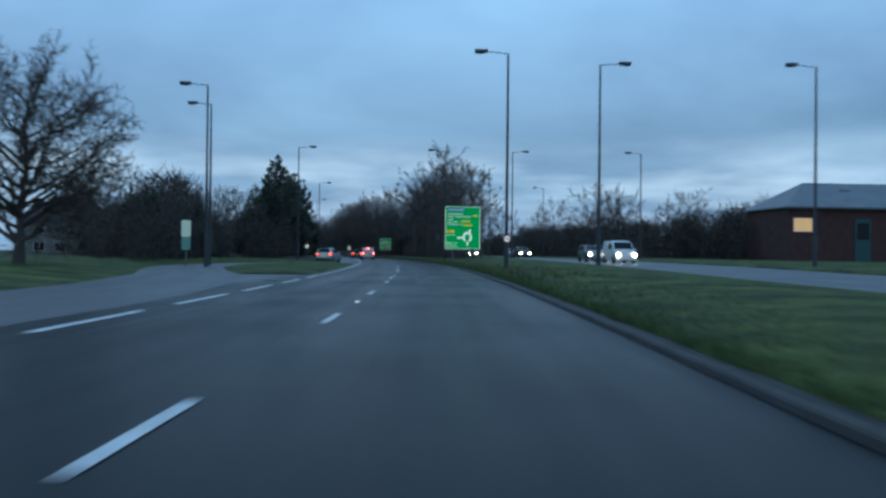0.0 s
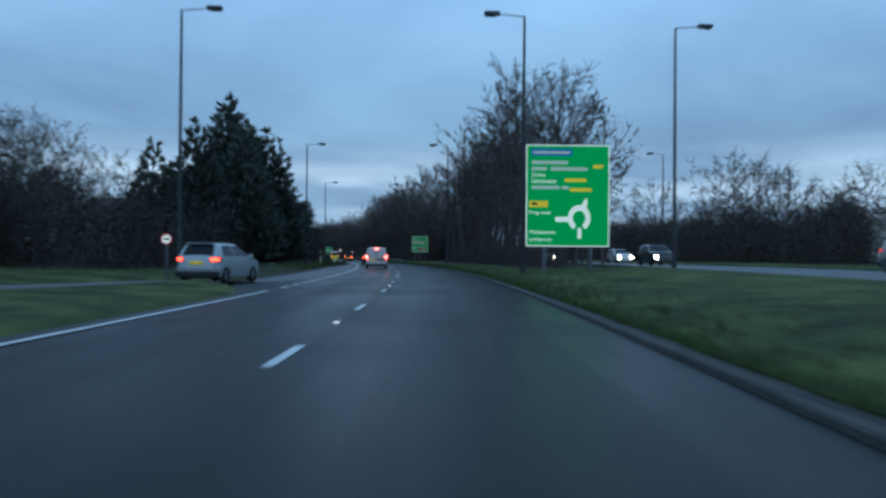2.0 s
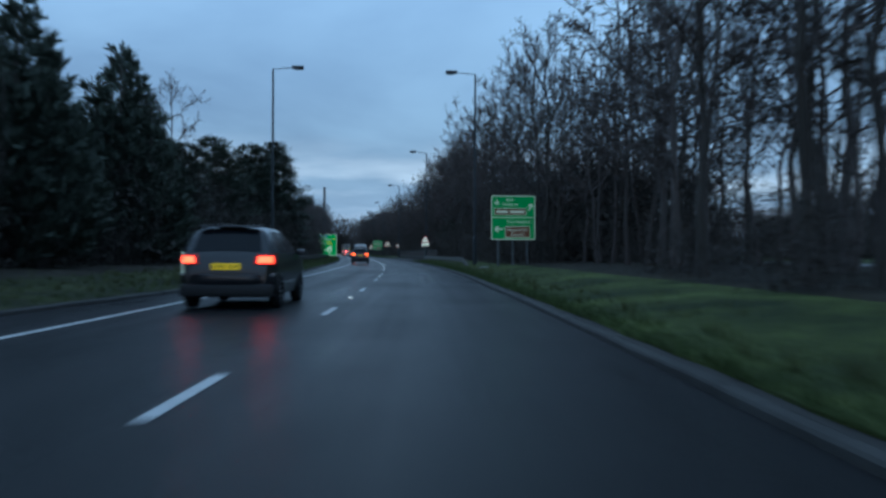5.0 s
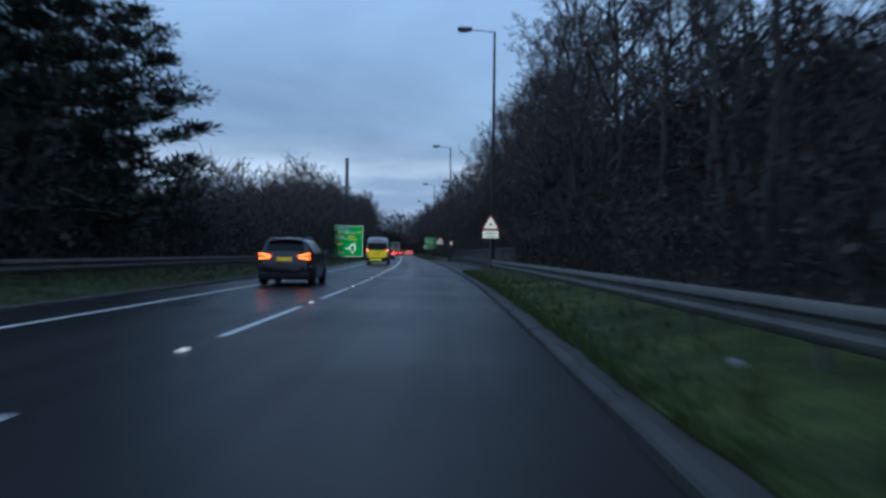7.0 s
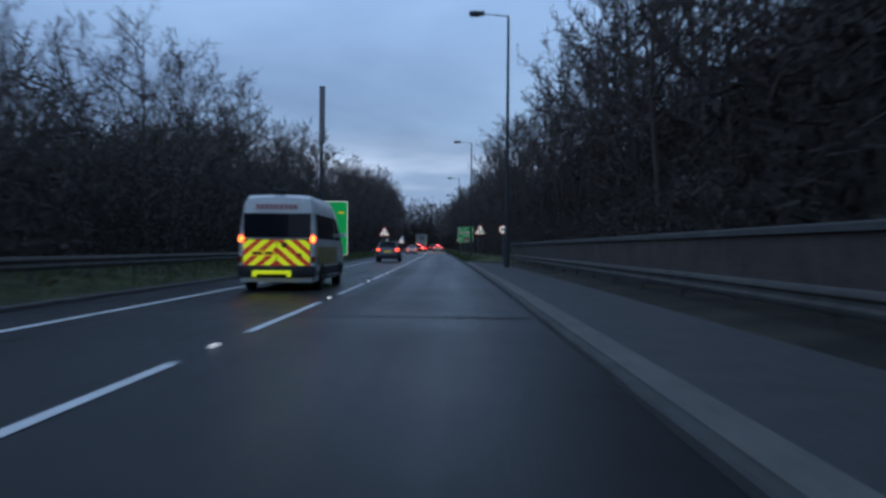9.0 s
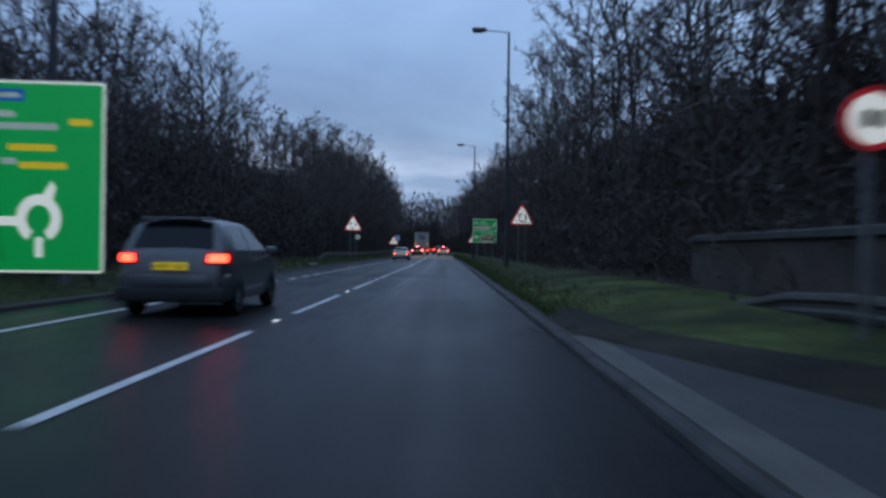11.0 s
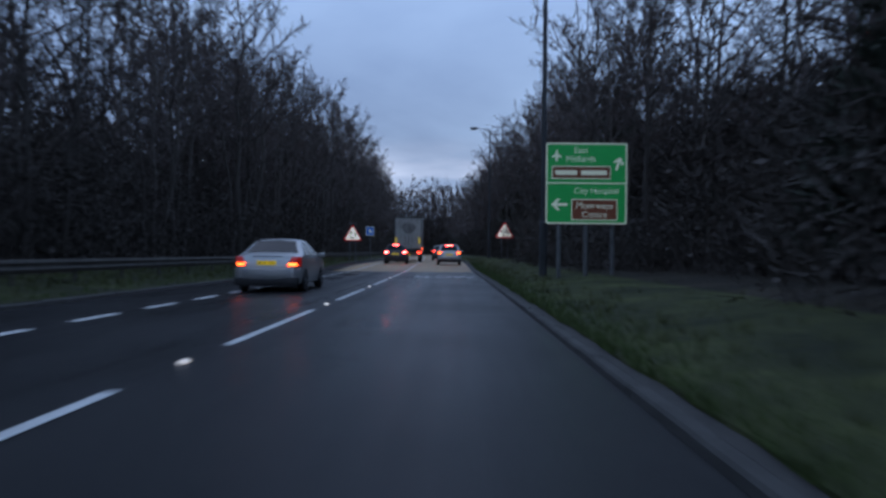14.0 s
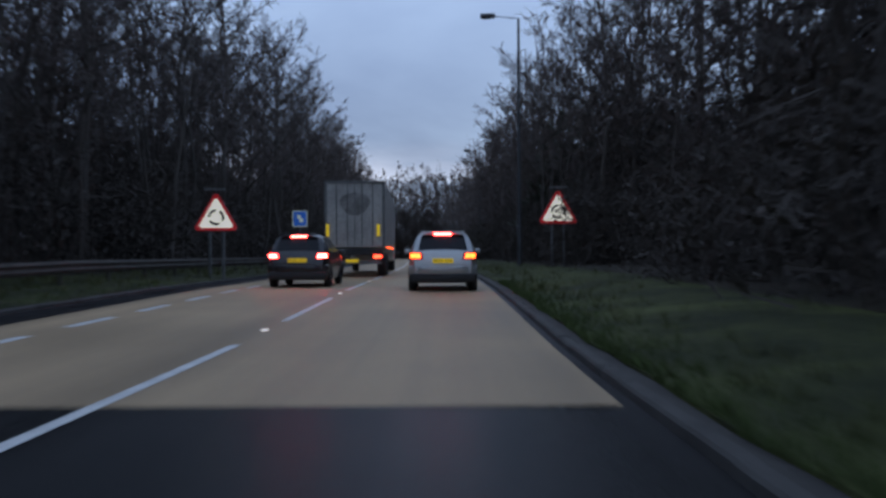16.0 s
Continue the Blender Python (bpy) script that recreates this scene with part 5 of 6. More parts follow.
bm = bmesh.new(); box(bm, (0, 0.06, 0.53), (2.02, 0.32, 0.3), 0.06); part("rear_bumper", bm, BLACK, amb, "dark grey plastic bumper", True)
bm = bmesh.new(); box(bm, (-0.1, -0.16, 0.50), (0.95, 0.14, 0.1), 0.03); box(bm, (-0.55, -0.12, 0.46), (0.1, 0.24, 0.16), 0.02); box(bm, (0.35, -0.12, 0.46), (0.1, 0.24, 0.16), 0.02); part("yellow_step", bm, S_LIME, amb, "yellow folding step", True)
bm = bmesh.new()
for k in range(9):
    x0 = -0.56 + 0.125 * k
    yy = sh.y_at(2.24) - 0.012
    plate(bm, [(x0, 2.17), (x0 + 0.075, 2.17), (x0 + 0.075, 2.30), (x0, 2.30)], yy - 0.02, yy + 0.05)
part("text_bar", bm, FADED_RED, amb, "faded red lettering above the rear window")
CHECK_ORANGE = plain("check_orange", (0.5, 0.29, 0.08), 0.5)
CHECK_GREEN = plain("check_green", (0.05, 0.17, 0.1), 0.5)
for sd in (-1, 1):
    bm = bmesh.new(); sh.side_patch(bm, sd, [(0.1, 0.3), (2.0, 0.3), (4.0, 0.3), (6.0, 0.3)], [(0.1, 0.64), (2.0, 0.62), (4.0, 0.62), (6.0, 0.64)], 0.01); part("sill_moulding", bm, BLACK, amb, "grey plastic sill moulding")
    for i in range(11):
        for j in range(2):
            bm = bmesh.new()
            ya, za = 0.3 + 0.37 * i, 0.68 + 0.25 * j
            sh.side_patch(bm, sd, [(ya, za), (ya + 0.37, za)], [(ya, za + 0.25), (ya + 0.37, za + 0.25)])
            part("check_panel", bm, CHECK_ORANGE if (i + j) % 2 else CHECK_GREEN, amb)
    bm = bmesh.new(); box(bm, (sd * 1.06, 3.1, 0.34), (0.12, 2.6, 0.07), 0.02); part("side_step", bm, GALV, amb)
bm = bmesh.new(); box(bm, (0, 0.35, 2.66), (0.36, 0.16, 0.1), 0.03); part("roof_light", bm, BLACK, amb)

# inner lane further on
hatch_car(317, -1.7, GREY, "grey hatchback with glowing tail lights in the inner lane")
saloon_car(394.6, -2.25, SILVER, "silver saloon car with its tail lights on")
hatch_car(438.9, -1.6, DARK, "dark hatchback braking behind the lorry", brake=True)
# outer lane ahead
hatch_car(436.2, 2.5, SILVER, "silver hatchback braking in the outer lane", brake=True, lit_lamp=AMBER)
suv_car(466, 1.9, GREY, "grey car far ahead in the outer lane")
hatch_car(483, 1.9, DARK, "dark car far ahead in the outer lane", brake=True)

# the lorry
lor = thing("articulated_lorry", place(450.5, -1.05, 0, 1.0), "articulated lorry with a dirty pale box trailer", "lorry")
bm = bmesh.new(); box(bm, (0, 6.6, 2.62), (2.5, 13.2, 2.75), 0.05); part("box_body", bm, CURTAIN, lor)
bm = bmesh.new(); box(bm, (0, -0.02, 2.62), (0.03, 0.03, 2.6)); box(bm, (-1.2, -0.02, 2.62), (0.1, 0.05, 2.72), 0.01); box(bm, (1.2, -0.02, 2.62), (0.1, 0.05, 2.72), 0.01); box(bm, (0, -0.02, 3.96), (2.5, 0.05, 0.1), 0.01)
part("rear_door_frame", bm, GALV, lor)
for x in (-0.75, -0.3, 0.3, 0.75):
    bm = bmesh.new()
    rod(bm, (x, -0.05, 1.3), (x, -0.05, 3.9), 0.018, 0.018, 6)
    part("door_bar", bm, GALV, lor)
bm = bmesh.new()
plate(bm, [(0.62 * math.cos(a) * (1 + 0.12 * math.sin(3 * a)), 3.05 + 0.48 * math.sin(a)) for a in [math.pi * k / 9 for k in range(18)]], -0.016, 0.004)
part("door_emblem", bm, FADED, lor, "dark faded emblem")
for x in (-1.12, 0.98):
    bm = bmesh.new(); box(bm, (x, -0.06, 1.95), (0.13, 0.02, 0.5), 0.01); part("marker_board", bm, S_YELLOW, lor, "yellow reflecting strip")
bm = bmesh.new(); box(bm, (0, 0.25, 1.05), (2.3, 0.5, 0.28), 0.03); box(bm, (0, 6.5, 1.05), (0.9, 12.5, 0.24), 0.02); part("chassis", bm, BLACK, lor)
bm = bmesh.new(); box(bm, (0, 0.05, 0.62), (2.2, 0.12, 0.14), 0.02); part("under_run_bar", bm, GALV, lor)
for x in (-0.95, 0.95):
    bm = bmesh.new(); box(bm, (x, -0.03, 0.86), (0.34, 0.06, 0.13), 0.02); part("tail_light", bm, TAIL, lor)
bm = bmesh.new(); box(bm, (-0.1, -0.03, 0.68), (0.52, 0.02, 0.13), 0.01); part("number_plate", bm, PLATE, lor)
for y in (1.6, 2.95, 4.3):
    for x in (-1.05, 1.05):
        wheel(lor, x, y, 0.5, 0.36)
bm = bmesh.new(); box(bm, (0, 14.6, 2.1), (2.45, 2.0, 3.0), 0.12); part("cab", bm, WHITE, lor, smooth=True)
for x in (-1.05, 1.05):
    wheel(lor, x, 14.9, 0.5, 0.34)
for y in (2.2, 5.2, 8.2, 11.2):
    bm = bmesh.new(); box(bm, (1.26, y, 1.28), (0.03, 0.12, 0.06), 0.008); part("side_marker_light", bm, AMBER, lor)

# vehicles on the far carriageway, coming towards the camera
for s, k, pnt, label in ((82, 0.35, GREY, "grey car with dazzling headlights on the far carriageway"), (96, 0.7, SILVER, "silver car with headlights on the far carriageway"),
                         (128, 0.4, DARK, "dark car with headlights on the far carriageway"), (150, 0.65, PALE, "pale car with headlights on the far carriageway"),
                         (176, 0.35, SILVER, "silver car with headlights behind the bare trees"), (236, 0.5, DARK, "dark car with headlights behind the bare trees"), (262, 0.4, GREY, "grey car with headlights behind the bare trees")):
    o = mix(OPP_N, s) * (1 - k) + mix(OPP_F, s) * k
    (hatch_car if s % 4 else suv_car)(s, o, pnt, label, z=rise(s) + 0.03, turn=180, headlights=True)
sh = small_van()
vehicle("panel_van", place(74, 18.6, rise(74) + 0.03, 180), "white panel van with headlights on the far carriageway", "van", sh, WHITE, (0.75, 3.55), 0.31, front=(3.0, 3.55, 0.86),
        glass_side=(([(2.1, 1.12), (2.6, 1.12), (3.4, 1.12)], [(2.1, 1.6), (2.5, 1.62), (2.95, 1.58)]),), headlights=True)


# ---- plants ----
def tube(V, F, path, radii, sides):
    """Adds a tapering twig or limb along a path to the lists V and F."""
    b = len(V)
    for i, (p, r) in enumerate(zip(path, radii)):
        d = (path[min(i + 1, len(path) - 1)] - path[max(i - 1, 0)]).normalized()
        u = d.orthogonal().normalized()
        w = d.cross(u)
        for k in range(sides):
            a = 2 * math.pi * k / sides
            V.append(p + (u * math.cos(a) + w * math.sin(a)) * r)
    for i in range(len(path) - 1):
        for k in range(sides):
            F.append((b + i * sides + k, b + i * sides + (k + 1) % sides, b + (i + 1) * sides + (k + 1) % sides, b + (i + 1) * sides + k))


def sliver(V, F, a, b, r, w):
    """A hair-thin twig: one long triangle."""
    n = len(V)
    V += [a + w * r, a - w * r, b]
    F.append((n, n + 1, n + 2))


def bend(rnd, start, way, length, n, wander, lift):
    pts, d, p = [start], way.normalized(), start
    for i in range(n):
        d = (d + Vector((rnd.uniform(-1, 1), rnd.uniform(-1, 1), rnd.uniform(-1, 1))) * wander + Vector((0, 0, lift))).normalized()
        p = p + d * (length / n)
        pts.append(p)
    return pts


def sway(rnd, k):
    return Vector((rnd.uniform(-k, k), rnd.uniform(-k, k), rnd.uniform(-k, k)))


def bough_curve(a, b, sag, n):
    """Points from a to b along an arc that leaves a flat and turns up towards b."""
    c = a.lerp(b, 0.55) + Vector((0, 0, -sag * (b - a).length))
    return [a * ((1 - t) ** 2) + c * (2 * t * (1 - t)) + b * (t * t) for t in [i / n for i in range(n + 1)]]


def bare_tree(seed, height, spread, base=0.3, stems=1, limbs=13, boughs=7, shoots=5, twigs=6, fine=0.012, girth=1.0, lean=0.0):
    """Winter tree: limbs reach out to fill a rounded crown, and ever finer shoots fill the room between them.
    base: the share of the height below the crown. Stems and limbs go in one mesh, the fine branchwork in another."""
    rnd = random.Random(seed)
    V, F, TV, TF = [], [], [], []
    r0 = (height * 0.008 + 0.03) * girth
    mid, rz = height * (base + 1) / 2, height * (1 - base) / 2
    hub = Vector((0, 0, mid))
    stem = []
    for q in range(stems):
        a = 2 * math.pi * q / stems + rnd.uniform(-0.5, 0.5)
        off = Vector((math.cos(a), math.sin(a), 0)) * (0.0 if stems == 1 else spread * 0.1)
        top = Vector((math.cos(a), math.sin(a), 0)) * (spread * (0.06 if stems == 1 else 0.42)) + Vector((lean, 0, height * rnd.uniform(0.84, 0.97)))
        pts = bough_curve(off + Vector((0, 0, -0.3)), top, 0.0, 7)
        pts = [p + sway(rnd, 0.012 * height) * (0.0 if i in (0, 7) else 1.0) for i, p in enumerate(pts)]
        rs = r0 / (1 if stems == 1 else 1.45)
        tube(V, F, pts, [rs * (1.35 if i == 0 else 1.0) * (1 - 0.9 * (i / 7) ** 0.8) for i in range(8)], 6)
        stem.append((pts, rs))
    for i in range(limbs):
        # goals spread evenly over the crown's rounded skin
        u = 1 - 1.72 * (i + 0.5) / limbs
        a = 2.39996 * i + rnd.uniform(-0.35, 0.35)
        w = math.sqrt(max(0.0, 1 - u * u))
        out = rnd.uniform(0.62, 0.95)
        goal = hub + Vector((w * math.cos(a) * spread * out + lean * 0.6, w * math.sin(a) * spread * out, u * rz * out))
        pts, rs = stem[min(range(stems), key=lambda q: (stem[q][0][5].xy - goal.xy).length + rnd.uniform(0, 0.3))]
        k = max(base * 0.75, min(0.9, goal.z / height - 0.55 * (goal.xy - pts[4].xy).length / height - rnd.uniform(0.0, 0.06)))
        j = min(int(k * 7), 6)
        limb = bough_curve(pts[j].lerp(pts[j + 1], k * 7 - j), goal, rnd.uniform(-0.02, 0.16), 4)
        limb = [limb[0]] + [p + sway(rnd, 0.05 * spread) for p in limb[1:]]
        ln = (limb[-1] - limb[0]).length
        rl = min(rs * 0.5 * (1.15 - 0.7 * k), 0.012 + ln * 0.013 * girth)
        tube(V, F, limb, [rl, rl * 0.8, rl * 0.58, rl * 0.38, rl * 0.16], 4)
        for b in range(boughs):
            f = 0.22 + 0.76 * (b + rnd.random()) / boughs
            jj = min(int(f * 4), 3)
            p = limb[jj].lerp(limb[jj + 1], f * 4 - jj)
            d = ((limb[jj + 1] - limb[jj]).normalized() * 0.75 + (p - hub).normalized() * 0.3 + sway(rnd, 0.85) + Vector((0, 0, 0.12))).normalized()
            bl = spread * rnd.uniform(0.2, 0.42) * (1.15 - 0.5 * f)
            e = p + d * bl
            m = p.lerp(e, 0.5) + sway(rnd, 0.12 * bl)
            rb = max(0.010, rl * 0.3)
            tube(TV, TF, [p, m, e], [rb, rb * 0.65, rb * 0.25], 3)
            for c in range(shoots):
                f2 = 0.15 + 0.85 * (c + rnd.random()) / shoots
                p2 = p.lerp(m, f2 * 2) if f2 < 0.5 else m.lerp(e, f2 * 2 - 1)
                d2 = (d * 0.7 + sway(rnd, 0.8) + Vector((0, 0, 0.1))).normalized()
                l2 = bl * rnd.uniform(0.35, 0.62)
                e2 = p2 + d2 * l2
                s2 = d2.cross(sway(rnd, 1.0)).normalized()
                sliver(TV, TF, p2, e2, fine * 1.5, s2)
                for g in range(twigs):
                    p3 = p2.lerp(e2, 0.15 + 0.8 * (g + rnd.random()) / twigs)
                    d3 = (d2 * 0.6 + sway(rnd, 0.9)).normalized()
                    sliver(TV, TF, p3, p3 + d3 * l2 * rnd.uniform(0.3, 0.62), fine, d3.cross(sway(rnd, 1.0)).normalized())
    return V, F, TV, TF


def spray(rnd, TV, TF, p, d, size, flat):
    """A flat, narrow spray of needles."""
    w = d.cross(Vector((0, 0, 1)) + sway(rnd, 1.0 - flat)).normalized()
    q = len(TV)
    TV += [p, p + d * size * 0.4 - w * size * 0.15, p + d * size, p + d * size * 0.5 + w * size * 0.13]
    TF += [(q, q + 1, q + 2), (q, q + 2, q + 3)]


def conifer(seed, height, spread):
    """A dense cypress-like evergreen: short rising sprays clothe a broad cone down to the ground."""
    rnd = random.Random(seed)
    V, F, TV, TF = [], [], [], []
    tops = [(Vector((0, 0, 0)), 1.0)] + [(Vector((math.cos(a), math.sin(a), 0)) * spread * rnd.uniform(0.28, 0.42), rnd.uniform(0.62, 0.9)) for a in (0.4, 1.9, 3.3, 4.9)]
    for off, k in tops:
        hgt, wide = height * k, spread * (0.78 if k < 1 else 1.0)
        tube(V, F, [off * 0.2 + Vector((0, 0, -0.3)), off + Vector((0, 0, hgt * 0.5)), off + Vector((0, 0, hgt))], [height * 0.014, height * 0.009, 0.02], 6)
        n = int(hgt * (9 if k == 1.0 else 6))
        for i in range(n):
            f = 1 - ((i + rnd.random()) / n) ** 0.62
            r = wide * (1 - f) ** 0.85 * (1 - 0.25 * max(0.0, 0.18 - f) / 0.18) * rnd.uniform(0.78, 1.1)
            a = 2.4 * i + rnd.uniform(-0.5, 0.5)
            way = Vector((math.cos(a), math.sin(a), 0))
            p = off + Vector((0, 0, hgt * f))
            tip = p + way * r + Vector((0, 0, 0.22 * r + 0.25))
            if r > 0.5:
                tube(V, F, [p, p.lerp(tip, 0.6) - Vector((0, 0, 0.05 * r)), tip], [0.025, 0.018, 0.006], 3)
            for c in range(14 + int(9 * r)):
                g = rnd.uniform(0.25, 1.02) ** 0.55
                b = p.lerp(tip, g) + sway(rnd, 0.16)
                d = (way * 0.6 + Vector((0, 0, 0.55)) + sway(rnd, 0.6)).normalized()
                spray(rnd, TV, TF, b, d, rnd.uniform(0.45, 0.9), 0.2)
    return V, F, TV, TF


def pine(seed, height, spread):
    """A pine: bare lower stem, level boughs with gaps between them, needles in flat tufted layers that turn up at the tips."""
    rnd = random.Random(seed)
    V, F, TV, TF = [], [], [], []
    trunk = bend(rnd, Vector((0, 0, -0.3)), Vector((0, 0, 1)), height, 7, 0.035, 0.1)
    tube(V, F, trunk, [height * 0.017 * (1 - 0.9 * i / 7) for i in range(8)], 7)
    n = int(height * 4.6)
    for i in range(n):
        k = 0.12 + 0.87 * (i + rnd.random() * 0.7) / n
        j = min(int(k * 7), 6)
        p = trunk[j].lerp(trunk[j + 1], k * 7 - j)
        a = 2.4 * i + rnd.uniform(-0.7, 0.7)
        ln = max(0.4, spread * (0.72 + 0.28 * math.sin(3.0 * k)) * (1 - k) ** 0.42 * rnd.uniform(0.6, 1.15))
        way = Vector((math.cos(a), math.sin(a), 0))
        side = Vector((-way.y, way.x, 0))
        bough = [p, p + way * ln * 0.5 + Vector((0, 0, 0.02 * ln)), p + way * ln * 0.85 + Vector((0, 0, 0.06 * ln)), p + way * ln + Vector((0, 0, 0.16 * ln))]
        tube(V, F, bough, [0.02 + ln * 0.011, 0.03, 0.018, 0.006], 3)
        for c in range(int(4 + ln * 2.6)):
            g = rnd.uniform(0.25, 1.0)
            jj = min(int(g * 3), 2)
            b = bough[jj].lerp(bough[jj + 1], g * 3 - jj) + side * rnd.uniform(-1, 1) * ln * 0.3 * g + Vector((0, 0, rnd.uniform(-0.08, 0.18)))
            for t in range(26):
                q = Vector((rnd.gauss(0, 0.27), rnd.gauss(0, 0.27), rnd.gauss(0, 0.09)))
                d = (way * 0.6 + q * 1.6 + Vector((0, 0, 0.28)) + sway(rnd, 0.45)).normalized()
                spray(rnd, TV, TF, b + q, d, rnd.uniform(0.28, 0.55), 0.6)
    return V, F, TV, TF


def make_tree(name, parts_of, bark, leaf, label, category, group, crown="crown"):
    V, F, TV, TF = parts_of
    t = new(name)
    tagged(t, label, category, group)
    a = new("trunk", mesh_of("trunk", V, F, bark, False))
    b = new(crown, mesh_of(crown, TV, TF, leaf, False))
    a.parent = b.parent = t
    return t


def tree_at(proto, s, o, z, size, turn, label=""):
    t = copy_thing(proto, place(s, o, z, turn) @ Matrix.Diagonal((size, size, size, 1)))
    t.matrix_basis = place(s, o, z, turn) @ Matrix.Diagonal((size, size, size, 1))
    return tagged(t, label)


rnd = random.Random(11)
BARE = "bare winter tree with dark branches beside the road"
tall = [make_tree("bare_tree", bare_tree(20 + i, 13.5, 3.0, 0.3, 1, 15, 7, 5, 8), BARK, TWIG, BARE, "tree", "roadside trees") for i in range(4)]
multi = [make_tree("bare_tree", bare_tree(30 + i, 12.0, 3.4, 0.22, 3, 16, 6, 5, 8), BARK, TWIG, "many-stemmed bare tree in the roadside wood", "tree", "roadside trees") for i in range(3)]
broad = [make_tree("bare_tree", bare_tree(40 + i, 11.5, 4.9, 0.2, 1, 18, 7, 5, 6), BARK, TWIG, "broad bare tree with a rounded crown of fine twigs", "tree", "rounded trees") for i in range(3)]
fir = [make_tree("conifer", conifer(50 + i, 14.0, 4.6), BARK, NEEDLE, "dark evergreen conifer with a ragged outline", "tree", "conifers") for i in range(2)]
pines = [make_tree("pine_tree", pine(60 + i, 12.5, 4.8), BARK, NEEDLE, "dark pine with a wide ragged crown", "tree", "pines") for i in range(2)]
distant = [make_tree("bare_tree", bare_tree(45 + i, 11.5, 5.2, 0.2, 1, 20, 7, 5, 6, 0.02), BARK, TWIG, "broad bare tree standing beyond the far carriageway", "tree", "rounded trees") for i in range(3)]
oak = [make_tree("bare_tree", bare_tree(47, 11.0, 6.4, 0.14, 1, 38, 9, 7, 9, 0.016, 2.2), BARK, TWIG, "broad dark oak, bare in winter, on the grass verge", "tree", "rounded trees")]
protos = oak + tall + multi + broad + distant + fir + pines


def put(kind, s, o, size=1.0, z=0.3):
    p = rnd.choice(kind)
    tree_at(p, s, o, z, size * rnd.uniform(0.94, 1.06), rnd.uniform(0, 360))


# single trees in the open stretch
tree_at(oak[0], 45, -19.2, 0.45, 1.0, 40)
tree_at(broad[1], 106.5, 8.9, 0.3, 1.05, 0)
for s, o, q in ((172, 48, 1.4), (182, 57, 1.45), (166, 66, 1.35), (190, 73, 1.15), (150, 78, 1.0), (205, 51, 1.3), (178, 88, 1.1), (130, 84, 1.0), (215, 66, 1.2), (150, 44, 1.0), (226, 44, 1.2), (240, 60, 1.2), (160, 98, 1.1), (196, 60, 1.2), (140, 66, 1.0), (120, 72, 0.95)):
    put(distant, s, o, q)
for s, o, q in ((232, -21, 1.5), (238, -25, 1.4), (227, -26, 1.45)):
    put(tall, s, o, q)
for s, o, q in ((84, -21, 0.62), (95, -24, 0.7), (104, -19, 0.72), (112, -22, 0.85), (72, -24, 0.45), (90, -17.5, 0.55), (100, -28, 0.75), (109, -16.5, 0.66), (118, -26, 0.95), (124, -29, 1.0)):
    put(distant + broad + multi, s, o, q)
# conifers on the inner side of the bend
for s, o, q in ((143.6, -15.9, 1.16), (137, -13.6, 0.9), (139.8, -15.2, 1.04), (147.2, -14.4, 0.98), (150, -13.0, 1.0), (130, -16.5, 0.85), (156, -14.5, 0.95), (123, -18, 0.66), (181, -15.0, 0.84), (175, -12.6, 0.7), (187, -12.8, 0.78), (193, -14.5, 0.85), (166, -15.5, 0.86), (161, -12.8, 0.72), (96, -21, 0.45), (88, -24, 0.5)):
    tree_at(fir[int(s) % 2], s, o, 0.35, q, s * 37)
for s, o, q in ((200, -12.5, 0.62), (206, -15.5, 0.72), (212, -12.6, 0.72), (218, -14.5, 0.85), (224, -12.2, 0.86), (229, -10.4, 0.92), (234, -12.6, 0.85), (239.5, -11.2, 0.95), (224, -19, 0.72), (212, -20, 0.7), (238, -15.5, 0.66)):
    tree_at(pines[int(s) % 2], s, o, 0.35, q, s * 53)
for s, o, q in ((262, 12.6, 0.85), (392, 13.4, 0.72), (424, 12.2, 0.8), (476, 12.0, 0.85)):
    tree_at(fir[int(s) % 2], s, o, 0.3, q, s * 71)
# the median wood and the right-hand wood, then the left-hand wood
RIGHT = [(0, 1.0), (118, 1.05), (135, 1.25), (195, 1.28), (225, 1.2), (250, 1.32), (300, 1.3), (330, 1.15), (380, 1.08), (430, 1.12), (470, 1.3), (900, 1.3)]
LEFT = [(0, 0.42), (244, 0.42), (262, 0.4), (270, 0.47), (280, 0.7), (290, 0.92), (305, 0.92), (325, 0.9), (345, 1.0), (400, 1.15), (430, 1.38), (900, 1.42)]
s = 113.0
while s < 520:
    edge = kr(s) + (9.4 if 168 < s < 193 else 8.0 if 384 < s < 402 or 436 < s < 454 else 4.6 if s < 180 else 5.0) + paved(s) * 0.8
    put(tall + multi, s, edge + rnd.uniform(0.2, 2.4), mix(RIGHT, s) * rnd.uniform(0.85, 1.1))
    s += 4.2 * rnd.uniform(0.75, 1.25)
s = 244.0
while s < 540:
    e = kl(s) - mix([(0, 5.4), (300, 5.4), (330, 6.4), (380, 5.2), (430, 3.6), (900, 3.2)], s)
    put(broad + multi if 266 < s < 312 else tall + multi, s, e - rnd.uniform(0.0, 2.6), mix(LEFT, s) * rnd.uniform(0.85, 1.1))
    s += 3.9 * rnd.uniform(0.75, 1.25)
s = 258.0
while s < 480:
    if s < 335 or s > 404:
        put(tall, s, kr(s) + 8.6 + rnd.uniform(-0.8, 1.6), mix(RIGHT, s) * rnd.uniform(0.95, 1.12))
    s += 5.2
for k in range(14):
    put(tall + multi, 424 + 4.2 * k, kl(430) - 8.4 - rnd.uniform(0, 3.0), rnd.uniform(1.2, 1.4))
s = 114.0
while s < 244:
    put(multi + broad, s, kl(s) - rnd.uniform(14, 22), rnd.uniform(0.6, 0.85))
    s += 7.0


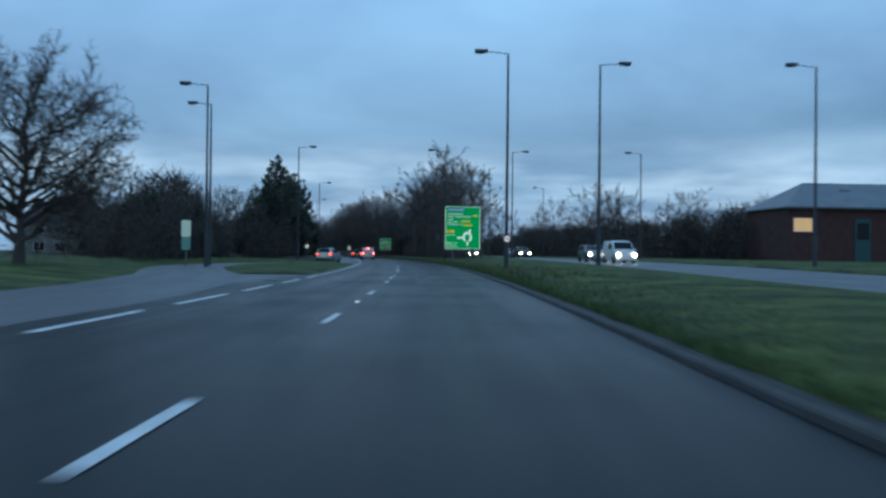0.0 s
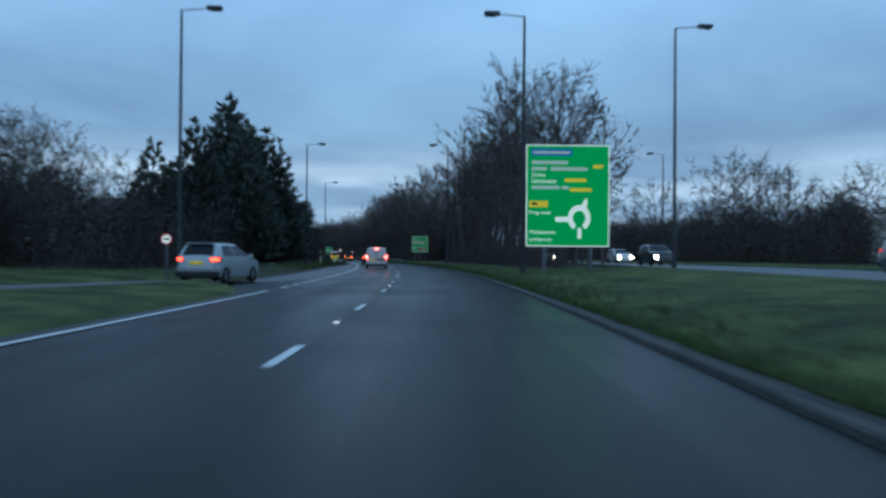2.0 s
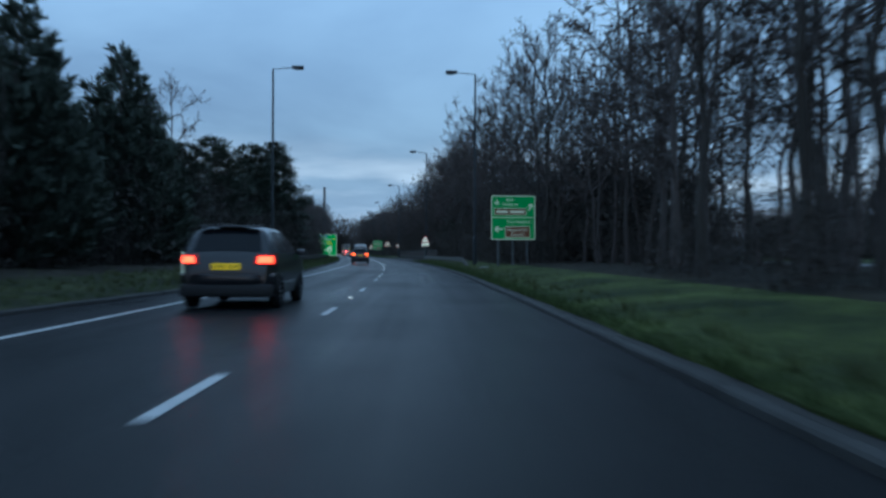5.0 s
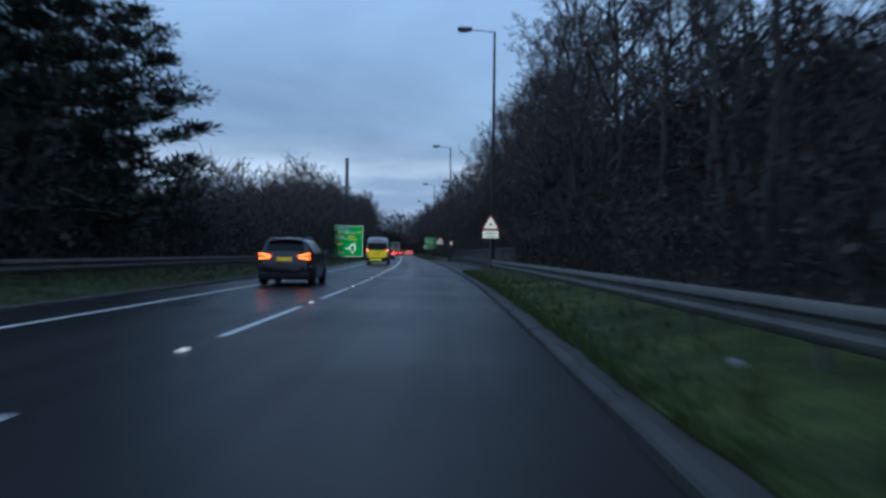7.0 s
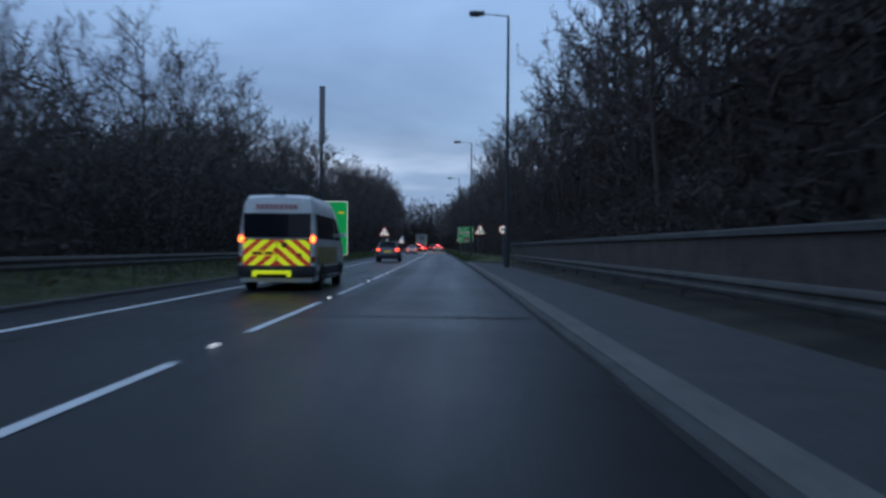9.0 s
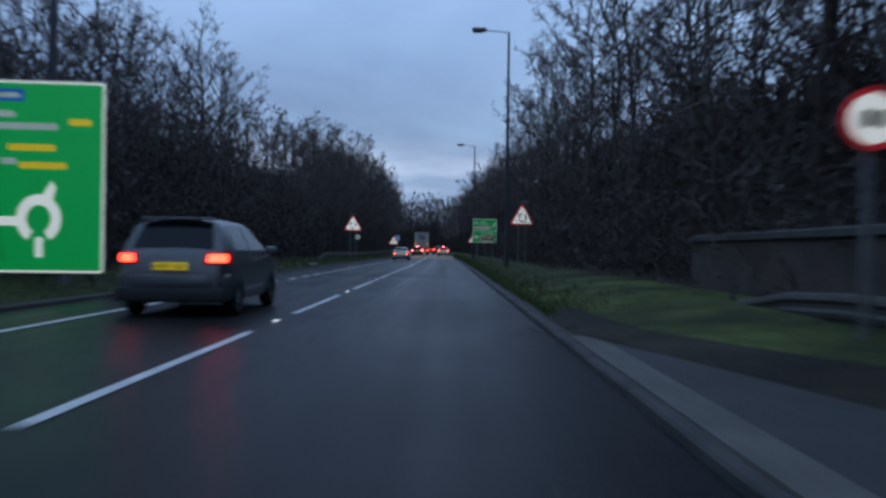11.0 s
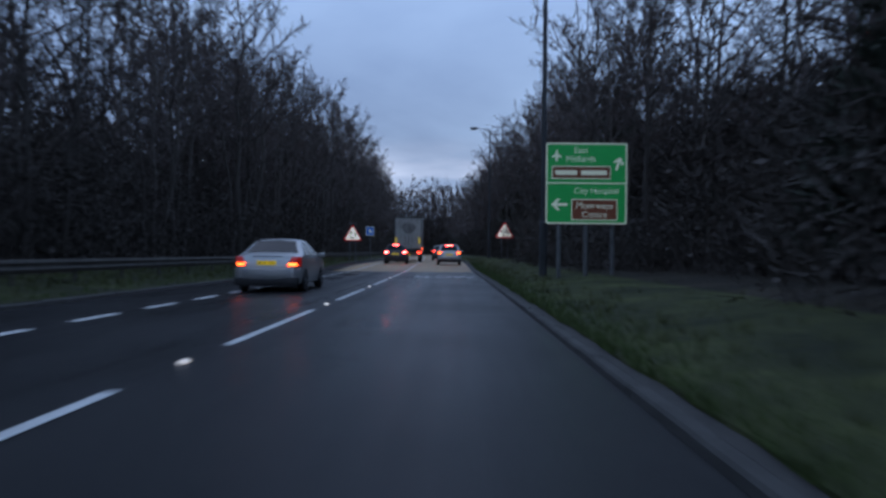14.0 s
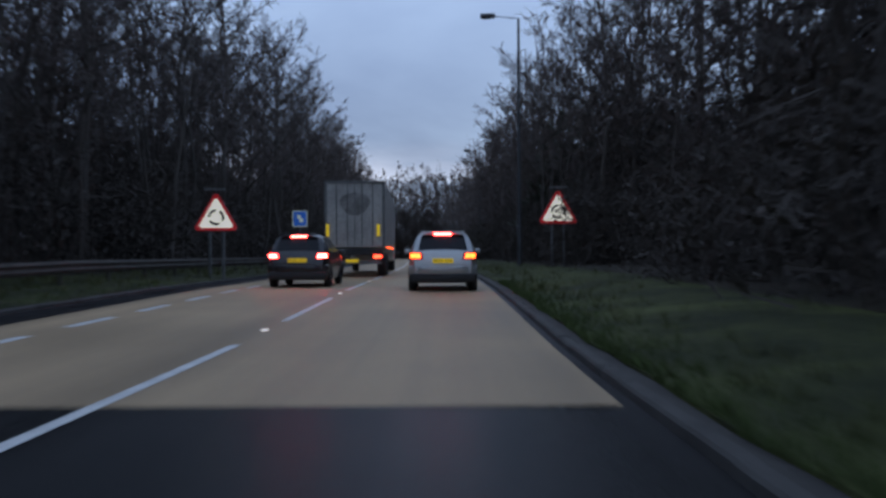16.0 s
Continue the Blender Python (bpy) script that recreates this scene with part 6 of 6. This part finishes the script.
def wood(name, spots, label, fine=0.03, dense=(9, 5, 4, 3), spread=3.5):
    """Trees that stand too deep or too far to be told apart."""
    src = []
    for i in range(3):
        V, F, TV, TF = bare_tree(90 + i, 13.0, spread, 0.16, 1 + i % 2, *dense, fine)
        src.append((np.array([tuple(v) for v in V + TV]), F + [tuple(k + len(V) for k in f) for f in TF]))
    VS, FS, n = [], [], 0
    for s, o, q in spots:
        v, f = src[rnd.randrange(3)]
        a = rnd.uniform(0, 6.28)
        p = at(s, o, 0.2)
        w = np.empty_like(v)
        w[:, 0] = (v[:, 0] * math.cos(a) - v[:, 1] * math.sin(a)) * q + p.x
        w[:, 1] = (v[:, 0] * math.sin(a) + v[:, 1] * math.cos(a)) * q + p.y
        w[:, 2] = v[:, 2] * q + p.z
        VS.append(w)
        FS += [tuple(i + n for i in t) for t in f]
        n += len(v)
    me = bpy.data.meshes.new(name)
    me.from_pydata(np.concatenate(VS).tolist(), [], FS)
    me.materials.append(TWIG)
    tagged(new(name, me), label, "woodland", kind="stuff")


spots = []
s = 116.0
while s < 596:
    if s < 200:
        spots.append((s, kr(s) + rnd.uniform(7.0, 10.5), mix(RIGHT, s) * rnd.uniform(0.9, 1.05)))
        spots.append((s + 1.5, kr(s) + rnd.uniform(7.0, 10.5), mix(RIGHT, s) * rnd.uniform(0.7, 1.0)))
    else:
        spots.append((s, kr(s) + 4.8 + rnd.uniform(3.4, 7.5), mix(RIGHT, s) * rnd.uniform(0.9, 1.1)))
        if s > 500:
            spots.append((s, kr(s) + 4.6 + rnd.uniform(0, 2.4), rnd.uniform(1.1, 1.35)))
    s += 3.0 * rnd.uniform(0.8, 1.2)
wood("wood_right", spots, "deep wood of bare dark trees on the right-hand side")
spots = []
s = 246.0
while s < 596:
    spots.append((s, kl(s) - 5.4 - rnd.uniform(3.2, 8.0), mix(LEFT, s) * rnd.uniform(0.95, 1.12) * (0.85 if s < 335 else 1.05)))
    if s > 520:
        spots.append((s, kl(s) - 3.4 - rnd.uniform(0, 2.5), rnd.uniform(1.25, 1.5)))
    s += (4.2 if 362 < s < 424 else 2.0) * rnd.uniform(0.8, 1.2)
wood("wood_left", spots, "deep wood of bare dark trees on the left-hand side")
spots = [(597 + rnd.uniform(0, 24), -24 + 0.45 * k, rnd.uniform(1.4, 1.72)) for k in range(120)]
wood("wood_far", spots, "far wood of bare trees that closes the road's view", 0.055, (13, 4, 3, 3), 2.2)
for p in protos:
    for o in (*p.children_recursive, p):
        bpy.data.objects.remove(o)


# undergrowth: stems, brambles and leaves that nobody could count
def shrub(seed, stems, height, leaves, big=1.0, brush=0, thick=0.012):
    r = random.Random(seed)
    V, F = [], []
    for i in range(stems):
        a = r.uniform(0, 6.28)
        p = Vector((math.cos(a), math.sin(a), 0)) * r.uniform(0, 0.7)
        st = bend(r, p, Vector((math.cos(a) * 0.5, math.sin(a) * 0.5, 1.1)), height * r.uniform(0.5, 1.05), 3, 0.22, 0.0)
        tube(V, F, st, [0.022, 0.016, 0.010, 0.004], 3)
        for c in range(11):
            f = r.uniform(0.15, 1)
            j = min(int(f * 3), 2)
            b = st[j].lerp(st[j + 1], f * 3 - j)
            sliver(V, F, b, b + Vector((r.uniform(-1, 1), r.uniform(-1, 1), r.uniform(-0.2, 1))) * height * 0.26, 0.012, Vector((r.uniform(-1, 1), r.uniform(-1, 1), 0)).normalized())
    for i in range(brush):
        # thin crossing rods that close the shrub's inside
        a, z = r.uniform(0, 6.28), r.uniform(0.0, 0.95) * height
        d = r.uniform(0, 1) ** 0.6 * height * 0.5 * (1.1 - 0.5 * z / height)
        p = Vector((math.cos(a) * d, math.sin(a) * d, z))
        u = Vector((r.uniform(-1, 1), r.uniform(-1, 1), r.uniform(-0.4, 1.2))).normalized()
        sliver(V, F, p, p + u * height * r.uniform(0.12, 0.3), thick, u.cross(Vector((r.uniform(-1, 1), r.uniform(-1, 1), r.uniform(-1, 1)))).normalized())
    for i in range(leaves):
        a, d, z = r.uniform(0, 6.28), r.uniform(0, 1) ** 0.6 * height * 0.48, r.uniform(0.02, 0.8) * height
        d *= 1.1 - 0.55 * z / height
        p = Vector((math.cos(a) * d, math.sin(a) * d, z))
        u = Vector((r.uniform(-1, 1), r.uniform(-1, 1), r.uniform(-1, 1))).normalized()
        w = u.orthogonal().normalized()
        q = r.uniform(0.035, 0.10) * big
        n = len(V)
        V += [p, p + (u * 0.6 + w * 0.45) * q, p + u * q * 1.3, p + (u * 0.6 - w * 0.45) * q]
        F += [(n, n + 1, n + 2, n + 3)]
    return np.array([tuple(v) for v in V]), F


kinds = [shrub(70 + i, 7, 2.6, 110, 1.35, 210, 0.014) for i in range(4)]
coarse = [shrub(80 + i, 4, 2.6, 30, 1.6, 600, 0.019) for i in range(4)]


def thicket(name, spots, label, of=None):
    VS, FS, n = [], [], 0
    for s, o, z, q in spots:
        v, f = (of or kinds)[rnd.randrange(4)]
        a = rnd.uniform(0, 6.28)
        c, d = math.cos(a), math.sin(a)
        p = at(s, o, z)
        g = q * rnd.uniform(0.95, 1.6)
        w = np.empty_like(v)
        w[:, 0] = (v[:, 0] * c - v[:, 1] * d) * q * 1.15 + p.x
        w[:, 1] = (v[:, 0] * d + v[:, 1] * c) * q * 1.15 + p.y
        w[:, 2] = v[:, 2] * g + p.z
        VS.append(w)
        FS += [tuple(i + n for i in t) for t in f]
        n += len(v)
    me = bpy.data.meshes.new(name)
    me.from_pydata(np.concatenate(VS).tolist(), [], FS)
    me.materials.append(BRAMBLE)
    tagged(new(name, me), label, "undergrowth", kind="stuff")


spots, s = [], 112.0
while s < 450:
    e = kr(s) + (8.6 if 170 < s < 193 else 7.0 if 386 < s < 402 or 438 < s < 454 else 4.3) + paved(s) * 0.9
    low = 0.55 if s < 185 else 1.0
    for d in ((0.3, 2.4) if s < 185 else (0.2, 2.2)):
        spots.append((s + rnd.uniform(-0.8, 0.8), e + d + rnd.uniform(-0.4, 0.6), 0.2, low * rnd.uniform(0.7, 1.35)))
    s += 2.5 if s < 185 else 2.2
deep = []
for k in range(95):
    deep.append((450 + 2.0 * k, kr(450 + 2.0 * k) + rnd.uniform(4.4, 6.6), 0.2, rnd.uniform(0.9, 1.4)))
s = 200.0
while s < 700:
    deep.append((s, kr(s) + rnd.uniform(8.5, 11.5), 0.2, rnd.uniform(1.7, 2.4)))
    s += 2.2
for k in range(24):
    deep.append((184 + 1.6 * k, kr(184) + rnd.uniform(9.5, 12.5), 0.2, rnd.uniform(1.5, 2.1)))
s = 230.0
while s < 560:
    deep.append((s, kr(s) + rnd.uniform(12.5, 16.0), 0.2, rnd.uniform(2.4, 3.1)))
    s += 3.2
thicket("thicket_right", deep, "dense dark thicket inside the right-hand wood", coarse)
thicket("undergrowth_right", spots, "dark tangled undergrowth below the right-hand trees")
spots, s = [], 100.0
while s < 450:
    e = kl(s) - (7.5 if s < 190 else 4.6)
    for d in (0.0, 2.2):
        spots.append((s + rnd.uniform(-0.8, 0.8), e - d + rnd.uniform(-0.6, 0.4), 0.35, rnd.uniform(0.8, 1.5)))
    s += 2.3
for k in range(30):
    spots.append((78 + k * 1.3, -25 - 0.12 * k + rnd.uniform(-2.5, 2.5), 0.4, rnd.uniform(0.9, 1.7)))
for k in range(44):
    spots.append((68 + k * 1.05, -20.5 - 0.06 * k + rnd.uniform(-2.5, 2.5), 0.4, rnd.uniform(0.9, 1.6)))
deep = []
for k in range(95):
    deep.append((450 + 2.0 * k, kl(450 + 2.0 * k) - rnd.uniform(4.4, 6.6), 0.3, rnd.uniform(1.0, 1.6)))
s = 196.0
while s < 700:
    deep.append((s, kl(s) - rnd.uniform(9.0, 12.0), 0.3, (1.75 if s < 246 else 1.3 if s < 285 else 1.9) * rnd.uniform(0.85, 1.2)))
    s += 2.2
s = 300.0
while s < 560:
    deep.append((s, kl(s) - rnd.uniform(12.5, 16.0), 0.3, rnd.uniform(2.4, 3.1)))
    s += 3.2
for k in range(44):
    deep.append((92 + k * 0.75 + rnd.uniform(-1, 1), -23 - rnd.uniform(0, 11), 0.3, rnd.uniform(1.6, 2.5)))
for k in range(70):
    deep.append((597 + rnd.uniform(0, 24), -28 + 0.9 * k, 0.2, rnd.uniform(1.8, 2.8)))
thicket("thicket_left", deep, "dense dark thicket inside the left-hand wood", coarse)
thicket("undergrowth_left", spots, "dark tangled hedge and undergrowth along the road")


spots = []
for k in range(130):
    s = 102 + k * 2.2
    spots.append((s, mix(OPP_F, s) + 7 + rnd.uniform(-1, 5) + (14 if s < 118 else 0), 0.3 + rise(s), rnd.uniform(0.8, 1.7)))
for k in range(150):
    s = 113 + k * 1.0
    spots.append((s, mix(OPP_F, s) + 22 + rnd.uniform(-4, 4), 0.3, rnd.uniform(1.4, 2.2)))
thicket("hedge_far", spots, "dark hedge beyond the far carriageway", coarse)


# grass blades close to the kerbs
def blades(name, count, where, label):
    r = np.random.default_rng(5)
    V = np.empty((count, 3, 3))
    for i in range(count):
        s, o, z = where(r)
        p = at(s, o, z)
        a, h, w = r.uniform(0, 6.28), r.uniform(0.04, 0.15), r.uniform(0.008, 0.02)
        t = (p.x + r.normal(0, 0.04), p.y + r.normal(0, 0.04), p.z + h)
        V[i] = ((p.x - math.cos(a) * w, p.y - math.sin(a) * w, p.z - 0.01), (p.x + math.cos(a) * w, p.y + math.sin(a) * w, p.z - 0.01), t)
    me = bpy.data.meshes.new(name)
    me.from_pydata(V.reshape(-1, 3).tolist(), [], np.arange(count * 3).reshape(-1, 3).tolist())
    me.materials.append(BLADE)
    tagged(new(name, me), label, "grass", kind="stuff")


def tussocks(name, count, where, label):
    """Tufts of longer, paler grass, eight or nine blades each."""
    r = np.random.default_rng(8)
    V = []
    for i in range(count):
        s, o, z = where(r)
        p = at(s, o, z)
        tall_ = r.uniform(0.14, 0.34)
        for k in range(9):
            a, out = r.uniform(0, 6.28), r.uniform(0.02, 0.16)
            q = (p.x + math.cos(a) * out * 0.5, p.y + math.sin(a) * out * 0.5)
            V.append((q[0] - math.sin(a) * 0.012, q[1] + math.cos(a) * 0.012, p.z - 0.02))
            V.append((q[0] + math.sin(a) * 0.012, q[1] - math.cos(a) * 0.012, p.z - 0.02))
            V.append((p.x + math.cos(a) * out * 1.8, p.y + math.sin(a) * out * 1.8, p.z + tall_ * r.uniform(0.5, 1.0)))
    me = bpy.data.meshes.new(name)
    me.from_pydata(V, [], np.arange(len(V)).reshape(-1, 3).tolist())
    me.materials.append(TUSSOCK)
    tagged(new(name, me), label, "grass", kind="stuff")


def tuft_right(r):
    s = r.uniform(30, 398)
    s += 72 if s > 245 else 0
    d = r.uniform(0.3, 4.2)
    return s, kr(s) + 0.35 + d, 0.13 + 0.03 * min(d, 3.0)


def tuft_left(r):
    s = r.uniform(120, 460)
    d = r.uniform(0.3, 4.0)
    return s, kl(s) - 0.2 - d, 0.1 + 0.06 * d


def right_spot(r):
    s = r.uniform(0, 368)
    s += 72 if s > 245 else 0
    d = r.uniform(0, 1) ** 2.2 * 4.2
    return s, kr(s) + 0.3 + ragged(s) + paved(s) + d, 0.1 + 0.03 * min(d, 3.0)


def left_spot(r):
    s = r.uniform(120, 440)
    d = r.uniform(0, 1) ** 1.4 * 4.0
    return s, kl(s) - 0.16 - d, 0.09 + 0.06 * d


blades("grass_blades_right", 110000, right_spot, "short rough verge grass along the right kerb")
blades("grass_blades_left", 30000, left_spot, "short rough verge grass along the left kerb")

tussocks("grass_tussocks_right", 4200, tuft_right, "scattered tufts of longer grass on the right-hand verge")
tussocks("grass_tussocks_left", 2200, tuft_left, "scattered tufts of longer grass on the left-hand verge")


# ---- buildings ----
BRICK = plain("red_brick", (0.065, 0.03, 0.026), 0.9, vary=0.35, scale=1.2, bump=0.5)
SLATE = plain("grey_roof_sheet", (0.16, 0.18, 0.2), 0.6, vary=0.15, scale=0.6)
TILES = plain("roof_tiles", (0.05, 0.04, 0.038), 0.85, vary=0.3, scale=2.0, bump=0.4)
RENDER = plain("house_render", (0.2, 0.19, 0.17), 0.85, vary=0.2, scale=0.9)
FRAME = plain("white_frame", (0.55, 0.55, 0.53), 0.5)
TEAL = plain("teal_door", (0.02, 0.07, 0.07), 0.5)
ROOM = lit("lit_room", (1.0, 0.55, 0.22), 0.36)


def window(parent, x, z, w, h, y, glass):
    bm = bmesh.new()
    box(bm, (x, y - 0.03, z + h / 2 + 0.0), (w + 0.14, 0.06, 0.07)); box(bm, (x, y - 0.03, z - h / 2), (w + 0.2, 0.12, 0.07))
    box(bm, (x - w / 2, y - 0.03, z), (0.07, 0.06, h)); box(bm, (x + w / 2, y - 0.03, z), (0.07, 0.06, h)); box(bm, (x, y - 0.03, z), (0.05, 0.05, h))
    f = part("window", bm, FRAME, parent)
    bm = bmesh.new(); box(bm, (x, y - 0.012, z), (w - 0.06, 0.02, h - 0.06)); part("pane", bm, glass, f)


def building(name, s, o, turn, w, d, eave, ridge, wall, roof, label, z=0.3):
    t = thing(name, place(s, o, z, turn), label, "building")
    bm = bmesh.new(); box(bm, (0, d / 2, eave / 2 - 0.3), (w, d, eave + 0.6)); part("wall", bm, wall, t)
    bm = bmesh.new()
    a = [bm.verts.new(v) for v in ((-w / 2 - 0.4, -0.4, eave), (w / 2 + 0.4, -0.4, eave), (w / 2 + 0.4, d + 0.4, eave), (-w / 2 - 0.4, d + 0.4, eave))]
    lo = [bm.verts.new(v.co - Vector((0, 0, 0.18))) for v in a]
    r = [bm.verts.new((-w / 2 + d * 0.42, d / 2, ridge)), bm.verts.new((w / 2 - d * 0.42, d / 2, ridge))]
    for q in ((a[0], a[1], r[1], r[0]), (a[2], a[3], r[0], r[1]), (a[1], a[2], r[1]), (a[3], a[0], r[0]), tuple(lo[::-1])):
        bm.faces.new(q)
    for i in range(4):
        bm.faces.new((lo[i], lo[(i + 1) % 4], a[(i + 1) % 4], a[i]))
    part("roof", bm, roof, t)
    return t


b = building("office_building", 99, 58.2, 0, 22, 11, 6.8, 10.1, BRICK, SLATE, "two-storey red brick building with a grey roof and a lit window")
window(b, -9.2, 4.6, 2.3, 1.6, 0, ROOM)
for x in (3.4, 6.6, 9.2):
    window(b, x, 4.0, 1.6, 1.4, 0, GLASS); window(b, x, 1.4, 1.6, 1.3, 0, GLASS)
bm = bmesh.new(); box(bm, (-1.7, -0.06, 2.7), (2.0, 0.14, 5.4), 0.02); st_ = part("stair_glazing", bm, TEAL, b, "tall dark teal glazed stair bay")
bm = bmesh.new(); box(bm, (-1.7, -0.15, 3.9), (1.5, 0.03, 2.0)); part("pane", bm, GLASS, st_)
bm = bmesh.new(); box(bm, (-11.4, -0.3, 6.35), (0.3, 0.3, 0.3)); box(bm, (0, -0.42, 6.5), (22.6, 0.12, 0.14), 0.03); part("gutter", bm, BLACK, b)
bm = bmesh.new(); box(bm, (-2, 4, 8.7), (1.4, 1.2, 0.9), 0.05); part("roof_vent", bm, SLATE, b)

for s, o, turn, label in ((146, -48.5, 8, "dark two-storey house with a hipped tiled roof behind the trees"), (128, -66, 4, "two-storey house with pale windows and a hipped roof"), (168, -33, 10, "low dark house with a tiled roof behind the hedge")):
    h = building("house", s, o, turn, 13, 9, 5.2, 9.6 if s < 160 else 8.0, RENDER, TILES, label)
    for x in (-4.2, -1.2, 2.2, 4.8):
        window(h, x, 3.9, 1.5, 1.2, 0, GLASS); window(h, x, 1.3, 1.6, 1.4, 0, GLASS)
    bm = bmesh.new(); box(bm, (2.0, 4.5, 9.4 if s < 160 else 7.8), (1.0, 0.7, 2.0), 0.03); box(bm, (1.75, 4.5, 10.6 if s < 160 else 9.0), (0.25, 0.25, 0.4)); box(bm, (2.25, 4.5, 10.6 if s < 160 else 9.0), (0.25, 0.25, 0.4))
    part("chimney", bm, BRICK_DARK, h)
